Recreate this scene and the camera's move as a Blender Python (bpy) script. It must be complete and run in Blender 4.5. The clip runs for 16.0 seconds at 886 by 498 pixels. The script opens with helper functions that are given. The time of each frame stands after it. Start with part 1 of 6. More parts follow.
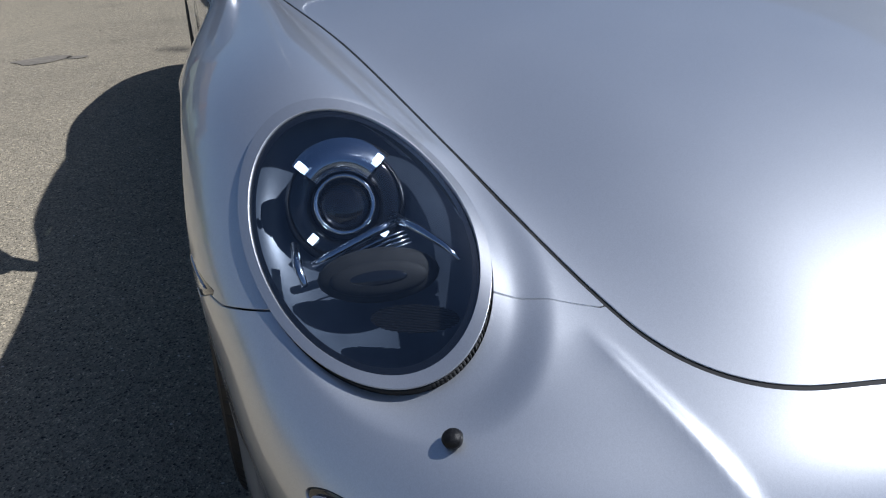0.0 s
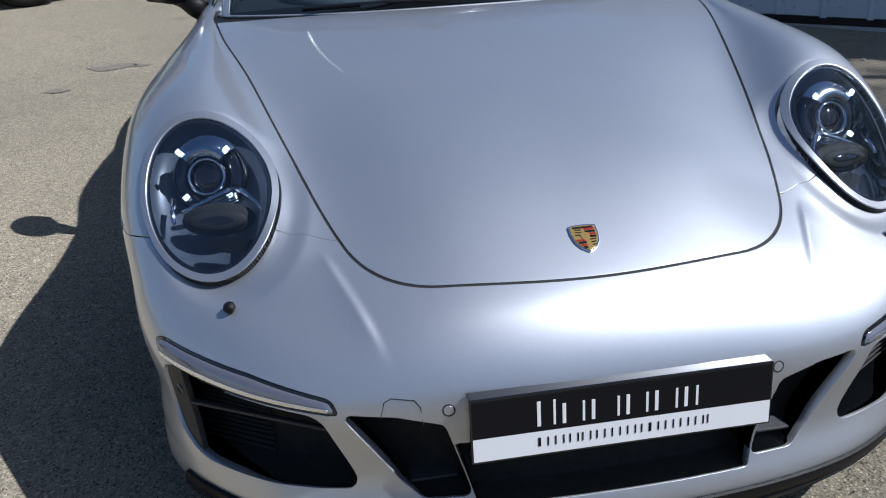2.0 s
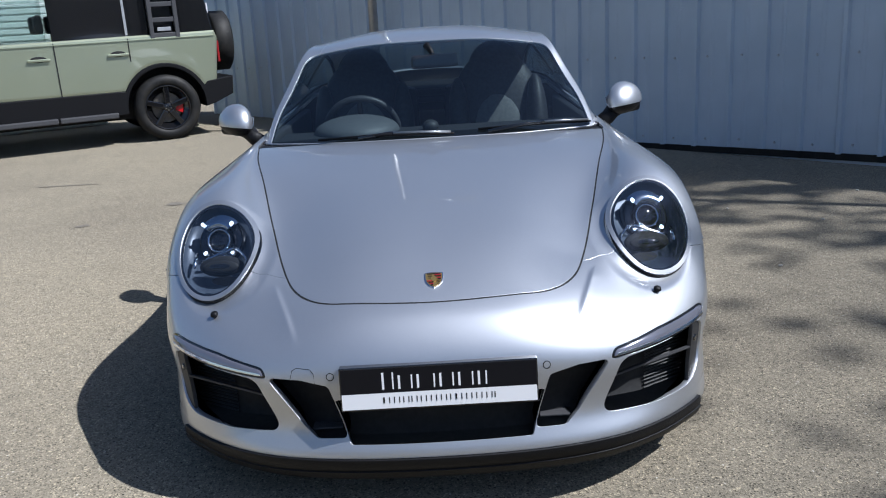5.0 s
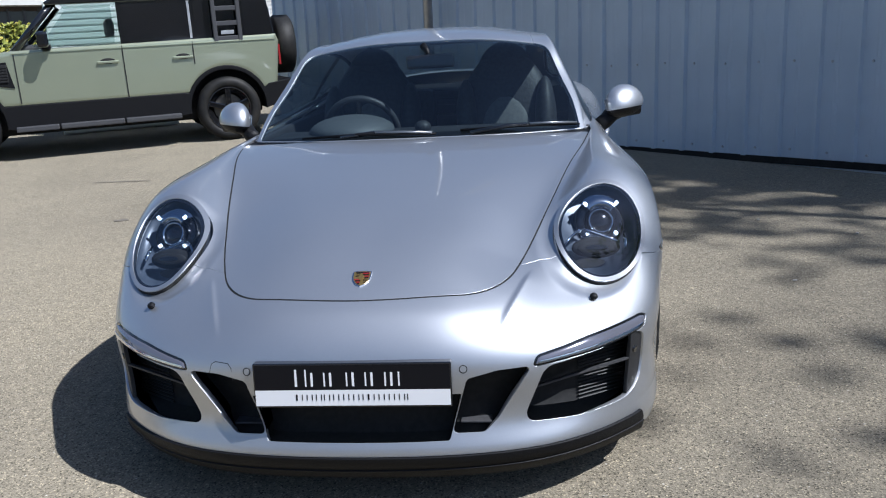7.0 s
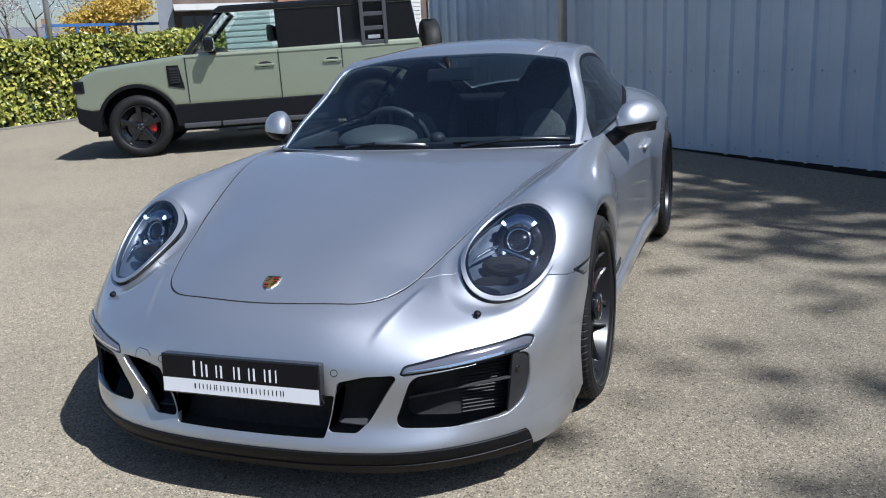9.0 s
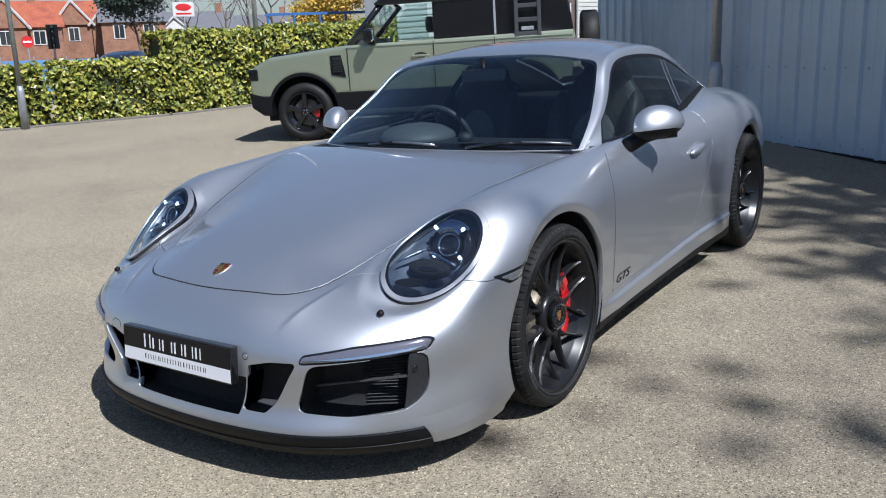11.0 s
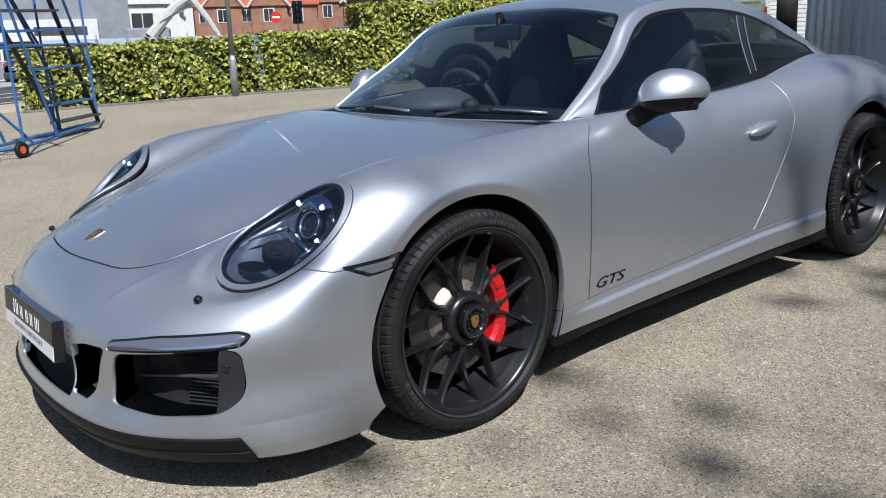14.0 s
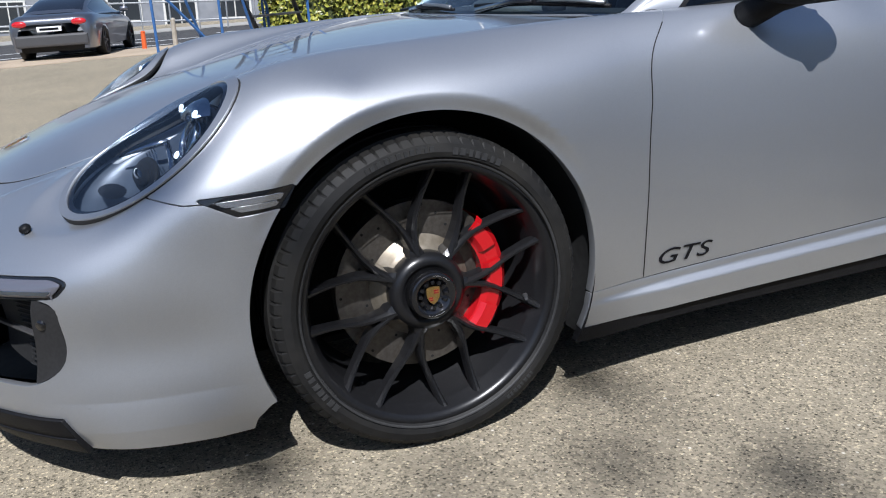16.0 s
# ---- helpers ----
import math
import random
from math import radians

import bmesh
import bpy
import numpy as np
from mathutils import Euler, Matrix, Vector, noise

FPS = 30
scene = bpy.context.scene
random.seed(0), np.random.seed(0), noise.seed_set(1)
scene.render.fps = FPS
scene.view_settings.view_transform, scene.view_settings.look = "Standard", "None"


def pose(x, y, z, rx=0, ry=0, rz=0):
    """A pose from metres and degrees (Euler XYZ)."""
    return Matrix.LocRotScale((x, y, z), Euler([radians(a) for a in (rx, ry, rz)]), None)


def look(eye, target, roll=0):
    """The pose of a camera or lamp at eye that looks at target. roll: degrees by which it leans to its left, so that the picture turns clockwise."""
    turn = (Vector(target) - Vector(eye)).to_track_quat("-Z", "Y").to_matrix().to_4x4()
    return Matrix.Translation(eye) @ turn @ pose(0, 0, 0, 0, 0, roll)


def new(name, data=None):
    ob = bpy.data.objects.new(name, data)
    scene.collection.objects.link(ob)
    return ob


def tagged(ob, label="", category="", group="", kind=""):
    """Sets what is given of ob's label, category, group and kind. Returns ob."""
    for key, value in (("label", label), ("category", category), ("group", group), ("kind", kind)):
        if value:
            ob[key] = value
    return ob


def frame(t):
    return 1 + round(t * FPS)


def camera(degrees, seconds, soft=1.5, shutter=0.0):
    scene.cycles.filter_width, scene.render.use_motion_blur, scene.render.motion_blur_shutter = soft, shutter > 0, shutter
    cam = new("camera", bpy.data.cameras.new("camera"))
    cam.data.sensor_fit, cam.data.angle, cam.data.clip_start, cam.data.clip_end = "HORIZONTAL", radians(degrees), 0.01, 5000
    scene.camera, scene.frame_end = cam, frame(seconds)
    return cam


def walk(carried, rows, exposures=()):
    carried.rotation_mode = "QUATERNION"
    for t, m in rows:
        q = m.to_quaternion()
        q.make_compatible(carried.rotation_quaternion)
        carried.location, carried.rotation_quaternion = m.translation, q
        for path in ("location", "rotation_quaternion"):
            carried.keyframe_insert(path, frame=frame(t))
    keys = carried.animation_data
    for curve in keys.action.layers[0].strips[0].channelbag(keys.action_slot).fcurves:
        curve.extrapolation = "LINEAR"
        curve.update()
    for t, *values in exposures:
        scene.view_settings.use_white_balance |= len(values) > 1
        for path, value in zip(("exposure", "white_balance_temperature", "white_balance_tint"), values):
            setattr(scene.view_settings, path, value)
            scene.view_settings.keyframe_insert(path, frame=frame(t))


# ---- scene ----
cam = camera(55.85, 16.0, soft=1.1)
PATH = [
    (0, (-0.818, -1.398, 1.101), (-0.375, 0.344, 0.224), -2.38),
    (0.5, (-0.718, -1.555, 1.155), (-0.326, 0.198, 0.276), -2.86),
    (1, (-0.646, -1.725, 1.211), (-0.289, 0.035, 0.331), -3),
    (1.5, (-0.575, -1.913, 1.254), (-0.255, -0.145, 0.376), -2.87),
    (2, (-0.449, -2.098, 1.273), (-0.195, -0.309, 0.417), -2.7),
    (2.5, (-0.367, -2.279, 1.3), (-0.195, -0.46, 0.486), -2.93),
    (3, (-0.318, -2.496, 1.338), (-0.191, -0.641, 0.601), -2.9),
    (3.5, (-0.224, -2.683, 1.357), (-0.128, -0.799, 0.695), -2.78),
    (4, (-0.116, -2.868, 1.376), (-0.065, -0.961, 0.776), -3.06),
    (6.5, (0.31, -3.089, 1.33), (0.185, -1.165, 0.799), -3.27),
    (7, (0.481, -2.988, 1.316), (0.268, -1.07, 0.792), -3.24),
    (7.5, (0.739, -2.988, 1.325), (0.401, -1.085, 0.81), -3.51),
    (8, (0.939, -2.973, 1.344), (0.489, -1.092, 0.836), -3.57),
    (8.5, (1.129, -2.913, 1.354), (0.562, -1.063, 0.847), -3.65),
    (9, (1.353, -2.91, 1.345), (0.686, -1.093, 0.842), -3.69),
    (11.5, (2.333, -2.432, 1.364), (1.141, -0.907, 0.861), -3.73),
    (12, (2.455, -2.257, 1.351), (1.192, -0.79, 0.849), -3.75),
    (12.5, (2.591, -2.12, 1.352), (1.264, -0.711, 0.85), -3.8),
    (13, (2.752, -1.992, 1.357), (1.367, -0.64, 0.853), -3.79),
    (13.5, (2.739, -1.782, 1.27), (1.293, -0.496, 0.762), -3.72),
    (14, (2.638, -1.529, 1.19), (1.135, -0.314, 0.673), -3.73),
    (14.5, (2.592, -1.295, 1.133), (1.042, -0.144, 0.608), -3.76),
    (15, (2.558, -1.016, 1.094), (0.917, -0.009, 0.552), -3.81),
    (15.5, (2.463, -0.759, 1.014), (0.736, 0.077, 0.449), -3.98),
    (16, (2.384, -0.564, 0.942), (0.608, 0.133, 0.343), -3.91),
]
walk(cam, [(t, look(eye, target, roll)) for t, eye, target, roll in PATH], [(0, 0.13, 5650, 12), (3, 0.36, 5600, 12), (7, 0.40, 5600, 12), (12.5, 0.31, 5700, 12), (16, 0.31, 5800, 12)])

# ---- light ----
SUN_WAY = Vector((0.765, -0.28, 1.0)).normalized()      # towards the sun
world = bpy.data.worlds.new("world")
scene.world = world
world.use_nodes = True
wn = world.node_tree.nodes
sky = wn.new("ShaderNodeTexSky")
sky.sky_type = "NISHITA"
sky.sun_disc = False
sky.sun_elevation = math.asin(SUN_WAY.z)
sky.sun_rotation = math.atan2(SUN_WAY.x, SUN_WAY.y)
sky.air_density, sky.dust_density, sky.ozone_density = 1.0, 0.9, 1.2
world.node_tree.links.new(sky.outputs[0], wn["Background"].inputs[0])
wn["Background"].inputs[1].default_value = 0.066
sun = bpy.data.lights.new("sun", "SUN")
sun.energy, sun.angle, sun.color = 5.0, radians(0.53), (1.0, 0.955, 0.88)
sun_ob = new("sun", sun)
sun_ob.matrix_world = look(SUN_WAY * 40, (0, 0, 0))


# ---- materials ----
def material(name, color, rough=0.5, metal=0.0, **more):
    m = bpy.data.materials.new(name)
    m.use_nodes = True
    b = m.node_tree.nodes["Principled BSDF"]
    b.inputs["Base Color"].default_value = (*color, 1)
    b.inputs["Roughness"].default_value = rough
    b.inputs["Metallic"].default_value = metal
    for key, value in more.items():
        b.inputs[key.replace("_", " ")].default_value = value
    return m


def node(m, kind, **inputs):
    n = m.node_tree.nodes.new(kind)
    for key, value in inputs.items():
        n.inputs[key].default_value = value
    return n


def link(m, a, b):
    m.node_tree.links.new(a, b)


def bsdf(m):
    return m.node_tree.nodes["Principled BSDF"]


def ramp(m, source, stops):
    n = m.node_tree.nodes.new("ShaderNodeValToRGB")
    e = n.color_ramp.elements
    while len(e) < len(stops):
        e.new(0.5)
    for item, (at, c) in zip(e, stops):
        item.position, item.color = at, (*c, 1)
    link(m, source, n.inputs[0])
    return n.outputs[0]


def speckled(name, c1, c2, scale, rough, bump=0.0, detail=6.0, metal=0.0, c3=None, scale2=None, **more):
    """A surface that varies at two sizes, with fine relief."""
    m = material(name, c1, rough, metal, **more)
    co = m.node_tree.nodes.new("ShaderNodeTexCoord")
    n1 = node(m, "ShaderNodeTexNoise", Scale=scale, Detail=detail)
    link(m, co.outputs["Object"], n1.inputs["Vector"])
    col = ramp(m, n1.outputs[0], [(0.35, c1), (0.65, c2)])
    if c3:
        n2 = node(m, "ShaderNodeTexNoise", Scale=scale2, Detail=4.0)
        link(m, co.outputs["Object"], n2.inputs["Vector"])
        mix = m.node_tree.nodes.new("ShaderNodeMixRGB")
        link(m, ramp(m, n2.outputs[0], [(0.45, (0, 0, 0)), (0.68, (1, 1, 1))]), mix.inputs[0])
        link(m, col, mix.inputs[1])
        mix.inputs[2].default_value = (*c3, 1)
        col = mix.outputs[0]
    link(m, col, bsdf(m).inputs["Base Color"])
    if bump:
        bn = node(m, "ShaderNodeBump", Strength=bump, Distance=0.01)
        link(m, n1.outputs[0], bn.inputs["Height"])
        link(m, bn.outputs[0], bsdf(m).inputs["Normal"])
    return m


def paint(name, color, flake=0.06, rough=0.34, metal=0.85):
    """Metallic car paint: fine flakes under a clear coat."""
    m = material(name, color, rough, metal, Coat_Weight=1.0, Coat_Roughness=0.03)
    co = m.node_tree.nodes.new("ShaderNodeTexCoord")
    v = node(m, "ShaderNodeTexVoronoi", Scale=900.0)
    link(m, co.outputs["Object"], v.inputs["Vector"])
    dark = tuple(c * (1 - flake) for c in color)
    light = tuple(min(1, c * (1 + flake)) for c in color)
    link(m, ramp(m, v.outputs["Color"], [(0.0, dark), (1.0, light)]), bsdf(m).inputs["Base Color"])
    n = node(m, "ShaderNodeTexNoise", Scale=6.0, Detail=3.0)
    link(m, co.outputs["Object"], n.inputs["Vector"])
    link(m, ramp(m, n.outputs[0], [(0.3, (rough * 0.98,) * 3), (0.7, (rough * 1.02,) * 3)]), bsdf(m).inputs["Roughness"])
    return m


SILVER = paint("silver_paint", (0.56, 0.575, 0.60), rough=0.42, metal=0.86)
TRIM_SILVER = paint("satin_silver", (0.50, 0.51, 0.53), rough=0.4)
BLACK_TRIM = speckled("black_plastic", (0.005, 0.005, 0.006), (0.009, 0.009, 0.010), 300.0, 0.5, 0.15, Specular_IOR_Level=0.22)
LINER = speckled("dark_liner", (0.006, 0.006, 0.006), (0.012, 0.012, 0.012), 60.0, 0.75)
GLOSS_BLACK = material("gloss_black", (0.008, 0.008, 0.009), 0.08, 0.0, Coat_Weight=1.0)
RUBBER = speckled("tyre_rubber", (0.009, 0.009, 0.009), (0.015, 0.0147, 0.0143), 40.0, 0.6, 0.1, c3=(0.022, 0.0205, 0.018), scale2=7.0, Specular_IOR_Level=0.3)
RIM_BLACK = speckled("satin_black_wheel", (0.009, 0.009, 0.010), (0.013, 0.013, 0.014), 200.0, 0.29, Specular_IOR_Level=0.5)
CHROME = material("chrome", (0.85, 0.86, 0.88), 0.08, 1.0)
STEEL = speckled("brake_steel", (0.14, 0.125, 0.108), (0.19, 0.172, 0.15), 120.0, 0.42, metal=0.8)
RED = material("caliper_red", (0.50, 0.006, 0.010), 0.25, 0.0, Coat_Weight=1.0)
GOLD = speckled("gold", (0.50, 0.32, 0.10), (0.66, 0.44, 0.15), 400.0, 0.35, metal=0.9)
CREST_RED = material("enamel_red", (0.26, 0.012, 0.014), 0.3, 0.0)
WHITE = material("white_plate", (0.80, 0.80, 0.80), 0.3)
PLATE_BLACK = material("plate_black", (0.006, 0.006, 0.008), 0.3, Specular_IOR_Level=0.25)


def glass(name, tint, rough=0.0, ior=1.5):
    """Thin tinted pane: sees through, with the gloss of glass."""
    m = bpy.data.materials.new(name)
    m.use_nodes = True
    t = m.node_tree
    t.nodes.remove(bsdf(m))
    out = t.nodes["Material Output"]
    clear = node(m, "ShaderNodeBsdfTransparent", Color=(*tint, 1))
    gloss = node(m, "ShaderNodeBsdfGlossy", Color=(1, 1, 1, 1), Roughness=rough)
    rim_ = node(m, "ShaderNodeLayerWeight", Blend=0.5)
    power = t.nodes.new("ShaderNodeMath")
    power.operation, power.inputs[1].default_value = "POWER", 5.0
    link(m, rim_.outputs["Facing"], power.inputs[0])
    least = ((ior - 1) / (ior + 1)) ** 2
    gain = t.nodes.new("ShaderNodeMath")
    gain.operation, gain.inputs[1].default_value, gain.inputs[2].default_value = "MULTIPLY_ADD", 1 - least, least
    link(m, power.outputs[0], gain.inputs[0])
    mix = t.nodes.new("ShaderNodeMixShader")
    link(m, gain.outputs[0], mix.inputs[0])
    link(m, clear.outputs[0], mix.inputs[1])
    link(m, gloss.outputs[0], mix.inputs[2])
    link(m, mix.outputs[0], out.inputs[0])
    return m


GLASS = glass("windscreen_glass", (0.60, 0.68, 0.70), ior=1.78)
SIDE_GLASS = glass("side_glass", (0.40, 0.45, 0.45), ior=1.7)
CLEAR_GLASS = glass("clear_glass", (0.80, 0.86, 0.85), ior=1.6)
LENS = glass("lamp_lens", (0.70, 0.76, 0.83), ior=1.85)


# ---- mesh helpers ----
def part(name, bm, mat, parent=None, label="", smooth=False, at=None):
    """One mesh object from a bmesh, under a thing or a part."""
    me = bpy.data.meshes.new(name)
    bm.normal_update()
    bm.to_mesh(me)
    bm.free()
    for m in mat if isinstance(mat, (list, tuple)) else (mat,):
        me.materials.append(m)
    if smooth:
        me.shade_smooth()
    ob = new(name, me)
    ob.parent = parent
    if at is not None:
        ob.matrix_basis = at
    return tagged(ob, label)


def thing(name, at, label, category, group="", kind=""):
    ob = new(name)
    ob.empty_display_size = 0.1
    ob.matrix_basis = at
    return tagged(ob, label, category, group, kind)


def sheet(name, v, f, mat, parent=None, label="", normals=None):
    """One mesh object from arrays of places and faces, shaded by the given normals."""
    me = bpy.data.meshes.new(name)
    me.from_pydata(np.asarray(v).tolist(), [], np.asarray(f).tolist())
    me.materials.append(mat)
    me.shade_smooth()
    if normals is not None:
        me.normals_split_custom_set_from_vertices(np.asarray(normals).tolist())
    ob = new(name, me)
    ob.parent = parent
    return tagged(ob, label)


def box_bm(bm, x0, x1, y0, y1, z0, z1, bevel=0.0, m=None):
    r = bmesh.ops.create_cube(bm, size=1)
    mat = Matrix.Translation(((x0 + x1) / 2, (y0 + y1) / 2, (z0 + z1) / 2)) @ Matrix.Diagonal((x1 - x0, y1 - y0, z1 - z0, 1))
    bmesh.ops.transform(bm, matrix=(m @ mat if m else mat), verts=r["verts"])
    if bevel:
        es = list({e for v in r["verts"] for e in v.link_edges})
        bmesh.ops.bevel(bm, geom=es, offset=bevel, segments=2, affect="EDGES", profile=0.6)
    return bm


def box(x0, x1, y0, y1, z0, z1, bevel=0.0, m=None):
    return box_bm(bmesh.new(), x0, x1, y0, y1, z0, z1, bevel, m)


def rod_bm(bm, a, b, r0, r1=None, seg=10):
    a, b = Vector(a), Vector(b)
    m = Matrix.Translation((a + b) / 2) @ (b - a).to_track_quat("Z", "Y").to_matrix().to_4x4()
    bmesh.ops.create_cone(bm, cap_ends=True, segments=seg, radius1=r0, radius2=r0 if r1 is None else r1, depth=(b - a).length, matrix=m)
    return bm


def rod(a, b, r0, r1=None, seg=10):
    return rod_bm(bmesh.new(), a, b, r0, r1, seg)


def lathe(profile, seg=64, axis="X", closed=True, arc=None):
    """Turn a profile of (along, radius) about an axis."""
    bm = bmesh.new()
    rings = []
    full = arc is None
    for k in range(seg if full else seg + 1):
        a = 2 * math.pi * k / seg if full else arc[0] + (arc[1] - arc[0]) * k / seg
        c, s = math.cos(a), math.sin(a)
        ring = []
        for h, r in profile:
            p = (h, r * c, r * s) if axis == "X" else (r * c, h, r * s) if axis == "Y" else (r * c, r * s, h)
            ring.append(bm.verts.new(p))
        rings.append(ring)
    n = len(profile)
    for k in range(len(rings) if full else len(rings) - 1):
        a, b = rings[k], rings[(k + 1) % len(rings)]
        for i in range(n if closed else n - 1):
            j = (i + 1) % n
            bm.faces.new((a[i], a[j], b[j], b[i]))
    bmesh.ops.remove_doubles(bm, verts=bm.verts, dist=1e-5)
    bmesh.ops.recalc_face_normals(bm, faces=bm.faces)
    return bm


def tube_bm(bm, pts, r, seg=8, closed=False):
    """A round bar along a line of places."""
    pts = [Vector(p) for p in pts]
    n = len(pts)
    rings = []
    up = Vector((0.13, 0.21, 0.97))
    for i, p in enumerate(pts):
        a = pts[(i - 1) % n] if closed or i else p
        b = pts[(i + 1) % n] if closed or i < n - 1 else p
        d = (b - a).normalized()
        s = d.cross(up)
        if s.length < 1e-3:
            s = d.cross(Vector((1, 0, 0)))
        s.normalize()
        t = s.cross(d)
        rr = r[i] if isinstance(r, (list, tuple)) else r
        rings.append([bm.verts.new(p + (s * math.cos(q) + t * math.sin(q)) * rr) for q in (2 * math.pi * k / seg for k in range(seg))])
    for i in range(n if closed else n - 1):
        a, b = rings[i], rings[(i + 1) % n]
        for k in range(seg):
            bm.faces.new((a[k], a[(k + 1) % seg], b[(k + 1) % seg], b[k]))
    if not closed:
        bm.faces.new(rings[0][::-1])
        bm.faces.new(rings[-1])
    bmesh.ops.recalc_face_normals(bm, faces=bm.faces)
    return bm


def tube(pts, r, seg=8, closed=False):
    return tube_bm(bmesh.new(), pts, r, seg, closed)


def prism(outline, depth, bevel=0.0):
    """A flat shape in x, z with thickness along y, from y = 0 to depth."""
    bm = bmesh.new()
    f = bm.faces.new([bm.verts.new((x, 0, z)) for x, z in outline])
    r = bmesh.ops.extrude_face_region(bm, geom=[f])
    bmesh.ops.translate(bm, vec=(0, depth, 0), verts=[g for g in r["geom"] if isinstance(g, bmesh.types.BMVert)])
    bmesh.ops.recalc_face_normals(bm, faces=bm.faces)
    if bevel:
        bmesh.ops.bevel(bm, geom=list(bm.edges), offset=bevel, segments=2, affect="EDGES", profile=0.6)
    return bm


# ---- smooth surfaces ----
def basis(count, p, odd=None):
    """Weights of a uniform cubic B-spline at the parameters p. odd: -1 or 1 mirrors the near end, else it runs straight out."""
    m = np.zeros((len(p), count + 2))
    i = np.clip(np.floor(p).astype(int), 0, count - 2)
    t = p - i
    w = ((1 - t) ** 3, 3 * t**3 - 6 * t**2 + 4, -3 * t**3 + 3 * t**2 + 3 * t + 1, t**3)
    for k in range(4):
        m[np.arange(len(p)), i + k] += w[k] / 6
    out = m[:, 1:-1].copy()
    if odd is None:
        out[:, 0] += 2 * m[:, 0]
        out[:, 1] -= m[:, 0]
    else:
        out[:, 1] += odd * m[:, 0]
    out[:, -1] += 2 * m[:, -1]
    out[:, -2] -= m[:, -1]
    return out


class Skin:
    """A patch of triangles with its normals and its own coordinates (u across, v along)."""

    def __init__(self, v, n, uv, f):
        self.v, self.n, self.uv, self.f = v, n, uv, f

    def cut(self, g):
        """The part where g (a value per vertex) is below nought."""
        g = np.where(np.abs(g) < 1e-9, 1e-9, g)
        inside = g < 0
        k = inside[self.f].sum(1)
        keep = self.f[k == 3]
        out, pairs = [keep], []
        one, two = self.f[k == 1], self.f[k == 2]
        base = len(self.v)

        def rolled(f, want):
            s = inside[f]
            first = np.argmax(s == want, 1)
            idx = (first[:, None] + np.arange(3)) % 3
            return np.take_along_axis(f, idx, 1)

        one, two = rolled(one, True), rolled(two, False)
        edges = np.concatenate([one[:, [0, 1]], one[:, [0, 2]], two[:, [0, 1]], two[:, [0, 2]]])
        if len(edges):
            key, back = np.unique(np.sort(edges, 1), axis=0, return_inverse=True)
            back = back.ravel() + base
            a, b = key.T
            t = (g[a] / (g[a] - g[b]))[:, None]
            nv, nuv = self.v[a] + t * (self.v[b] - self.v[a]), self.uv[a] + t * (self.uv[b] - self.uv[a])
            nn = self.n[a] + t * (self.n[b] - self.n[a])
            nn /= np.linalg.norm(nn, axis=1)[:, None] + 1e-12
            q, r = len(one), len(two)
            e1, e2, e3, e4 = back[:q], back[q : 2 * q], back[2 * q : 2 * q + r], back[2 * q + r :]
            out.append(np.stack([one[:, 0], e1, e2], 1))
            out.append(np.stack([e3, two[:, 1], two[:, 2]], 1))
            out.append(np.stack([e3, two[:, 2], e4], 1))
            v, n, uv = np.concatenate([self.v, nv]), np.concatenate([self.n, nn]), np.concatenate([self.uv, nuv])
        else:
            v, n, uv = self.v, self.n, self.uv
        f = np.concatenate(out)
        used, f = np.unique(f, return_inverse=True)
        return Skin(v[used], n[used], uv[used], f.reshape(-1, 3))

    def offset(self, d):
        d = np.asarray(d)
        return Skin(self.v + self.n * (d[:, None] if d.ndim else d), self.n, self.uv, self.f)

    def rim(self):
        """Edges on the open border, in the order of their face."""
        e = np.concatenate([self.f[:, [0, 1]], self.f[:, [1, 2]], self.f[:, [2, 0]]])
        key = np.sort(e, 1)
        _, first, count = np.unique(key, axis=0, return_index=True, return_counts=True)
        e = e[first[count == 1]]
        mid = np.abs(self.v[e][:, :, 0]).max(1) > 1e-5
        return e[mid]

    def flanged(self, depth, way=None):
        """With its border turned inwards, so that the panel has thickness."""
        e = self.rim()
        v, n = self.v, self.n
        ids, inv = np.unique(e, return_inverse=True)
        inv = inv.reshape(-1, 2)
        k = len(ids)
        along = v[e[:, 1]] - v[e[:, 0]]
        side = np.cross(along, n[e[:, 0]])
        acc = np.zeros((k, 3))
        for c in (0, 1):
            np.add.at(acc, inv[:, c], side)
        acc /= np.linalg.norm(acc, axis=1)[:, None] + 1e-12
        lip = acc * 0.9 + n[ids] * 0.4
        lip /= np.linalg.norm(lip, axis=1)[:, None] + 1e-12
        move = -n[ids] * depth if way is None else np.tile(np.asarray(way) * depth, (k, 1))
        edge = v[ids] + acc * 0.0006 - n[ids] * 0.0012
        base = len(v)
        nv = np.concatenate([v, edge, v[ids] + move])
        nn = np.concatenate([n, lip, acc])
        i, j = inv[:, 0], inv[:, 1]
        rows = [np.asarray(ids), base + np.arange(k), base + k + np.arange(k)]
        f = [self.f]
        for p, q in zip(rows, rows[1:]):
            f += [np.stack([p[j], p[i], q[i]], 1), np.stack([p[j], q[i], q[j]], 1)]
        return Skin(nv, nn, np.concatenate([self.uv, np.zeros((2 * k, 2))]), np.concatenate(f))

    def reshaded(self):
        """With its normals worked out anew from its faces."""
        a, b, c = (self.v[self.f[:, q]] for q in range(3))
        fn = np.cross(b - a, c - a)
        n = np.zeros_like(self.v)
        for q in range(3):
            np.add.at(n, self.f[:, q], fn)
        n /= np.linalg.norm(n, axis=1)[:, None] + 1e-12
        return Skin(self.v, n, self.uv, self.f)

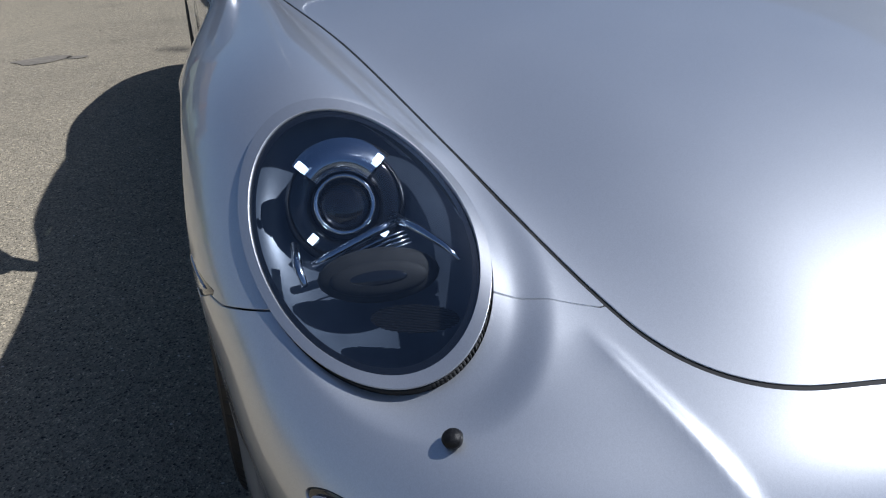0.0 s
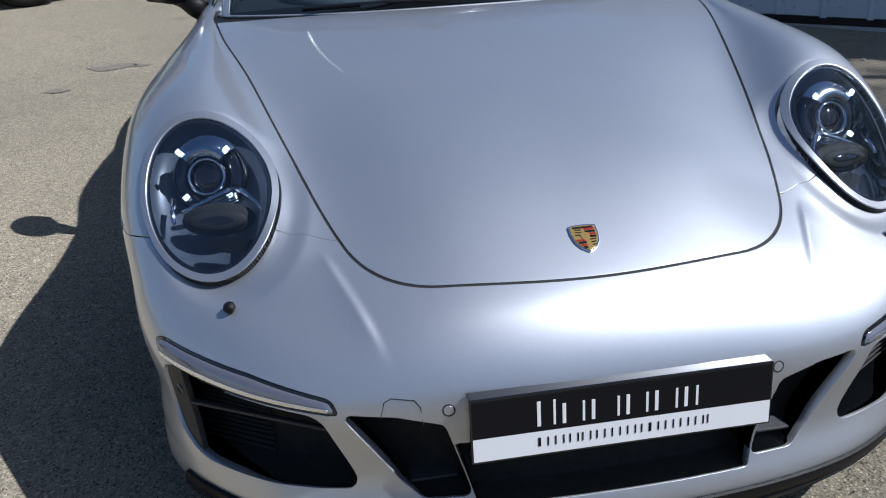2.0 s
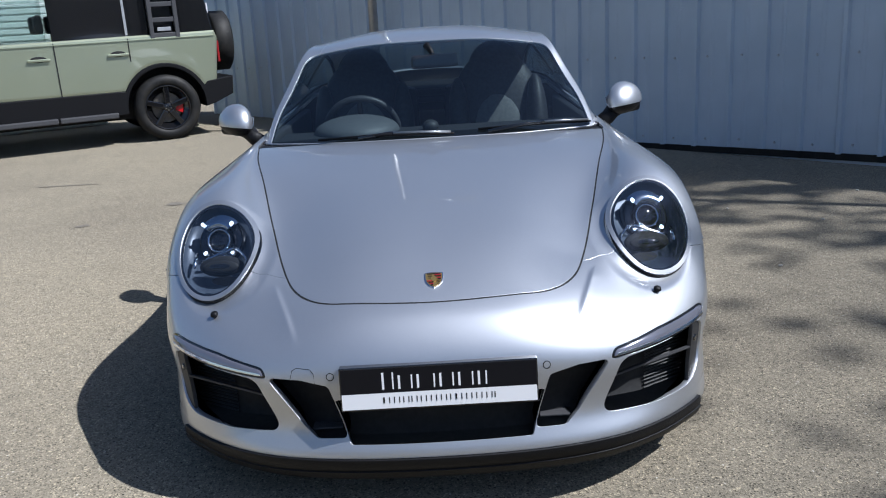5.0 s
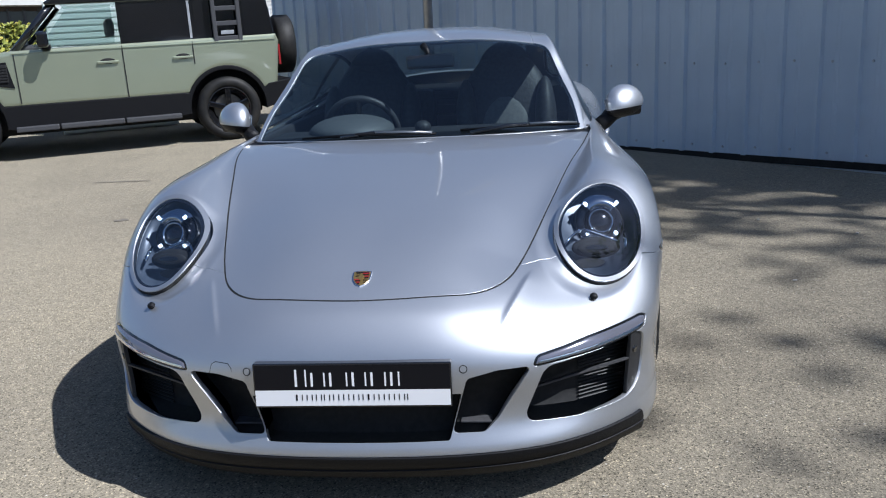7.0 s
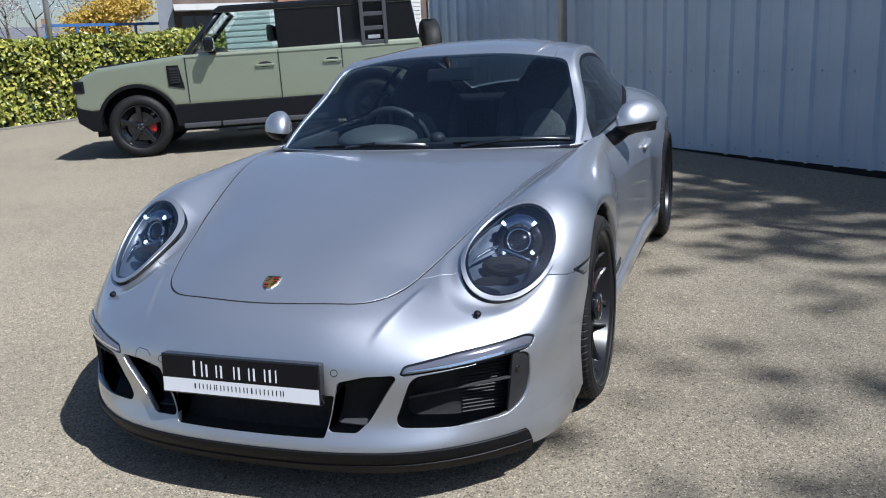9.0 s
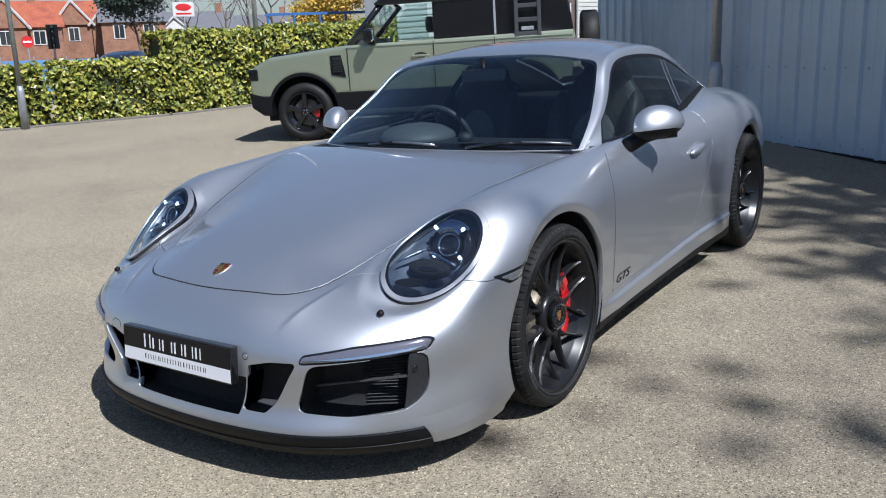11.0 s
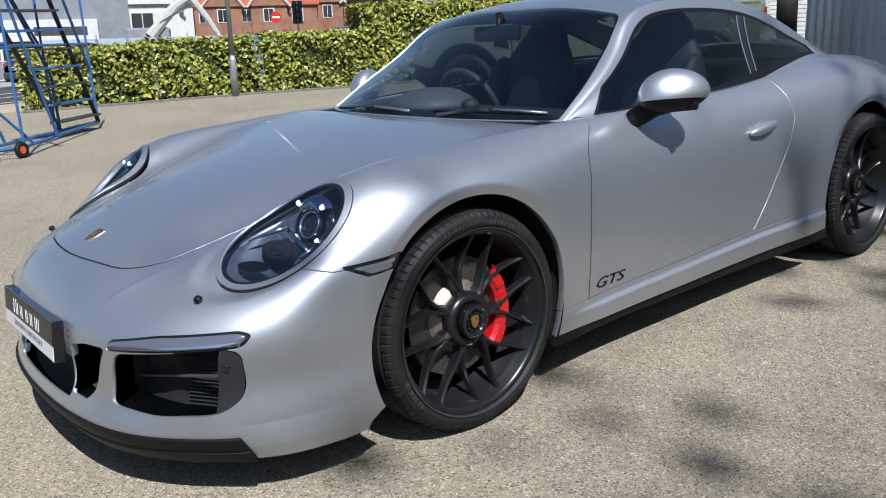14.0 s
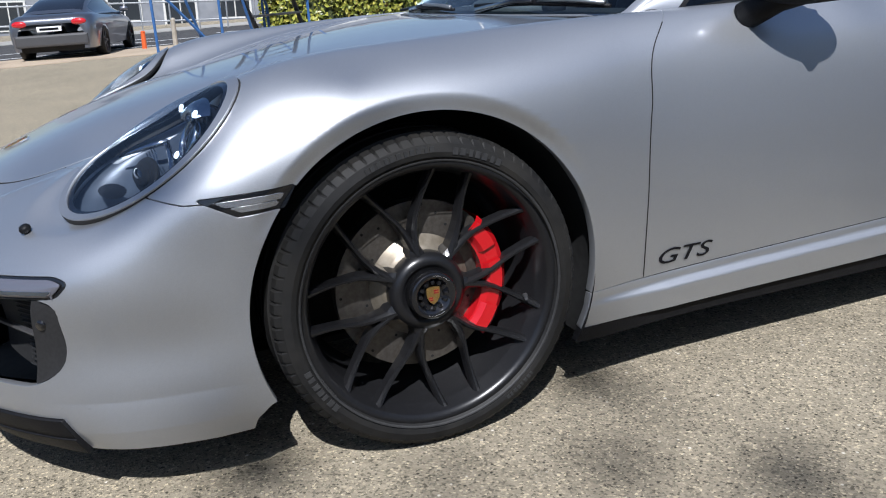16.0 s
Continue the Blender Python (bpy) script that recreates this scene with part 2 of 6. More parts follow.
    def mirrored(self):
        s = np.array([-1, 1, 1])
        return Skin(self.v * s, self.n * s, self.uv, self.f[:, ::-1])

    def both(self):
        """Both halves, welded along the middle."""
        mid = np.abs(self.v[:, 0]) < 1e-5
        k = np.arange(len(self.v))
        other = np.where(mid, k, len(k) + np.cumsum(~mid) - 1)
        s = np.array([-1, 1, 1])
        n = self.n.copy()
        n[mid, 0] = 0
        return Skin(np.concatenate([self.v, self.v[~mid] * s]), np.concatenate([n, n[~mid] * s]), np.concatenate([self.uv, self.uv[~mid]]), np.concatenate([self.f, other[self.f][:, ::-1]]))

    def show(self, name, mat, parent, label=""):
        return sheet(name, self.v, self.f, mat, parent, label, self.n)


def loft(rows, us, vs, firm=0.9):
    """A smooth half shell through rows of places, mirrored at its first column."""
    d = np.array(rows, float)
    r, c = d.shape[:2]
    nv, p = basis(r, np.arange(r, dtype=float)), np.empty_like(d)
    for axis in range(3):
        nu = basis(c, np.arange(c, dtype=float), -1 if axis == 0 else 1)
        if axis == 0:
            nu[0], nu[0, 0] = 0, 1
        whole = np.linalg.solve(nv, np.linalg.solve(nu, d[:, :, axis].T).T)
        p[:, :, axis] = d[:, :, axis] + firm * (whole - d[:, :, axis])

    def at(u, v):
        return np.stack([basis(r, v) @ p[:, :, k] @ basis(c, u, -1 if k == 0 else 1).T for k in range(3)], -1)

    s, e = at(us, vs), 1e-3
    s[:, us == 0, 0] = 0
    du = at(us + e, vs) - at(us - e, vs)
    dv = at(us, vs + e) - at(us, vs - e)
    n = np.cross(du, dv)
    n /= np.linalg.norm(n, axis=2)[:, :, None] + 1e-12
    a, b = len(vs), len(us)
    i = np.arange(a * b).reshape(a, b)
    q0, q1, q2, q3 = i[:-1, :-1].ravel(), i[:-1, 1:].ravel(), i[1:, 1:].ravel(), i[1:, :-1].ravel()
    f = np.concatenate([np.stack([q0, q1, q2], 1), np.stack([q0, q2, q3], 1)])
    uv = np.stack(np.meshgrid(us, vs), -1).reshape(-1, 2)
    return Skin(s.reshape(-1, 3), n.reshape(-1, 3), uv, f)


def curve_at(keys, y):
    """A smooth line through a few (at, value) keys."""
    k = np.array(keys, float)
    h = np.diff(k[:, 0])
    s = np.diff(k[:, 1]) / h
    m = np.r_[s[0], (s[:-1] * h[1:] + s[1:] * h[:-1]) / (h[:-1] + h[1:]), s[-1]]
    y = np.asarray(y, float)
    i = np.clip(np.searchsorted(k[:, 0], y) - 1, 0, len(h) - 1)
    t = (y - k[i, 0]) / h[i]
    low, high = t < 0, t > 1
    tt = np.clip(t, 0, 1)
    v = (2 * tt**3 - 3 * tt**2 + 1) * k[i, 1] + (tt**3 - 2 * tt**2 + tt) * h[i] * m[i] + (3 * tt**2 - 2 * tt**3) * k[i + 1, 1] + (tt**3 - tt**2) * h[i] * m[i + 1]
    return v + np.where(low, t * h[i] * m[0], 0) + np.where(high, (t - 1) * h[i] * m[-1], 0)


def poly(pts, a, b, r=0.0):
    """Signed distance to a polygon in two coordinates, its corners rounded by r (the polygon is shrunk first)."""
    p = np.array(pts, float)
    q = np.roll(p, -1, 0)
    d = np.full(len(a), 1e9)
    inside = np.zeros(len(a), bool)
    for (x0, y0), (x1, y1) in zip(p, q):
        ex, ey = x1 - x0, y1 - y0
        wx, wy = a - x0, b - y0
        t = np.clip((wx * ex + wy * ey) / (ex * ex + ey * ey + 1e-15), 0, 1)
        d = np.minimum(d, np.hypot(wx - t * ex, wy - t * ey))
        cross = (y0 <= b) != (y1 <= b)
        if ey:
            inside ^= cross & (a < x0 + (b - y0) * ex / ey)
    return np.where(inside, -d, d) - r


def eased(pts, cut):
    """The outline with each corner rounded off, cut metres from it."""
    out = []
    p = [Vector(q) for q in pts]
    for a, b, c in zip(p[-1:] + p[:-1], p, p[1:] + p[:1]):
        d0, d1 = a - b, c - b
        s, e = b + d0 * min(.5, cut / d0.length), b + d1 * min(.5, cut / d1.length)
        out += [tuple(s.lerp(b, t).lerp(b.lerp(e, t), t)) for t in (0, .25, .5, .75, 1)]
    return out


def soft_max(a, b, k):
    h = np.clip(0.5 + 0.5 * (a - b) / k, 0, 1)
    return b + (a - b) * h + k * h * (1 - h)


# ---- setting: the yard ----
def asphalt(name, c1, c2, stone, big):
    """Worn asphalt: fine stones, a coarser scatter of pale ones, wide stains."""
    m = material(name, c1, 0.9, Diffuse_Roughness=1.0, Specular_IOR_Level=0.3)
    co = m.node_tree.nodes.new("ShaderNodeTexCoord")
    v1 = node(m, "ShaderNodeTexVoronoi", Scale=210.0)
    v2 = node(m, "ShaderNodeTexVoronoi", Scale=80.0)
    n1 = node(m, "ShaderNodeTexNoise", Scale=0.45, Detail=6.0, Roughness=0.65)
    n2 = node(m, "ShaderNodeTexNoise", Scale=30.0, Detail=5.0, Roughness=0.7)
    n3 = node(m, "ShaderNodeTexNoise", Scale=3.2, Detail=4.0)
    for n in (v1, v2, n1, n2, n3):
        link(m, co.outputs["Object"], n.inputs["Vector"])
    base = ramp(m, n2.outputs[0], [(0.3, c1), (0.7, c2)])
    grains = ramp(m, v1.outputs["Color"], [(0.1, (0.34, 0.34, 0.33)), (0.38, (0.90, 0.90, 0.90)), (0.74, (1.03, 1.03, 1.02)), (0.97, (2.1, 2.04, 1.9))])
    a = m.node_tree.nodes.new("ShaderNodeMixRGB")
    a.blend_type = "MULTIPLY"
    a.inputs[0].default_value = 1.0
    link(m, base, a.inputs[1])
    link(m, grains, a.inputs[2])
    b = m.node_tree.nodes.new("ShaderNodeMixRGB")
    pale = ramp(m, v2.outputs["Distance"], [(0.20, (1, 1, 1)), (0.34, (0, 0, 0))])
    pick = ramp(m, v2.outputs["Color"], [(0.86, (0, 0, 0)), (0.91, (0.8, 0.8, 0.8))])
    mul = m.node_tree.nodes.new("ShaderNodeMixRGB")
    mul.blend_type = "MULTIPLY"
    mul.inputs[0].default_value = 1.0
    link(m, pale, mul.inputs[1])
    link(m, pick, mul.inputs[2])
    link(m, mul.outputs[0], b.inputs[0])
    link(m, a.outputs[0], b.inputs[1])
    b.inputs[2].default_value = (*stone, 1)
    c = m.node_tree.nodes.new("ShaderNodeMixRGB")
    c.blend_type = "MULTIPLY"
    c.inputs[0].default_value = 1.0
    link(m, b.outputs[0], c.inputs[1])
    link(m, ramp(m, n1.outputs[0], [(0.32, big[0]), (0.52, (1, 1, 1)), (0.72, big[1])]), c.inputs[2])
    v3 = node(m, "ShaderNodeTexVoronoi", Scale=75.0)
    link(m, co.outputs["Object"], v3.inputs["Vector"])
    pit = m.node_tree.nodes.new("ShaderNodeMixRGB")
    pit.blend_type = "LIGHTEN"
    pit.inputs[0].default_value = 1.0
    link(m, ramp(m, v3.outputs["Distance"], [(0.17, (0.2, 0.2, 0.2)), (0.31, (1, 1, 1))]), pit.inputs[1])
    link(m, ramp(m, v3.outputs["Color"], [(0.62, (1, 1, 1)), (0.72, (0, 0, 0))]), pit.inputs[2])
    pits = m.node_tree.nodes.new("ShaderNodeMixRGB")
    pits.blend_type = "MULTIPLY"
    pits.inputs[0].default_value = 1.0
    link(m, c.outputs[0], pits.inputs[1])
    link(m, pit.outputs[0], pits.inputs[2])
    c = pits
    d = m.node_tree.nodes.new("ShaderNodeMixRGB")
    d.blend_type = "MULTIPLY"
    d.inputs[0].default_value = 1.0
    link(m, c.outputs[0], d.inputs[1])
    link(m, ramp(m, n3.outputs[0], [(0.27, (0.88, 0.88, 0.88)), (0.42, (1, 1, 1))]), d.inputs[2])
    link(m, d.outputs[0], bsdf(m).inputs["Base Color"])
    add = m.node_tree.nodes.new("ShaderNodeMath")
    link(m, v1.outputs["Distance"], add.inputs[0])
    link(m, n2.outputs[0], add.inputs[1])
    bn = node(m, "ShaderNodeBump", Strength=0.45, Distance=0.006)
    link(m, add.outputs[0], bn.inputs["Height"])
    link(m, bn.outputs[0], bsdf(m).inputs["Normal"])
    return m


GROUND = asphalt("asphalt", (0.200, 0.174, 0.128), (0.300, 0.262, 0.194), (0.62, 0.58, 0.50), ((0.82, 0.82, 0.83), (1.10, 1.09, 1.07)))
ROAD = asphalt("road_asphalt", (0.045, 0.045, 0.047), (0.07, 0.07, 0.072), (0.15, 0.15, 0.15), ((0.85, 0.85, 0.86), (1.1, 1.1, 1.1)))
SAND = speckled("sandy_paving", (0.42, 0.33, 0.23), (0.50, 0.40, 0.29), 20.0, 0.85, 0.2, c3=(0.36, 0.29, 0.21), scale2=0.8)
SHEET = speckled("wall_sheet", (0.52, 0.59, 0.65), (0.57, 0.64, 0.70), 2.0, 0.45, c3=(0.47, 0.535, 0.59), scale2=0.7)
CONCRETE = speckled("concrete", (0.30, 0.29, 0.27), (0.38, 0.37, 0.34), 18.0, 0.85, 0.2)
KERB = speckled("worn_edging", (0.16, 0.145, 0.12), (0.22, 0.20, 0.17), 18.0, 0.9, 0.2)
GALVANISED = speckled("galvanised_steel", (0.42, 0.43, 0.44), (0.52, 0.53, 0.54), 14.0, 0.45, metal=0.6)
PLUMB = Vector((0, 0, 1)).rotation_difference(Vector((.0095, .0357, 1))).to_matrix().to_4x4()   # the yard falls slightly to the road

bm = bmesh.new()
bmesh.ops.create_grid(bm, x_segments=2, y_segments=2, size=600)
tagged(part("ground", bm, GROUND), "worn grey-brown asphalt yard with pale stones", "ground", kind="structure")

# ribbed sheet-metal wall
WALL_AT = Matrix.Translation((1.474, 5.286, 0)) @ PLUMB @ Matrix.Rotation(math.atan2(-.9975, 1), 4, "Z")
WALL_TALL = 2.8
wall = tagged(part("wall_north", box(-7.05, 14, .05, .30, -.3, WALL_TALL), SHEET, at=WALL_AT), "pale blue-grey ribbed metal wall of a shed", "wall", kind="structure")
PITCH = .315


def sheet_bm(ribs):
    """One wall sheet: flat pans between narrow raised ribs."""
    line = []
    for k in range(ribs):
        o = k * PITCH
        line += [(o, 0), (o + .008, 0), (o + .022, -.034), (o + .052, -.034), (o + .066, 0), (o + .16, 0), (o + .168, -.003), (o + .19, -.003), (o + .198, 0)]
    line.append((ribs * PITCH + .004, 0))
    bm = bmesh.new()
    lo = [bm.verts.new((x_, y_, .035)) for x_, y_ in line]
    hi = [bm.verts.new((x_, y_, WALL_TALL)) for x_, y_ in line]
    for i in range(len(line) - 1):
        bm.faces.new((lo[i], lo[i + 1], hi[i + 1], hi[i]))
    bm.faces.new([bm.verts.new(q.co + Vector((0, .004, 0))) for q in (lo[0], lo[-1], hi[-1], hi[0])])
    return bm


first = part("wall_sheet", sheet_bm(3), SHEET, wall, at=pose(-7.05, .045, 0))
for k in range(1, 22):
    ob = new("wall_sheet", first.data)
    ob.parent = wall
    ob.matrix_basis = pose(-7.05 + k * 3 * PITCH, .045 - .0015 * (k % 2), .006 * math.sin(k * 2.3))
bm = rod((0, 0, 0), (0, -.010, 0), .012, .008, 8)
screw = part("screw", bm, GALVANISED, wall, "dark screw head", at=pose(-6.87, .042, .82))
for k in range(1, 47):
    for zz in (.82, .10):
        ob = new("screw", screw.data)
        ob.parent = wall
        ob.matrix_basis = pose(-7.05 + k * PITCH + .14, .042, zz + .008 * math.sin(k * 1.7))
# solid dark strip in place of the shade under the sheets
part("wall_gap_strip", box(-7.05, 14, .030, .29, -.02, .036), RUBBER, wall, "dark strip painted as the shaded gap under the sheets")


def lamp_post(at, sleeve, tall, r=.055):
    post = thing("lamp_post", Matrix.Translation(at) @ PLUMB, "galvanised steel lamp post on the yard's edge", "lamp post", "lamp posts")
    part("base_sleeve", lathe([(0, 0), (0, r * 1.55), (sleeve - .1, r * 1.5), (sleeve, r * 1.05), (sleeve, 0)], 20, "Z", closed=False), GALVANISED, post, "", True)
    part("column", rod((0, 0, sleeve - .02), (0, 0, tall), r, r * .7, 16), GALVANISED, post, "", True)
    part("base_door", box(-.03, .03, -r * 1.6, -r * 1.45, .25, .55, .004), GALVANISED, post)
    part("arm", tube([(0, 0, tall - .05), (.1, 0, tall + .1), (.5, 0, tall + .18), (.9, 0, tall + .2)], r * .5, 8), GALVANISED, post, "", True)
    part("lantern", box(.85, 1.35, -.11, .11, tall + .14, tall + .24, .03), GALVANISED, post)
    return post


lamp_post((-14.15, 6.63, 0), .85, 6.0, .048)
lamp_post((-.68, 7.12, 0), .84, 6.0, .055)
lamp_post((-12.4, 11.4, 0), .85, 6.0, .06)
# unseen post, added only to cast a line of shadow across the asphalt
lamp_post((5.4, 1.10, 0), .85, 5.2, .055)

# ---- hedge ----
LEAF = material("hedge_leaf", (0.10, 0.16, 0.03), 0.38)
co_ = LEAF.node_tree.nodes.new("ShaderNodeNewGeometry")
col_ = ramp(LEAF, co_.outputs["Random Per Island"], [(0.0, (0.10, 0.125, 0.022)), (0.35, (0.20, 0.225, 0.035)), (0.7, (0.32, 0.325, 0.05)), (0.95, (0.44, 0.40, 0.07)), (1.0, (0.36, 0.25, 0.07))])
link(LEAF, col_, bsdf(LEAF).inputs["Base Color"])
# near-black green: the shade behind the leaves is put into this colour
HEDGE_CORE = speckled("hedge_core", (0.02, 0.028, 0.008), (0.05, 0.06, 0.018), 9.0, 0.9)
rng = np.random.default_rng(7)


def leaves(points, normals, size, spread=.75):
    """Folded leaves as small pairs of triangles at given places."""
    n = len(points)
    way = normals + rng.normal(0, spread, (n, 3))
    way /= np.linalg.norm(way, axis=1)[:, None]
    along = np.cross(way, rng.normal(0, 1, (n, 3)))
    along /= np.linalg.norm(along, axis=1)[:, None]
    side = np.cross(way, along)
    ln, wd = size * rng.uniform(.7, 1.3, n)[:, None], size * rng.uniform(.26, .42, n)[:, None]
    base, tip = points - along * ln * .5, points + along * ln * .5 - way * ln * .12
    mid = points + way * wd * .25
    v = np.stack([base, mid + side * wd, tip, mid - side * wd, mid - way * wd * .35], 1).reshape(-1, 3)
    o = np.arange(n)[:, None] * 5
    f = np.concatenate([o + [0, 1, 4], o + [1, 2, 4], o + [2, 3, 4], o + [3, 0, 4]])
    return v, f


def hedge(line, tall, thick, label, per_m2=520, size=.115):
    """A clipped laurel hedge along a line on the ground: leaves over a dark core."""
    pts, nrm, cores = [], [], bmesh.new()
    for (x0, y0), (x1, y1) in zip(line, line[1:]):
        d = np.array([x1 - x0, y1 - y0])
        ln = np.linalg.norm(d)
        d = d / ln
        out = np.array([d[1], -d[0]])
        for kind, area in (("front", ln * tall), ("top", ln * thick), ("back", ln * tall * .4)):
            n = int(area * per_m2)
            s, q = rng.uniform(0, ln, n), rng.uniform(0, 1, n)
            bump = .07 * np.sin(s * 2.1 + 3 * q) + .05 * np.sin(s * 5.3 + q * 7) + rng.normal(0, .05, n)
            if kind == "front":
                o, zz, nn = bump + .02, q * tall * .98 + .03, np.array([out[0], out[1], .45])
            elif kind == "top":
                o, zz, nn = -q * thick, tall + bump * .7, np.array([out[0] * .3, out[1] * .3, 1])
            else:
                o, zz, nn = -thick + bump, tall * (.6 + .4 * q), np.array([-out[0], -out[1], .4])
            pts.append(np.stack([x0 + d[0] * s + out[0] * o, y0 + d[1] * s + out[1] * o, zz], 1))
            nrm.append(np.tile(nn, (n, 1)))
        m = Matrix.Translation((x0, y0, 0)) @ Matrix.Rotation(math.atan2(d[1], d[0]), 4, "Z")
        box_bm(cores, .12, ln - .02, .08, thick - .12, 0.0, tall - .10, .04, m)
    v, f = leaves(np.concatenate(pts), np.concatenate(nrm), size)
    h = thing("hedge", Matrix(), label, "hedge")
    part("core", cores, HEDGE_CORE, h, "dark block standing in for the hedge's shaded inside")
    ob = sheet("foliage", v, f, LEAF, h)
    ob.data.shade_flat()
    tagged(ob, "yellow-green laurel leaves", kind="stuff")
    return h


hedge([(-16.2, 2.9), (-15.2, 5.3), (-14.3, 7.3), (-12.9, 9.1)], 1.17, .9, "low clipped laurel hedge with yellow-green leaves")
hedge([(-12.9, 9.1), (-12.2, 11.6), (-9.5, 16.5)], 1.66, .9, "taller clipped laurel hedge with yellow-green leaves")
bm = bmesh.new()
for (x0, y0), (x1, y1) in (((-16.1, 2.85), (-15.05, 5.25)), ((-15.05, 5.25), (-14.15, 7.25)), ((-14.15, 7.25), (-12.75, 9.05)), ((-12.75, 9.05), (-12.05, 11.6))):
    d = Vector((x1 - x0, y1 - y0, 0))
    box_bm(bm, 0, d.length, -.12, -.06, 0, .045, .01, Matrix.Translation((x0, y0, 0)) @ Matrix.Rotation(math.atan2(d.y, d.x), 4, "Z"))
tagged(part("kerb", bm, KERB), "low concrete edging at the hedge's foot", "kerb", kind="structure")

# ---- road and pavement past the yard ----
ROAD_AT = pose(-16.6, 0, 0, 0, 0, 12)          # x runs away from the yard, y along the road
ROAD_AT = Matrix.Translation((-16.3, 0, 0)) @ Matrix.Rotation(math.radians(12), 4, "Z")
tagged(part("pavement", box(-2.6, .3, -60, 60, -.2, .012), SAND, at=ROAD_AT), "sandy paved footway beside the road", "pavement", kind="structure")
road = tagged(part("road", box(-13.5, -2.7, -90, 90, -.2, .008), ROAD, at=ROAD_AT), "dark asphalt road with white lines", "road", kind="structure")
tagged(part("pavement", box(-17.5, -13.5, -90, 90, -.2, .03), CONCRETE, at=ROAD_AT), "grey footway across the road", "pavement", kind="structure")
for k in range(-12, 14):
    part("road_line", box(-8.2, -8.05, k * 5, k * 5 + 3, .008, .012), WHITE, road)
part("road_line", box(-3.4, -3.3, -60, 60, .008, .012), WHITE, road)
part("road_line", box(-6.0, -5.9, -60, 60, .008, .012), WHITE, road)


# ---- the silver coupe: its outer shape, from nose to tail, front axle at y = 0 ----
def nose_row(*pts):
    return list(pts)


def cross_row(y, deck, half, *side):
    """A row across the car at one y: the deck's height at the middle and at a third, then (x, z) down the side."""
    return [(0, y, deck), (half, y, deck)] + [(x, y, z) for x, z in side]


foot_row = nose_row((0, -.975, .135), (.22, -.968, .135), (.42, -.935, .135), (.56, -.875, .135), (.67, -.80, .135), (.755, -.715, .135), (.805, -.64, .135), (.83, -.56, .133), (.845, -.47, .132), (.852, -.39, .13))
splitter_row = nose_row((0, -1.015, .205), (.23, -1.005, .205), (.43, -.97, .205), (.575, -.91, .205), (.685, -.83, .20), (.765, -.745, .20), (.815, -.65, .19), (.84, -.56, .175), (.852, -.47, .16), (.857, -.385, .145))
intake_low_row = nose_row((0, -.986, .285), (.235, -.976, .285), (.44, -.936, .285), (.585, -.876, .285), (.69, -.815, .29), (.772, -.735, .29), (.825, -.645, .28), (.85, -.55, .245), (.86, -.46, .20), (.862, -.38, .155))
intake_high_row = nose_row((0, -.99, .39), (.24, -.98, .39), (.445, -.945, .39), (.59, -.885, .39), (.695, -.815, .39), (.78, -.725, .39), (.835, -.625, .375), (.857, -.53, .32), (.866, -.445, .245), (.868, -.37, .165))
bumper_top_row = nose_row((0, -.975, .48), (.245, -.967, .475), (.45, -.925, .47), (.595, -.865, .47), (.70, -.79, .47), (.788, -.695, .475), (.845, -.59, .465), (.865, -.505, .40), (.872, -.425, .29), (.872, -.36, .175))
snout_row = nose_row((0, -.92, .555), (.25, -.91, .55), (.44, -.855, .54), (.59, -.79, .535), (.70, -.705, .54), (.79, -.61, .55), (.852, -.53, .54), (.872, -.465, .455), (.877, -.395, .32), (.876, -.345, .185))
lamp_low_row = nose_row((0, -.83, .608), (.25, -.815, .603), (.445, -.735, .596), (.575, -.675, .60), (.68, -.605, .602), (.787, -.52, .622), (.868, -.45, .60), (.880, -.42, .49), (.88, -.365, .34), (.879, -.325, .19))
lamp_middle_row = nose_row((0, -.60, .695), (.27, -.58, .69), (.485, -.50, .672), (.595, -.45, .731), (.70, -.41, .75), (.805, -.37, .733), (.886, -.35, .648), (.894, -.34, .512), (.884, -.31, .35), (.882, -.29, .19))
lamp_top_row = nose_row((0, -.32, .765), (.30, -.29, .76), (.535, -.22, .746), (.64, -.21, .797), (.72, -.21, .827), (.828, -.20, .790), (.902, -.18, .692), (.908, -.18, .535), (.89, -.17, .36), (.887, -.16, .19))
axle_row = nose_row((0, 0, .82), (.34, .02, .817), (.605, .05, .811), (.685, .06, .832), (.74, .06, .843), (.848, .06, .798), (.914, .06, .702), (.918, .06, .54), (.898, .06, .36), (.89, .06, .19))
wing_rear_row = nose_row((0, .27, .855), (.37, .30, .853), (.67, .34, .848), (.72, .35, .852), (.76, .36, .852), (.838, .36, .801), (.888, .36, .70), (.893, .36, .54), (.882, .36, .36), (.86, .36, .15))
scuttle_row = nose_row((0, .55, .865), (.40, .56, .865), (.69, .59, .857), (.735, .60, .857), (.77, .61, .854), (.822, .62, .803), (.857, .62, .70), (.868, .62, .54), (.862, .62, .36), (.845, .62, .15))
door_front_row = cross_row(1.1, .865, .40, (.69, .865), (.74, .866), (.775, .862), (.83, .80), (.862, .70), (.868, .53), (.865, .36), (.85, .15))
door_middle_row = cross_row(1.6, .88, .40, (.68, .88), (.735, .882), (.775, .875), (.84, .815), (.878, .71), (.878, .53), (.872, .36), (.86, .15))
door_rear_row = cross_row(2.0, .92, .38, (.62, .92), (.70, .92), (.77, .905), (.855, .85), (.905, .73), (.908, .55), (.905, .36), (.88, .15))
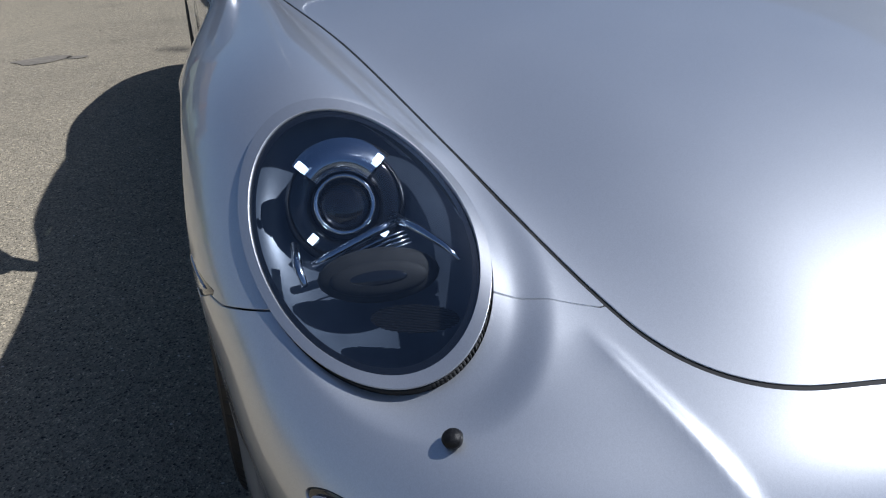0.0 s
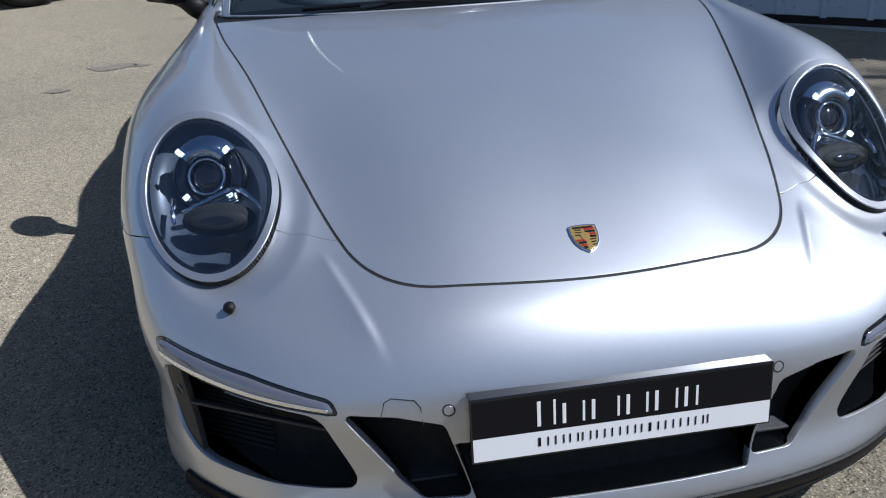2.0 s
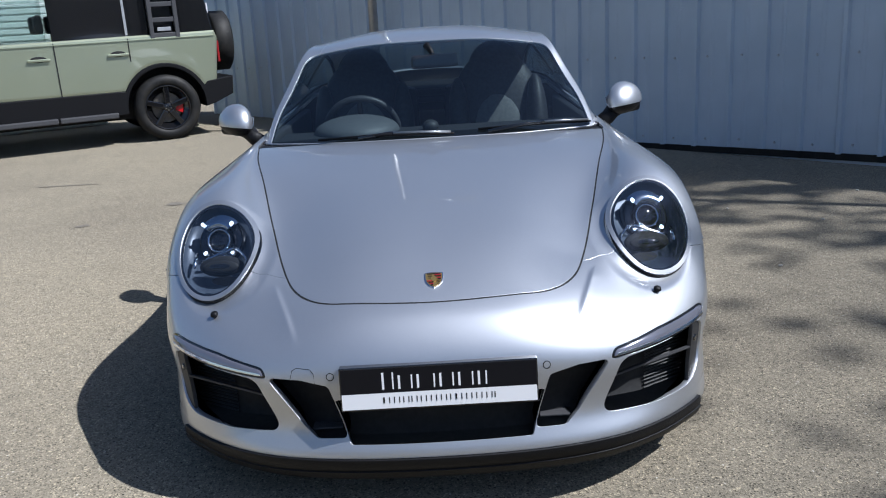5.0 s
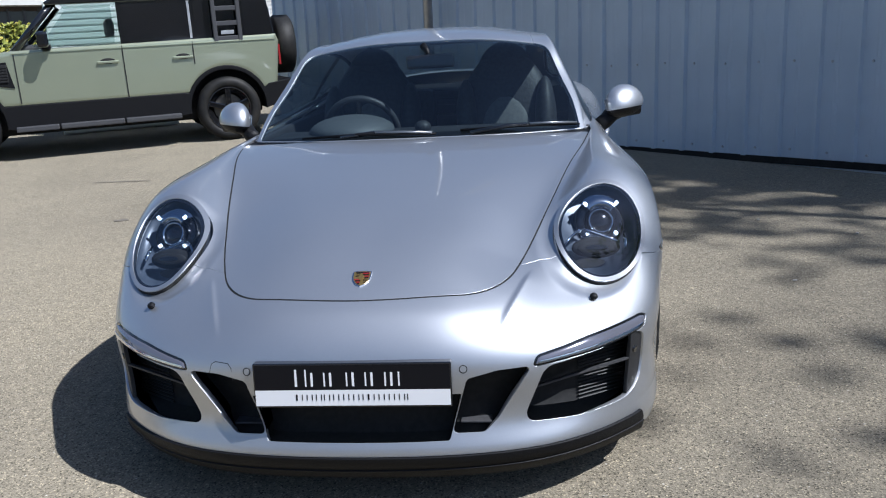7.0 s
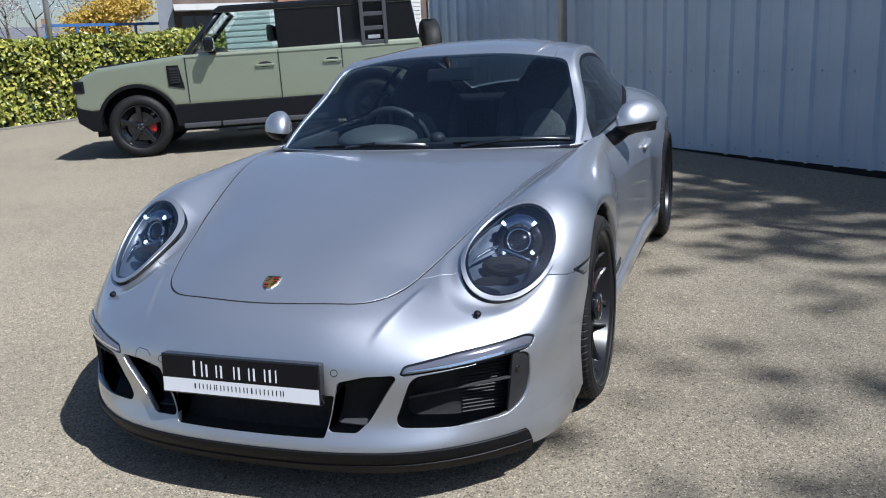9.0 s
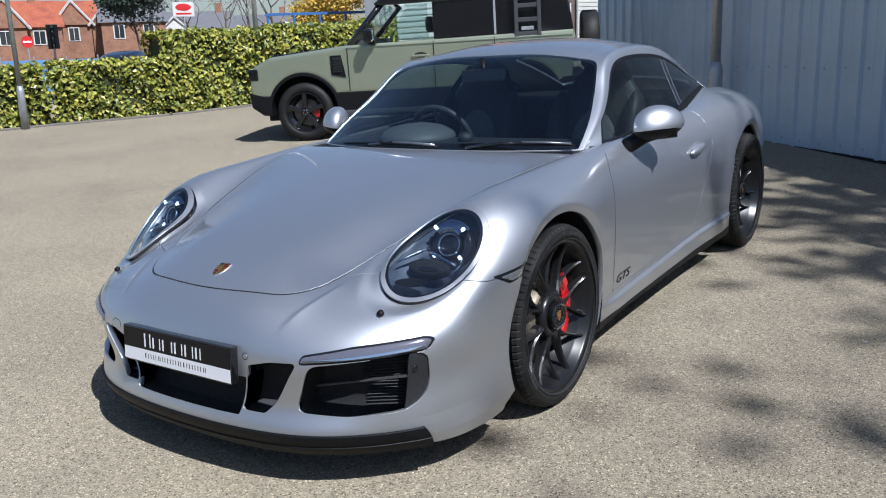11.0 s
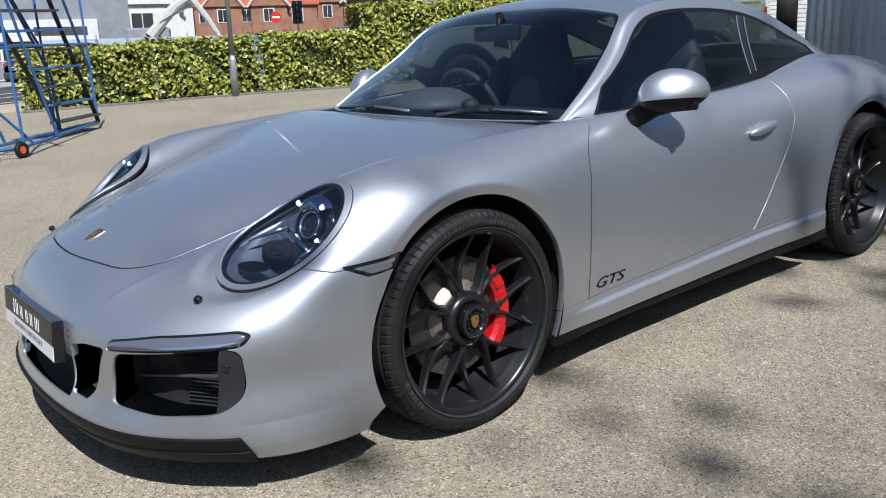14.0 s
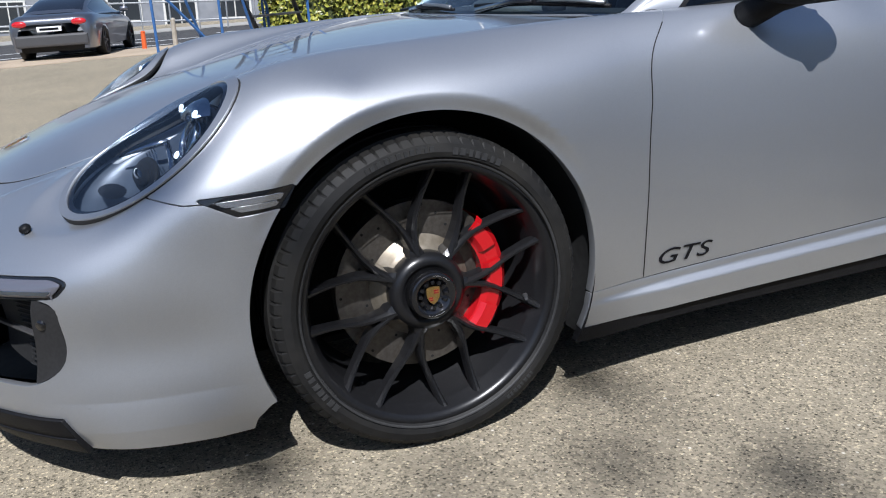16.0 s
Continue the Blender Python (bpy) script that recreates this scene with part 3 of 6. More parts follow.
haunch_row = cross_row(2.4, .945, .36, (.58, .945), (.68, .94), (.78, .915), (.87, .855), (.922, .74), (.928, .56), (.922, .38), (.90, .18))
rear_deck_row = cross_row(2.8, .925, .34, (.56, .925), (.65, .912), (.75, .88), (.835, .82), (.885, .71), (.893, .56), (.885, .40), (.86, .20))
tail_top_row = cross_row(3.2, .84, .32, (.53, .845), (.61, .835), (.69, .805), (.76, .755), (.80, .67), (.81, .55), (.80, .42), (.77, .25))
tail_end_row = cross_row(3.46, .64, .30, (.46, .645), (.54, .645), (.60, .64), (.65, .62), (.68, .57), (.685, .50), (.67, .42), (.64, .32))
BODY_ROWS = [foot_row, splitter_row, intake_low_row, intake_high_row, bumper_top_row, snout_row, lamp_low_row, lamp_middle_row, lamp_top_row, axle_row, wing_rear_row, scuttle_row, door_front_row, door_middle_row, door_rear_row, haunch_row, rear_deck_row, tail_top_row, tail_end_row]
screen_foot = [(0, .405, .862), (.36, .43, .86), (.665, .555, .853), (.715, .60, .852), (.75, .645, .852)]
screen_low = [(0, .60, .985), (.34, .63, .98), (.650, .745, .967), (.705, .80, .950), (.765, .86, .866)]
screen_middle = [(0, .83, 1.12), (.32, .855, 1.11), (.605, .935, 1.085), (.662, .99, 1.060), (.772, 1.12, .874)]
screen_top = [(0, 1.08, 1.235), (.31, 1.085, 1.230), (.558, 1.115, 1.203), (.618, 1.17, 1.166), (.772, 1.36, .88)]
roof_front = [(0, 1.45, 1.288), (.29, 1.46, 1.277), (.535, 1.47, 1.238), (.602, 1.50, 1.187), (.765, 1.60, .888)]
roof_rear = [(0, 1.85, 1.275), (.28, 1.85, 1.262), (.515, 1.86, 1.222), (.585, 1.88, 1.163), (.745, 1.90, .902)]
back_top = [(0, 2.25, 1.195), (.27, 2.25, 1.182), (.495, 2.25, 1.142), (.565, 2.25, 1.08), (.71, 2.25, .925)]
back_middle = [(0, 2.70, 1.05), (.26, 2.68, 1.04), (.470, 2.65, 1.005), (.545, 2.63, .965), (.65, 2.60, .91)]
back_foot = [(0, 3.20, .86), (.26, 3.17, .85), (.45, 3.13, .825), (.53, 3.10, .81), (.63, 3.05, .80)]
CABIN_ROWS = [screen_foot, screen_low, screen_middle, screen_top, roof_front, roof_rear, back_top, back_middle, back_foot]
HALF_ACROSS = np.concatenate([np.linspace(0, 7, 180)[:-1], np.linspace(7, 8, 14)[:-1], np.linspace(8, 9, 44)])
ALONG = np.concatenate([np.linspace(0, 9, 340)[:-1], np.linspace(9, 18, 130)])
skin = loft(BODY_ROWS, HALF_ACROSS, ALONG)


ARCH_F, ARCH_R = (0.006, .337, .381), (2.45, .345, .385)


LAMP_C, LAMP_AX = Vector((.690, -.49, .685)), Vector((.251, -.588, .769)).normalized()
LAMP_UP = Vector((.248, .807, .536)).normalized()
LAMP_OUT = LAMP_UP.cross(LAMP_AX).normalized()
LAMP_OUT = LAMP_OUT if LAMP_OUT.x > 0 else -LAMP_OUT
LAMP_H, LAMP_W = .217, .138


def lamp_egg(v):
    """1 on the outline of the headlight's ring."""
    d = v - np.array(LAMP_C)
    a, b = d @ np.array(LAMP_UP) / LAMP_H, d @ np.array(LAMP_OUT) / LAMP_W
    e = np.sqrt(a * a + b * b)
    return np.where(np.abs(d @ np.array(LAMP_AX)) < .16, e, 9.0)


def creased(p, rows, cols, dish):
    """Press soft creases into the nose: by the bonnet's corner, over the arches, and a dish of the given depth round the headlight."""
    a, b = np.array([.470, -.700]), np.array([.392, -.905])
    d = b - a
    rel = p.v[:, :2] - a
    t = rel @ d / (d @ d)
    off = (rel[:, 0] * d[1] - rel[:, 1] * d[0]) / np.linalg.norm(d)
    fade = np.clip((t + .15) / .3, 0, 1) * np.clip((1.15 - t) / .5, 0, 1)
    fade = fade * fade * (3 - 2 * fade) * (p.v[:, 2] > .44)
    ridge = .0045 * fade * np.where(off < 0, np.exp(off / .030), np.exp(-(off / .008) ** 2))
    x, y, z = p.v.T
    side = np.clip((x - .72) / .10, 0, 1) * np.clip((-.36 - y) / .10, 0, 1) * (y < -.3)
    hollow = -.012 * side * np.exp(-((z - .335) / .075) ** 2) + .010 * side * np.clip((.235 - z) / .06, 0, 1)
    for cy, cz, cr in (ARCH_F, ARCH_R):
        edge = np.clip((cr + .036 - np.hypot(y - cy, z - cz)) / .036, 0, 1)
        hollow = hollow - .017 * edge * edge * (3 - 2 * edge) * (x > .6) * np.clip((z - .52) / .12, 0, 1)
    d = p.v - np.array(LAMP_C) + .040 * np.array(LAMP_UP) + .022 * np.array(LAMP_OUT)
    oval = np.hypot(d @ np.array(LAMP_UP) / .250, d @ np.array(LAMP_OUT) / .160)
    near = (np.abs(d @ np.array(LAMP_AX)) < .16) & (y < 0)
    dip = np.clip((1.03 - oval) / .25, 0, 1)
    ridge = ridge + hollow - dish * np.where(near, dip * dip * (3 - 2 * dip), 0)
    v = p.v + p.n * ridge[:, None]
    g = v.reshape(rows, cols, 3)
    n = np.cross(np.gradient(g, axis=1), np.gradient(g, axis=0)).reshape(-1, 3)
    n /= np.linalg.norm(n, axis=1)[:, None] + 1e-12
    hit = (np.abs(ridge) > 1e-6)[:, None]
    return Skin(v, np.where(hit, n, p.n), p.uv, p.f)


lamp_skin = creased(skin, len(ALONG), len(HALF_ACROSS), 0.0)
skin = creased(skin, len(ALONG), len(HALF_ACROSS), .010)
cabin = loft(CABIN_ROWS, np.linspace(0, 4, 60), np.linspace(0, 8, 110))

OUTER_INTAKE = [(.460, .280), (.60, .270), (.738, .277), (.768, .305), (.776, .35), (.780, .433), (.62, .421), (.514, .411)]
MIDDLE_INTAKE = [(.266, .266), (.340, .264), (.374, .294), (.458, .422), (.38, .420), (.306, .404)]
CENTRE_INTAKE = [(0, .245), (.247, .245), (.281, .365), (0, .365)]
OUTER_INTAKE = eased(OUTER_INTAKE, .020)
MIDDLE_INTAKE = eased(MIDDLE_INTAKE, .006)
DRL = eased([(.475, .428), (.79, .447), (.80, .474), (.78, .484), (.62, .474), (.485, .452)], .010)
MARKER = [(-.432, .604), (-.262, .612), (-.285, .577), (-.37, .572)]
DOOR_SEAM = [(.20, .526), (.45, .530), (.66, .541), (.79, .572), (.86, .645)]
DOOR = [(.40, .240), (1.35, .258), (1.52, .30), (1.61, .42), (1.735, .62), (1.78, .74), (1.745, .93), (.40, .93)]


def bonnet_g(v):
    x, y = v[:, 0], v[:, 1]
    side = x - curve_at([(-.80, .385), (-.65, .444), (-.358, .528), (-.023, .614), (.25, .685), (.46, .722)], y)
    front = (-.858 + .42 * x * x) - y
    rear = y - (.40 + .12 * x * x)
    return np.maximum(soft_max(side, front, .10), rear)


def bumper_g(v):
    """Below nought on the bumper: ahead of the seam that crosses the headlight, and under the side marker."""
    x, y, z = v.T
    seam = y - (-.655 + .50 * np.maximum(x - .45, 0))
    low = z - .598 - .024 * np.clip((-.46 - y) / .10, 0, 1)
    return np.where(x > .725, soft_max(low, y + .2, .02), seam)


def arch_g(v, a):
    return a[2] - np.hypot(v[:, 1] - a[0], v[:, 2] - a[1])


GAP = .0028
car = thing("sports_coupe", Matrix(), "silver two-door sports coupe parked on grey asphalt", "car")
x, y, z = skin.v.T
u, w = skin.uv.T
s = skin
s = s.cut(arch_g(s.v, ARCH_F)).cut(arch_g(s.cut(arch_g(s.v, ARCH_F)).v, ARCH_R))
s = s.cut(1.0 - lamp_egg(s.v))
for shape, r in ((OUTER_INTAKE, .012), (MIDDLE_INTAKE, .008), (CENTRE_INTAKE, .004), (DRL, .003)):
    front = s.v[:, 1] < -.55
    s = s.cut(np.where(front, -poly(shape, s.v[:, 0], s.v[:, 2], r), -1.0))
s = s.cut(np.where(s.v[:, 0] > .78, -poly(MARKER, s.v[:, 1], s.v[:, 2], .004), -1.0))
bonnet = s.cut(bonnet_g(s.v) + .0036)
# near-flush dark strip that paints the gap's shade round the bonnet
gap_strip = skin.cut(np.maximum(np.abs(bonnet_g(skin.v)) - .012, skin.v[:, 1] - .40)).offset(-.0022)
gap_strip = gap_strip.cut(1.01 - lamp_egg(gap_strip.v))
gap_strip.both().show("bonnet_gap_line", LINER, car, "dark strip painting the shade in the bonnet's gap")
bonnet.both().flanged(.0016).show("bonnet", SILVER, car)
s = s.cut(.0030 - bonnet_g(s.v))
bumper = s.cut(bumper_g(s.v) + GAP * .6)
lip_g = np.maximum(bumper.v[:, 2] - .204, (bumper.v[:, 1] + .735) - .55 * (.212 - bumper.v[:, 2]))
lip = bumper.cut(lip_g + .001)
lip.offset(.008).both().flanged(.03).show("front_lip", BLACK_TRIM, car, "matt black front splitter lip")
blade = lip.cut(np.maximum(lip.v[:, 2] - .166, .15 - lip.v[:, 0] - 9)).offset(.012)
blade.both().flanged(.02).show("splitter_blade", BLACK_TRIM, car, "lower black edge of the splitter")
bumper = bumper.cut(.001 - lip_g)
bumper.both().flanged(.020).show("front_bumper", SILVER, car)
rest = s.cut(GAP * .6 - bumper_g(s.v))
cowl_g = np.maximum(rest.uv[:, 0] - 2.75, .40 + .12 * rest.v[:, 0] ** 2 - rest.v[:, 1])
cowl = rest.cut(np.maximum(cowl_g, rest.v[:, 1] - .66))
cowl.offset(-.012).both().show("cowl", BLACK_TRIM, car, "black plastic panel under the windscreen")
rest = rest.cut(-cowl_g)
rest = rest.cut(np.where((rest.v[:, 1] > .5) & (rest.v[:, 1] < 2.1), 3.15 - rest.uv[:, 0], -1))
sill_top = .268 + .029 * (rest.v[:, 1] - .535)
sill_g = np.maximum(rest.v[:, 2] - sill_top, np.maximum(.30 - rest.v[:, 1], rest.v[:, 1] - 2.2))
sill = rest.cut(sill_g + .001)
rest = rest.cut(.0015 - sill_g)
black_g = sill.v[:, 2] - (.184 + .012 * (sill.v[:, 1] - .6))
skirt = sill.cut(black_g)
sill = sill.cut(.001 - black_g)
drop = .268 + .029 * (sill.v[:, 1] - .535) - sill.v[:, 2]
fade = np.clip((sill.v[:, 1] - .34) / .25, 0, 1) * np.clip((2.15 - sill.v[:, 1]) / .2, 0, 1)
sill = sill.offset(fade * (.003 * np.clip(drop / .006, 0, 1) + .016 * np.clip((drop - .022) / .010, 0, 1))).reshaded()
seam_front = rest.v[:, 1] - curve_at(DOOR_SEAM, rest.v[:, 2])
wing = rest.cut(seam_front + .0013)
for side, skin_part in (("left", wing), ("right", wing.mirrored())):
    skin_part.flanged(.022).show("front_wing", SILVER, car)
back = rest.cut(.0013 - seam_front)
door_g = poly(DOOR, back.v[:, 1], back.v[:, 2], .02)
door = back.cut(door_g + GAP * .5)
quarter = back.cut(GAP * .5 - door_g)
for flip in (False, True):
    for name, p, mat, depth in (("door", door, SILVER, .015), ("rear_quarter", quarter, SILVER, .022), ("sill", sill, SILVER, .02), ("sill_trim", skirt.offset(.006), BLACK_TRIM, .02)):
        p = p.mirrored() if flip else p
        p.flanged(depth).show(name, mat, car)
# dark line laid just over the panels, drawing the door gap's shade
crack = skin.cut(np.maximum(.7 - skin.v[:, 0], np.abs(skin.v[:, 1] - .55) - .25))
crack = crack.cut(.27 - crack.v[:, 2])
crack = crack.cut(crack.v[:, 2] - .835)
crack = crack.cut(crack.v[:, 1] - curve_at(DOOR_SEAM, crack.v[:, 2]) - .0017)
crack = crack.cut(curve_at(DOOR_SEAM, crack.v[:, 2]) - .0017 - crack.v[:, 1]).offset(.0005)
for p in (crack, crack.mirrored()):
    p.show("door_gap_line", LINER, car, "thin dark line drawn as the shade in the door gap")
# dark shell behind the gaps
inner = skin.cut(arch_g(skin.v, (ARCH_F[0], ARCH_F[1], ARCH_F[2] + .01)))
inner = inner.cut(arch_g(inner.v, (ARCH_R[0], ARCH_R[1], ARCH_R[2] + .01)))
inner = inner.cut(1.03 - lamp_egg(inner.v))
for shape in (OUTER_INTAKE, MIDDLE_INTAKE, CENTRE_INTAKE):
    inner = inner.cut(np.where(inner.v[:, 1] < -.5, -poly(shape, inner.v[:, 0], inner.v[:, 2], .014), -1.0))
inner = inner.cut(np.where((inner.v[:, 1] > .45) & (inner.v[:, 1] < 2.1), 3.2 - inner.uv[:, 0], -1))
inner.offset(-.016).both().show("inner_shell", LINER, car, "dark inner structure seen in the panel gaps")
# tail panel
tail = skin.v.reshape(len(ALONG), -1, 3)[-1]
tv = np.concatenate([tail, tail[::-1] * [-1, 1, 1], [[0, 3.52, .48]]])
k = len(tv) - 1
sheet("tail_panel", tv, [(i, (i + 1) % k, k) for i in range(k)], SILVER, car)

# ---- cabin: glass, roof, pillars ----
cu, cw = cabin.uv.T


def screen_edge(p):
    """Below nought on the windscreen."""
    wide = 2.10 + .17 * np.clip(1 - p.uv[:, 1] / 1.6, 0, 1)
    return soft_max(p.uv[:, 0] - wide, p.uv[:, 1] - (3.0 - .03 * p.uv[:, 0] ** 2), .4)


screen_g = screen_edge(cabin)
screen = cabin.cut(np.maximum(screen_g, .02 - cabin.uv[:, 1]))
screen.offset(-.003).both().show("windscreen", GLASS, car, "tinted laminated windscreen")


def cut_by(p, fn):
    return p.cut(fn(p))


def side_window(p):
    uu, vv = p.uv.T
    top = curve_at([(0, 3.06), (4.6, 3.06), (5.4, 3.14), (6.45, 3.48)], vv)
    low = curve_at([(0, 3.93), (4.3, 3.93), (5.3, 3.84), (6.45, 3.70)], vv)
    return np.maximum(soft_max(top - uu, uu - low, .06), soft_max(.33 + .75 * (3.93 - uu) - vv, vv - 6.42, .06))


glass_all = cut_by(cabin, side_window)


def pillar_v(p):
    return p.uv[:, 1] - (4.46 + .55 * (3.9 - p.uv[:, 0]))


door_glass = glass_all.cut(pillar_v(glass_all) + .10)
rear_glass = glass_all.cut(.10 - pillar_v(glass_all))
b_pillar = glass_all.cut(np.abs(pillar_v(glass_all)) - .10)
for flip in (False, True):
    for name, p, mat in (("side_window", door_glass, SIDE_GLASS), ("quarter_window", rear_glass, SIDE_GLASS), ("b_pillar", b_pillar, GLOSS_BLACK)):
        p = p.offset(-.004)
        (p.mirrored() if flip else p).show(name, mat, car)
for d in (-.085, .085):
    strip = glass_all.cut(pillar_v(glass_all) - d - .014)
    strip = strip.cut(d - .014 - pillar_v(strip))
    for p in (strip, strip.mirrored()):
        p.offset(-.0015).show("pillar_strip", TRIM_SILVER, car, "thin bright strip on the door pillar")
shell = cabin.cut(-np.maximum(screen_g, .02 - cabin.uv[:, 1]))
seal = shell.cut(-side_window(shell))
seal = seal.cut(side_window(seal) - .10)
shell = shell.cut(.10 - side_window(shell))
frit = screen.cut(-(screen_edge(screen) + .07))
frit.offset(-.006).both().show("screen_border", GLOSS_BLACK, car, "black printed border of the windscreen")
for p in (seal, seal.mirrored()):
    p.offset(-.002).show("window_seal", BLACK_TRIM, car)
rear_screen_g = np.maximum(np.abs(shell.uv[:, 1] - 6.55) - .75, shell.uv[:, 0] - 1.9)
rear_screen = shell.cut(rear_screen_g)
rear_screen.offset(-.003).both().show("rear_window", SIDE_GLASS, car)
shell = shell.cut(-rear_screen_g)


def roof_g(p):
    return np.maximum(p.uv[:, 0] - 1.74, 2.0 - p.uv[:, 1])


whole = shell.cut(roof_g(shell) + .007)
whole.cut(whole.uv[:, 1] - 6.5).both().flanged(.012).show("roof", SILVER, car)
whole.cut(6.5 - whole.uv[:, 1]).both().flanged(.012).show("engine_cover", SILVER, car)
frames = shell.cut(.007 - roof_g(shell))
for p in (frames, frames.mirrored()):
    p.flanged(.012).show("side_frame", SILVER, car, "silver windscreen pillar and window frame")
ditch = cabin.cut(np.abs(cabin.uv[:, 1] - 4.4) - 1.55)
ditch = ditch.cut(ditch.uv[:, 0] - 1.78)
ditch = ditch.cut(1.70 - ditch.uv[:, 0])
for p in (ditch, ditch.mirrored()):
    p.offset(-.006).show("roof_joint", LINER, car)


# ---- the coupe's fittings ----
from mathutils.bvhtree import BVHTree

body_tree = BVHTree.FromPolygons(skin.v.tolist(), skin.f.tolist())


def on_body(origin, way):
    """Place and normal where a line first meets the car's left half."""
    hit = body_tree.ray_cast(Vector(origin), Vector(way).normalized())
    return hit[0], hit[1]


def stand(place, normal, up=(0, 0, 1)):
    """A pose at a place, z along the normal, y as near to up as it can be."""
    n = Vector(normal).normalized()
    yv = Vector(up) - Vector(up).dot(n) * n
    yv.normalize()
    xv = yv.cross(n)
    m = Matrix((xv, yv, n)).transposed().to_4x4()
    m.translation = place
    return m


def pair(name, bm, mat, parents, label="", smooth=False):
    """A part on the left and its mirror image on the right."""
    other = bm.copy()
    bmesh.ops.scale(other, vec=(-1, 1, 1), verts=other.verts)
    bmesh.ops.reverse_faces(other, faces=other.faces)
    return [part(name, b, mat, p, label, smooth) for b, p in ((bm, parents[0]), (other, parents[1]))]


def pair_skin(name, p, mat, parents, label=""):
    return [p.show(name, mat, parents[0], label), p.mirrored().show(name, mat, parents[1], label)]


def moved(bm, m):
    bmesh.ops.transform(bm, matrix=m, verts=bm.verts)
    return bm


def ball(sx, sy, sz, m=Matrix(), u=20, v=12):
    bm = bmesh.new()
    bmesh.ops.create_uvsphere(bm, u_segments=u, v_segments=v, radius=1)
    return moved(bm, m @ Matrix.Diagonal((sx, sy, sz, 1)))


BOTH = (car, car)
BUCKET = speckled("lamp_housing", (0.058, 0.072, 0.098), (0.075, 0.092, 0.122), 30.0, 0.35, metal=0.2)
GLOW = material("lamp_led", (0.9, 0.95, 1.0), 0.2, Emission_Color=(0.85, 0.95, 1.0, 1), Emission_Strength=2.5)
DRL_MAT = material("lamp_bar", (0.20, 0.20, 0.235), 0.10, 0.5, Coat_Weight=1.0)
MARK_MAT = material("marker_lens", (0.42, 0.43, 0.45), 0.2, 0.75, Coat_Weight=1.0)
SENSOR_PANEL = speckled("grey_black_plastic", (0.016, 0.016, 0.017), (0.024, 0.024, 0.025), 150.0, 0.5)
FIN = speckled("radiator_metal", (0.009, 0.009, 0.009), (0.014, 0.014, 0.014), 90.0, 0.6)
DARK_GREY = speckled("dark_grey_trim", (0.05, 0.05, 0.053), (0.07, 0.07, 0.073), 200.0, 0.42)
LAMP = Matrix((LAMP_OUT, LAMP_UP, LAMP_AX)).transposed().to_4x4()
LAMP.translation = LAMP_C

# headlights
egg = lamp_egg(lamp_skin.v)
bowl = lamp_skin.cut(egg - .97)
e = np.clip(lamp_egg(bowl.v), 0, 1)
bowl = Skin(bowl.v - np.array(LAMP_AX) * (.012 + .085 * np.sqrt(np.clip(1 - (e / .98) ** 2, 0, 1)))[:, None], bowl.n, bowl.uv, bowl.f)
lamps = []
for flip in (False, True):
    b = bowl.mirrored() if flip else bowl
    lamps.append(sheet("headlight", b.v, b.f, BUCKET, car, "oval headlight with a dark housing and silver ring"))
lift = (lamp_skin.v - np.array(LAMP_C)) @ np.array(LAMP_UP) / LAMP_H
inner_edge = .908 - .020 * np.clip(lift + .2, 0, 1)
ring = lamp_skin.cut(np.maximum(egg - .984, inner_edge - egg)).offset(.006)
pair_skin("ring", ring.flanged(.005), TRIM_SILVER, lamps, "satin silver headlight ring")
ring_seal = lamp_skin.cut(np.maximum(egg - .990, .960 - egg)).offset(.001)
pair_skin("ring_seal", ring_seal.flanged(.018), LINER, lamps, "black seal round the ring")
gasket = lamp_skin.cut(np.maximum(egg - inner_edge - .01, inner_edge - .055 - egg)).offset(.001)
pair_skin("gasket", gasket, GLOSS_BLACK, lamps)
lens = lamp_skin.cut(egg - .90)
dome = .002 + .018 * np.clip(1 - (lamp_egg(lens.v) / .90) ** 2, 0, 1)
lens = lens.offset(dome)
for ob in pair_skin("lens", lens, LENS, lamps, "clear headlight lens"):
    ob.visible_shadow = False


def in_lamp(a, b, depth, tip=0.0):
    """A pose in the headlight: a up and b outwards in metres, depth below its ring, facing ahead."""
    place = LAMP @ Vector((b, a, -depth))
    ahead = (LAMP_AX + Vector((0, -tip, 0))).normalized()
    return stand(place, ahead, (0, .2, 1))


LAMP_CHROME = material("lamp_chrome", (0.62, 0.65, 0.70), 0.16, 1.0)
PROJ = in_lamp(.068, -.002, .046, .9)
pair("projector_ring", moved(lathe([(-.03, .037), (0, .040), (.012, .039), (.014, .036), (.008, .033), (-.03, .032)], 48, "Z"), PROJ), CHROME, lamps, "chrome projector ring", True)
pair("projector_lens", moved(ball(.033, .033, .015, Matrix.Translation((0, 0, -.004))), PROJ), GLOSS_BLACK, lamps, "dark glass projector lens", True)
pair("reflector", moved(lathe([(.014, .042), (.026, .047), (.027, .058), (.020, .072), (.004, .086)], 32, "Z", closed=False, arc=(math.radians(42), math.radians(138))), PROJ), LAMP_CHROME, lamps, "curved chrome reflector over the projector", True)
pair("surround", moved(lathe([(-.012, .044), (-.002, .050), (.0, .070), (-.012, .078), (-.04, .080)], 48, "Z", closed=False), PROJ), GLOSS_BLACK, lamps, "", True)
for ang in (46, 134, 222, 318):
    c, s_ = math.cos(math.radians(ang)), math.sin(math.radians(ang))
    r = .070 if ang < 180 else .060
    pair("led", moved(box(-.005, .005, -.0065, .0065, -.003, .003, .0015), PROJ @ Matrix.Translation((r * c, r * s_, .028 if ang < 180 else .008)) @ Matrix.Rotation(math.radians(ang - 90), 4, "Z")), GLOW, lamps)
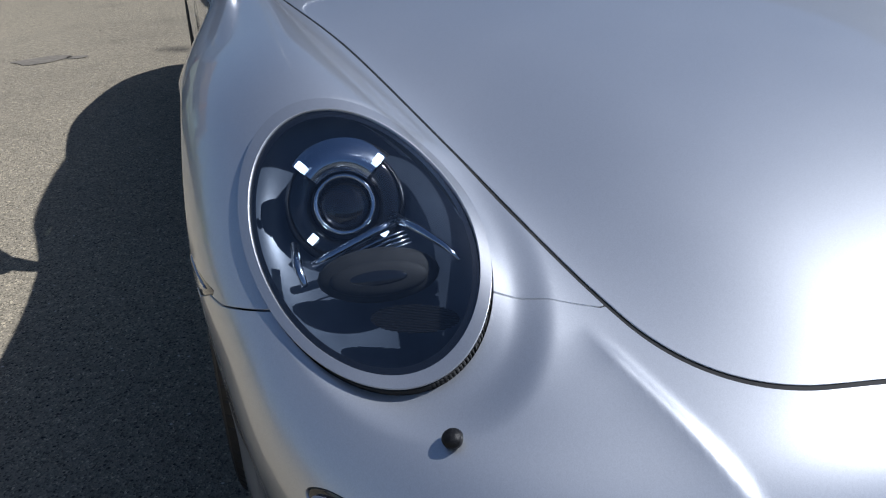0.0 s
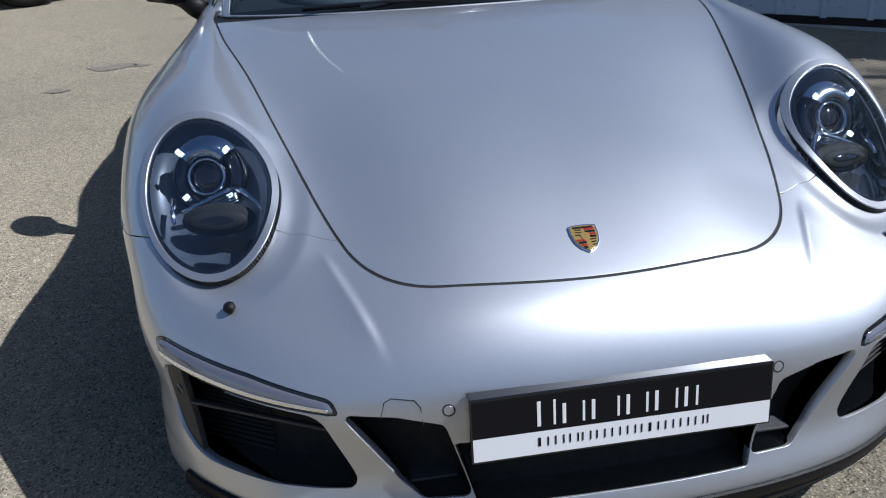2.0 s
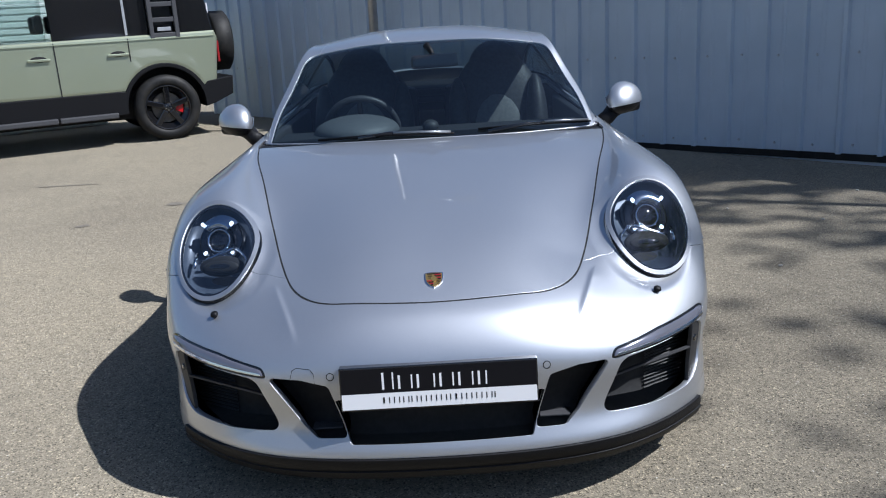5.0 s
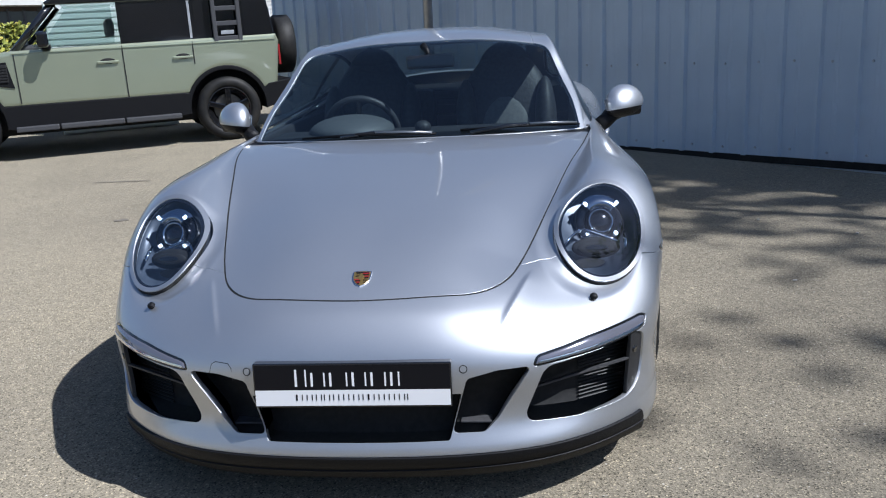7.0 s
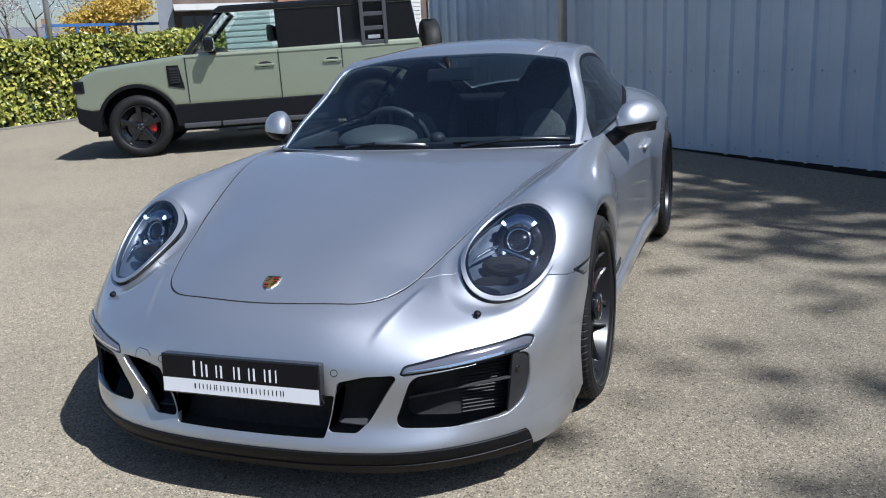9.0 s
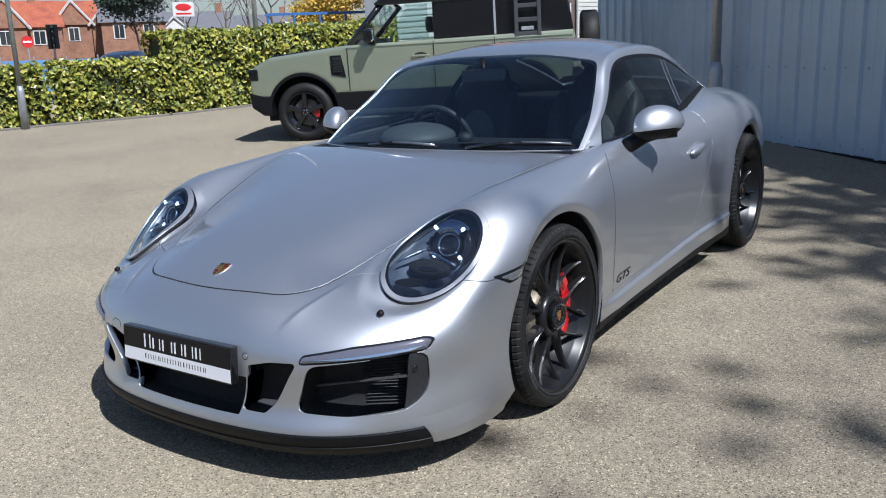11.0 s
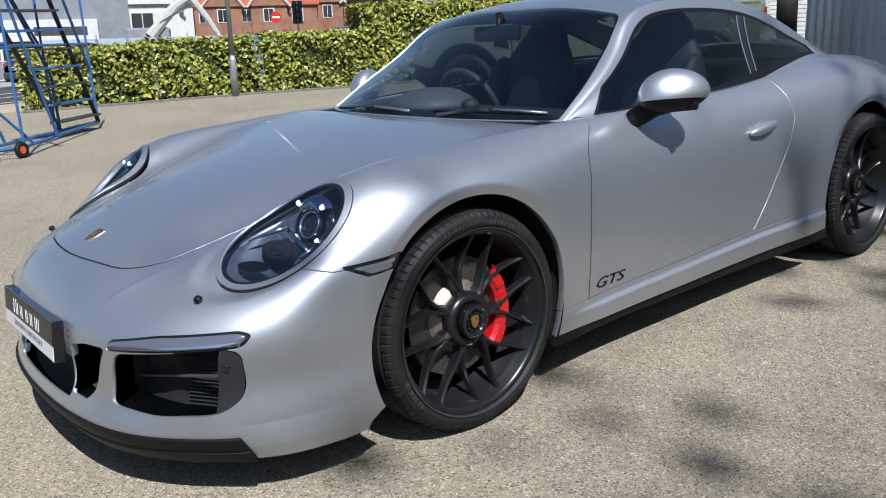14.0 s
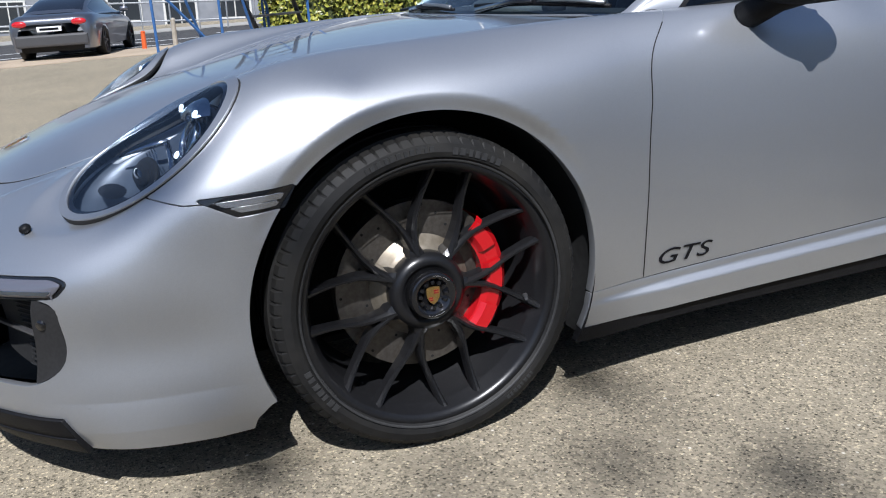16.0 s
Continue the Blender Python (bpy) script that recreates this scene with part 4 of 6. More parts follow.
LOW = in_lamp(-.045, .004, .040, .8)
pair("lower_module", moved(ball(.075, .034, .014), LOW), LINER, lamps, "", True)
pair("lower_lens", moved(ball(.060, .022, .009, Matrix.Translation((0, -.004, .009))), LOW), LINER, lamps, "", True)
for side_, line in (("outer", ((.045, .078), (.012, .086), (-.018, .088))), ("inner", ((.018, -.046), (-.022, -.066), (-.060, -.082), (-.088, -.088)))):
    spine = [in_lamp(a_, b_, .036 - .006 * i).translation for i, (a_, b_) in enumerate(line)]
    pair("reflector_wing", tube(spine, [.006, .006, .004, .002][: len(spine)], 10), LAMP_CHROME, lamps, "curved chrome strip beside the lower module", True)
pair("module_brow", tube([in_lamp(.012 - .30 * q * q, q, .044).translation for q in (-.045, -.02, .01, .04, .07)], .006, 10), LAMP_CHROME, lamps, "", True)
for k in range(4):
    pair("module_rib", tube([in_lamp(-.008 - .006 * k - 2.2 * q * q, q, .030).translation for q in (-.05, -.025, .004, .033, .058)], .0012, 6), LAMP_CHROME, lamps, "", True)
pair("inner_lens", moved(ball(.036, .010, .005, Matrix.Translation((0, -.004, .015))), LOW), GLOSS_BLACK, lamps, "", True)
for k in range(18):
    q = (k - 8.5) / 9
    wide = .052 * math.sqrt(max(.05, 1 - q * q))
    pair("texture_rib", moved(box(-wide, wide, -.0007, .0007, 0, .003, .0003), in_lamp(-.122 - .0024 * (k - 8.5), -.008, .034 - .0004 * k)), BLACK_TRIM, lamps)


# intakes: dark boxes behind the openings
for name, shape, r, deep in (("side_intake", OUTER_INTAKE, .012, .10), ("inner_intake", MIDDLE_INTAKE, .008, .07), ("centre_intake", CENTRE_INTAKE, .004, .07)):
    p = skin.cut(np.where(skin.v[:, 1] < -.55, poly(shape, skin.v[:, 0], skin.v[:, 2], r + .003), 1.0))
    p = Skin(p.v + np.array([0, deep, 0]), p.n, p.uv, p.f)
    if name == "centre_intake":
        boxes = [p.both().flanged(deep - .004, (0, -1, 0)).show(name, LINER, car, "dark lower grille opening")]
    else:
        q = p.flanged(deep - .004, (0, -1, 0))
        boxes = pair_skin(name, q, LINER, BOTH, "dark air intake in the bumper")
    if name == "side_intake":
        for i in range(15):
            zz = .262 + .0105 * i
            a, b = on_body((.60, -3, zz), (0, 1, 0))[0], on_body((.735, -3, zz), (0, 1, 0))[0]
            pair("radiator_fin", tube([a + Vector((0, .092, 0)), b + Vector((0, .078, 0))], .0026, 5), FIN, boxes)
        a, b = Vector((.452, -.855, .326)), Vector((.735, -.755, .372))
        bm = bmesh.new()
        ax = (b - a).normalized()
        back = Vector((.30, .95, .05)).normalized()
        up = Vector((0, 0, 1))
        q0, q1 = a - ax * .02, b + ax * .01
        vs = [bm.verts.new(p_) for p_ in (q0, q1, q1 + back * .016, q0 + back * .016, q0 - up * .007, q1 - up * .007, q1 + back * .016 - up * .004, q0 + back * .016 - up * .004)]
        for f in ((0, 1, 2, 3), (7, 6, 5, 4), (0, 4, 5, 1), (1, 5, 6, 2), (2, 6, 7, 3), (3, 7, 4, 0)):
            bm.faces.new([vs[i] for i in f])
        bmesh.ops.recalc_face_normals(bm, faces=bm.faces)
        bmesh.ops.bevel(bm, geom=list(bm.edges), offset=.0015, segments=2, affect="EDGES")
        pair("intake_blade", bm, DARK_GREY, boxes, "slim dark grey horizontal blade")
        outer = skin.cut(np.where(skin.v[:, 1] < -.5, np.maximum(poly(OUTER_INTAKE, skin.v[:, 0], skin.v[:, 2], .010), .748 - skin.v[:, 0] + .10 * (skin.v[:, 2] - .35)), 1.0))
        pair_skin("corner_panel", outer.offset(-.006).flanged(.012), SENSOR_PANEL, boxes, "dark grey panel with a round sensor")
        spot, nrm = on_body((.765, -3, .392), (0, 1, 0))
        pair("sensor", moved(lathe([(0, 0), (.002, .009), (-.004, .011)], 20, "Z", closed=False), stand(spot - nrm * .004, nrm)), GLOSS_BLACK, boxes, "", True)
    if name == "inner_intake":
        pair("duct_floor", box(.275, .36, -.93, -.885, .262, .268, .002), DARK_GREY, boxes)

# daytime lamp bars over the side intakes
p = skin.cut(np.where(skin.v[:, 1] < -.5, poly(DRL, skin.v[:, 0], skin.v[:, 2], .001), 1.0))
bars = pair_skin("light_bar", p.offset(-.002).flanged(.014), GLOSS_BLACK, BOTH, "clear daytime light bar in a black frame")
q = skin.cut(np.where(skin.v[:, 1] < -.5, poly(DRL, skin.v[:, 0], skin.v[:, 2], -.0035), 1.0))
swell = .002 + .004 * np.sqrt(np.clip((-poly(DRL, q.v[:, 0], q.v[:, 2], -.0035)) / .010, 0, 1))
pair_skin("light_bar_lens", q.offset(swell).reshaded().flanged(.010), DRL_MAT, bars, "pale lilac glossy lens")

DRL_STRIP = [(.488, .4345), (.785, .4545), (.786, .4600), (.488, .4390)]
q = skin.cut(np.where(skin.v[:, 1] < -.5, poly(DRL_STRIP, skin.v[:, 0], skin.v[:, 2], .0005), 1.0))
pair_skin("light_guide", q.offset(.0072).flanged(.004), CHROME, bars, "bright strip along the foot of the lens")

# side markers
p = skin.cut(np.where(skin.v[:, 0] > .78, poly(MARKER, skin.v[:, 1], skin.v[:, 2], .002), 1.0))
marks = pair_skin("side_marker", p.offset(-.001).flanged(.012), GLOSS_BLACK, BOTH, "clear side marker lamp in a black frame")
for shape in ([(-.408, .5985), (-.281, .6035), (-.290, .5935), (-.388, .5895)], [(-.382, .5870), (-.291, .5905), (-.300, .5815), (-.362, .5785)]):
    p = skin.cut(np.where(skin.v[:, 0] > .78, poly(shape, skin.v[:, 1], skin.v[:, 2], .0005), 1.0))
    pair_skin("marker_lens", p.offset(.001).flanged(.006), MARK_MAT, marks)

# washer caps, park sensors
spot, nrm = on_body((.646, -.734, 2), (0, 0, -1))
pair("washer_nozzle", moved(lathe([(-.004, .007), (.002, .007), (.004, .0105), (.010, .0115), (.015, .0085), (.017, 0)], 24, "Z", closed=False), stand(spot, nrm)), BLACK_TRIM, BOTH, "small black washer nozzle", True)
for xx, zz in ((.292, .438),):
    spot, nrm = on_body((xx, -3, zz), (0, 1, 0))
    pair("park_sensor", moved(lathe([(.0006, 0), (.0006, .0085), (.0001, .0088)], 24, "Z", closed=False), stand(spot, nrm)), SILVER, BOTH)
    pair("sensor_gap", moved(lathe([(.0004, .0088), (.0005, .0112)], 24, "Z", closed=False), stand(spot, nrm)), LINER, BOTH)
pts = []
for xx, zz in ((.335, .412), (.338, .445), (.347, .456), (.385, .459), (.397, .452), (.405, .425)):
    spot, nrm = on_body((xx, -3, zz), (0, 1, 0))
    pts.append(Vector((-spot.x, spot.y, spot.z)))
part("tow_cover_gap", tube(pts, .0011, 5), LINER, car)

# show plate
PLATE = stand((0, -1.004, .412), (0, -1, .11))
plate = part("show_plate", moved(box(-.264, .264, -.060, .060, -.026, .004, .003), PLATE), GLOSS_BLACK, car, "black and white dealer show plate")
part("upper_band", moved(box(-.260, .260, -.012, .055, .004, .0055, 0), PLATE), PLATE_BLACK, plate)
part("lower_band", moved(box(-.260, .260, -.055, -.012, .004, .0055, 0), PLATE), WHITE, plate)
px = -.151
for k, wdt in enumerate((.043, .050, .060, .050, .052, .036)):
    tall = .046 if k == 0 else .037
    for b0, b1, z0, z1 in ((0, .0060, 0, 1), (wdt - .0155, wdt - .0115, 0, 1)):
        part("letter_bar", moved(box(px + b0, px + b1, -.0020 + z0 * tall, -.0020 + z1 * tall, .0055, .0065), PLATE), WHITE, plate)
    px += wdt
px = -.150
for k, wdt in enumerate((.004, .015, .013, .010, .013, .015, .015, .013, .004, .015, .015, .015, .010)):
    for b0, b1, z0, z1 in ((0, .0024, 0, 1), (wdt - .0020, wdt, 0, 1)):
        part("letter_bar", moved(box(px + b0, px + max(b1, b0 + .0024), -.040 + z0 * .016, -.040 + z1 * .016, .0055, .0063), PLATE), PLATE_BLACK, plate)
    px += wdt + .0118

# bonnet crest
spot, nrm = on_body((.001, -.776, 2), (0, 0, -1))
CREST = stand((0, spot.y, spot.z + .001), (0, nrm.y, nrm.z), (0, .9, .4))


def shield(scale, z0, z1):
    pts = [(-.026, .030), (-.013, .0325), (0, .033), (.013, .0325), (.026, .030), (.0265, .010), (.023, -.010), (.014, -.025), (0, -.035), (-.014, -.025), (-.023, -.010), (-.0265, .010)]
    bm = bmesh.new()
    f = bm.faces.new([bm.verts.new((x_ * scale, y_ * scale, z0)) for x_, y_ in pts])
    r_ = bmesh.ops.extrude_face_region(bm, geom=[f])
    bmesh.ops.translate(bm, vec=(0, 0, z1 - z0), verts=[g for g in r_["geom"] if isinstance(g, bmesh.types.BMVert)])
    bmesh.ops.recalc_face_normals(bm, faces=bm.faces)
    return bm


crest = part("crest", moved(shield(1.0, -.003, .0025), CREST), CHROME, car, "small gold and red shield badge")
part("field", moved(shield(.90, .0025, .0034), CREST), GOLD, crest)
for sx, sy in ((1, 1), (-1, -1)):
    for k in range(4):
        y0 = .022 - .0062 * k if sy > 0 else -.0045 - .0058 * k
        reach = .0205 if sy > 0 else .0195 - .0035 * k
        x0, x1 = (.002, reach) if sx > 0 else (-reach, -.002)
        part("stripe", moved(box(x0, x1, y0 - .0046, y0, .0034, .0040), CREST), CREST_RED if k % 2 == 0 else PLATE_BLACK, crest)
part("top_band", moved(box(-.019, .019, .0225, .0265, .0034, .0040), CREST), PLATE_BLACK, crest)
for sx, sy in ((-1, 1), (1, -1)):
    for k in range(3):
        y0 = .019 - .0066 * k if sy > 0 else -.006 - .0066 * k
        x0 = .006 if sx > 0 else -.018
        part("antler", moved(box(x0, x0 + .012 - .0025 * k * (sy < 0), y0 - .0022, y0, .0034, .0040), CREST @ Matrix.Rotation(math.radians(6 * sx), 4, "Z")), PLATE_BLACK, crest)
part("centre_field", moved(shield(.32, .0040, .0046), CREST), GOLD, crest)

# door mirrors
MIR = Matrix.Translation((.910, .925, .908)) @ Matrix.Rotation(math.radians(-11), 4, "Y") @ Matrix.Rotation(math.radians(58), 4, "Z")
bm = ball(.128, .082, .092, Matrix(), 36, 24)
for v_ in bm.verts:
    if v_.co.y > 0:
        v_.co.y *= .70
    t_ = v_.co.x / .128
    v_.co.z *= 1 - .10 * t_ if v_.co.z > 0 else .62 + .05 * t_
cap = bm.copy()
bmesh.ops.bisect_plane(cap, geom=cap.verts[:] + cap.edges[:] + cap.faces[:], plane_co=(0, 0, -.016), plane_no=(.12, 0, 1), clear_inner=True)
bmesh.ops.bisect_plane(bm, geom=bm.verts[:] + bm.edges[:] + bm.faces[:], plane_co=(0, 0, -.019), plane_no=(.12, 0, 1), clear_outer=True)
bmesh.ops.scale(bm, vec=(.985, .985, .985), verts=bm.verts)
mirrors = pair("door_mirror", moved(cap, MIR), SILVER, BOTH, "silver door mirror with a black underside", True)
pair("lower_shell", moved(bm, MIR), BLACK_TRIM, mirrors, "", True)
pair("mirror_glass", moved(box(-.080, .080, .046, .050, -.045, .045, .002), MIR), CHROME, mirrors)
foot = tube([(.795, .845, .828), (.825, .86, .846), (.855, .89, .872), (.90, .925, .884), (.985, .955, .880)], [.034, .034, .036, .034, .022], 16)
pair("mirror_foot", foot, BLACK_TRIM, mirrors, "", True)

# door handles, letters on the doors
spot, nrm = on_body((3, 1.56, .713), (-1, 0, 0))
HANDLE = stand(spot, nrm, (0, -.12, 1))
bm = ball(.092, .022, .020, Matrix.Translation((0, 0, .012)), 28, 16)
handles = pair("door_handle", moved(bm, HANDLE), SILVER, BOTH, "silver pull handle", True)
pair("handle_recess", moved(lathe([(.0008, 0), (.0008, .045), (-.001, .05)], 32, "Z", closed=False), HANDLE @ Matrix.Translation((.01, -.008, 0)) @ Matrix.Diagonal((1.25, .8, 1, 1))), SILVER, handles)


def letters(text, size, mat, at, name, parent, depth=.0006, shear=0.0):
    c = bpy.data.curves.new(name, "FONT")
    c.body, c.size, c.extrude, c.shear = text, size, depth, shear
    c.align_x, c.align_y = "CENTER", "CENTER"
    c.resolution_u = 4
    tmp = bpy.data.objects.new(name, c)
    me = bpy.data.meshes.new_from_object(tmp)
    bpy.data.objects.remove(tmp)
    me.materials.append(mat)
    ob = new(name, me)
    ob.parent = parent
    ob.matrix_basis = at
    return ob


for sgn in (1, -1):
    spot, nrm = on_body((3, .634, .308), (-1, 0, 0))
    nrm = nrm if nrm.x > 0 else -nrm
    at = stand((spot.x * sgn + .002 * sgn, spot.y, spot.z), (nrm.x * sgn, nrm.y, nrm.z))
    letters("GTS", .052, PLATE_BLACK, at @ Matrix.Diagonal((1.65, 1, 1, 1)), "door_letters", car, .0008, .3)

# wipers and cowl
# metal for an added strip that imitates sunlight glinting off the blades
GLINT = material("wiper_glint", (0.30, 0.31, 0.32), 0.3, 0.8)
for arm, blade in (((( .24, .425, .872), (.40, .452, .892), (.47, .47, .892)), ((.20, .438, .884), (.46, .474, .888), (.69, .553, .874))), (((-.30, .435, .872), (-.16, .435, .888), (-.08, .43, .886)), ((-.47, .46, .872), (-.18, .428, .884), (.10, .415, .876)))):
    w_ = part("wiper", tube(list(arm), [.010, .008, .006], 8), GLOSS_BLACK, car, "black windscreen wiper", True)
    part("blade", tube(list(blade), [.005, .008, .005], 6), BLACK_TRIM, w_, "", True)
    a_, b_ = Vector(blade[1]), Vector(blade[2])
    up_ = Vector((0, -.004, .007))
    part("blade_glint", tube([a_.lerp(b_, .1) + up_, a_.lerp(b_, .5) + up_ * 1.3, a_.lerp(b_, .95) + up_], .0055, 8), GLINT, w_, "grey metal strip added for the sun's glint on the blade", True)

# wheel wells and underside
for yy, rr in ((0.006, .383), (2.45, .387)):
    well = lathe([(-.30, .30), (-.28, rr), (.075, rr)], 40, "X", closed=False, arc=(-.45, math.pi + .45))
    pair("wheel_well", moved(well, Matrix.Translation((.80, yy, .337))), LINER, BOTH, "black wheel arch liner", True)
for name, size in (("floor_pan", (-.82, .82, .42, 2.04, .135, .15)), ("centre_pan", (-.52, .52, -.40, 2.9, .131, .147)), ("front_pan", (-.60, .60, -.80, -.41, .140, .15)), ("luggage_well", (-.45, .45, -.60, .45, .155, .54)), ("engine_bay", (-.60, .60, 2.9, 3.40, .22, .5))):
    part(name, box(*size), LINER, car, "black underside panel")

# cabin interior
DASH = speckled("dash_leather", (0.030, 0.031, 0.034), (0.042, 0.043, 0.046), 90.0, 0.55, 0.2)
# lit copy of the dash leather: daylight on the hood is in its colour
HOOD_LIT = speckled("dash_leather_lit", (0.10, 0.105, 0.11), (0.12, 0.125, 0.13), 90.0, 0.55, 0.2)
SEAT = speckled("seat_leather", (0.045, 0.045, 0.05), (0.065, 0.065, 0.072), 60.0, 0.5, 0.2)
SEAT_GREY = speckled("seat_grey", (0.20, 0.20, 0.20), (0.26, 0.26, 0.26), 60.0, 0.7)
bm = box(-.70, .70, .52, .96, .60, .845, .03)
bmesh.ops.subdivide_edges(bm, edges=bm.edges, cuts=3, use_grid_fill=True)
dash = part("dashboard", bm, DASH, car, "black leather dashboard", True)
part("instrument_hood", ball(.20, .20, .075, Matrix.Translation((-.345, .88, .845)), 28, 14), HOOD_LIT, dash, "", True)
part("dash_clock", ball(.038, .04, .030, Matrix.Translation((0, .80, .860))), DASH, dash, "", True)
sw = Matrix.Translation((-.340, 1.105, .815)) @ Matrix.Rotation(math.radians(-68), 4, "X")
ring_pts = [sw @ Vector((.178 * math.cos(k * math.pi / 20), .178 * math.sin(k * math.pi / 20), 0)) for k in range(40)]
steer = part("steering_wheel", tube(ring_pts, .016, 10, True), SEAT, car, "black three-spoke steering wheel", True)
part("steering_hub", moved(ball(.055, .055, .03), sw), SEAT, steer, "", True)
for ang in (0, 180, 270):
    c, s_ = math.cos(math.radians(ang)), math.sin(math.radians(ang))
    part("steering_spoke", rod(sw @ Vector((.04 * c, .04 * s_, 0)), sw @ Vector((.17 * c, .17 * s_, 0)), .016, .012), SEAT, steer)


def seat(xx):
    base = part("seat", box(xx - .25, xx + .25, 1.08, 1.56, .36, .52, .05), SEAT, car, "black leather sports seat")
    bm = ball(.25, .085, .36, Matrix.Translation((xx, 1.56, .80)) @ Matrix.Rotation(math.radians(-14), 4, "X"), 28, 18)
    part("backrest", bm, SEAT, base, "", True)
    part("headrest", ball(.15, .065, .17, Matrix.Translation((xx, 1.635, 1.03)) @ Matrix.Rotation(math.radians(-12), 4, "X"), 24, 16), SEAT, base, "", True)
    for d in (-1, 1):
        part("bolster", ball(.06, .10, .26, Matrix.Translation((xx + d * .21, 1.50, .76)) @ Matrix.Rotation(math.radians(-14), 4, "X"), 18, 14), SEAT, base, "", True)
    part("seat_insert", ball(.13, .03, .20, Matrix.Translation((xx, 1.475, .74)) @ Matrix.Rotation(math.radians(-14), 4, "X"), 20, 12), SEAT_GREY, base, "light grey seat centre", True)


seat(-.36)
seat(.36)
for xx in (-.3, .3):
    part("rear_seat", box(xx - .22, xx + .22, 2.08, 2.2, .45, .93, .05), SEAT, car, "small black rear seat back")
part("cabin_floor", box(-.72, .72, .55, 2.5, .28, .33, .01), LINER, car)
part("parcel_shelf", box(-.60, .60, 2.2, 2.9, .82, .86, .01), SEAT, car)
for p in (1, -1):
    part("door_lining", box(min(.70 * p, .74 * p), max(.70 * p, .74 * p), .62, 1.85, .34, .86, .012), SEAT, car)
part("roof_lining", ball(.42, .36, .022, Matrix.Translation((0, 1.60, 1.222)), 28, 12), SEAT, car, "", True)
part("rear_view_mirror", moved(box(-.11, .11, -.018, .014, -.031, .031, .012), Matrix.Translation((.035, .94, 1.142)) @ Matrix.Rotation(math.radians(14), 4, "Z") @ Matrix.Rotation(math.radians(-10), 4, "X")), GLOSS_BLACK, car, "black interior mirror")
part("mirror_stem", tube([(.033, .945, 1.15), (.02, .965, 1.19), (0, .99, 1.213)], [.011, .012, .018], 12), BLACK_TRIM, car, "", True)


# ---- wheels ----
SIDEWALL = speckled("sidewall_marks", (0.022, 0.022, 0.023), (0.035, 0.035, 0.035), 80.0, 0.6)
BELL = speckled("disc_bell", (0.24, 0.205, 0.155), (0.32, 0.28, 0.22), 60.0, 0.42, metal=0.6)


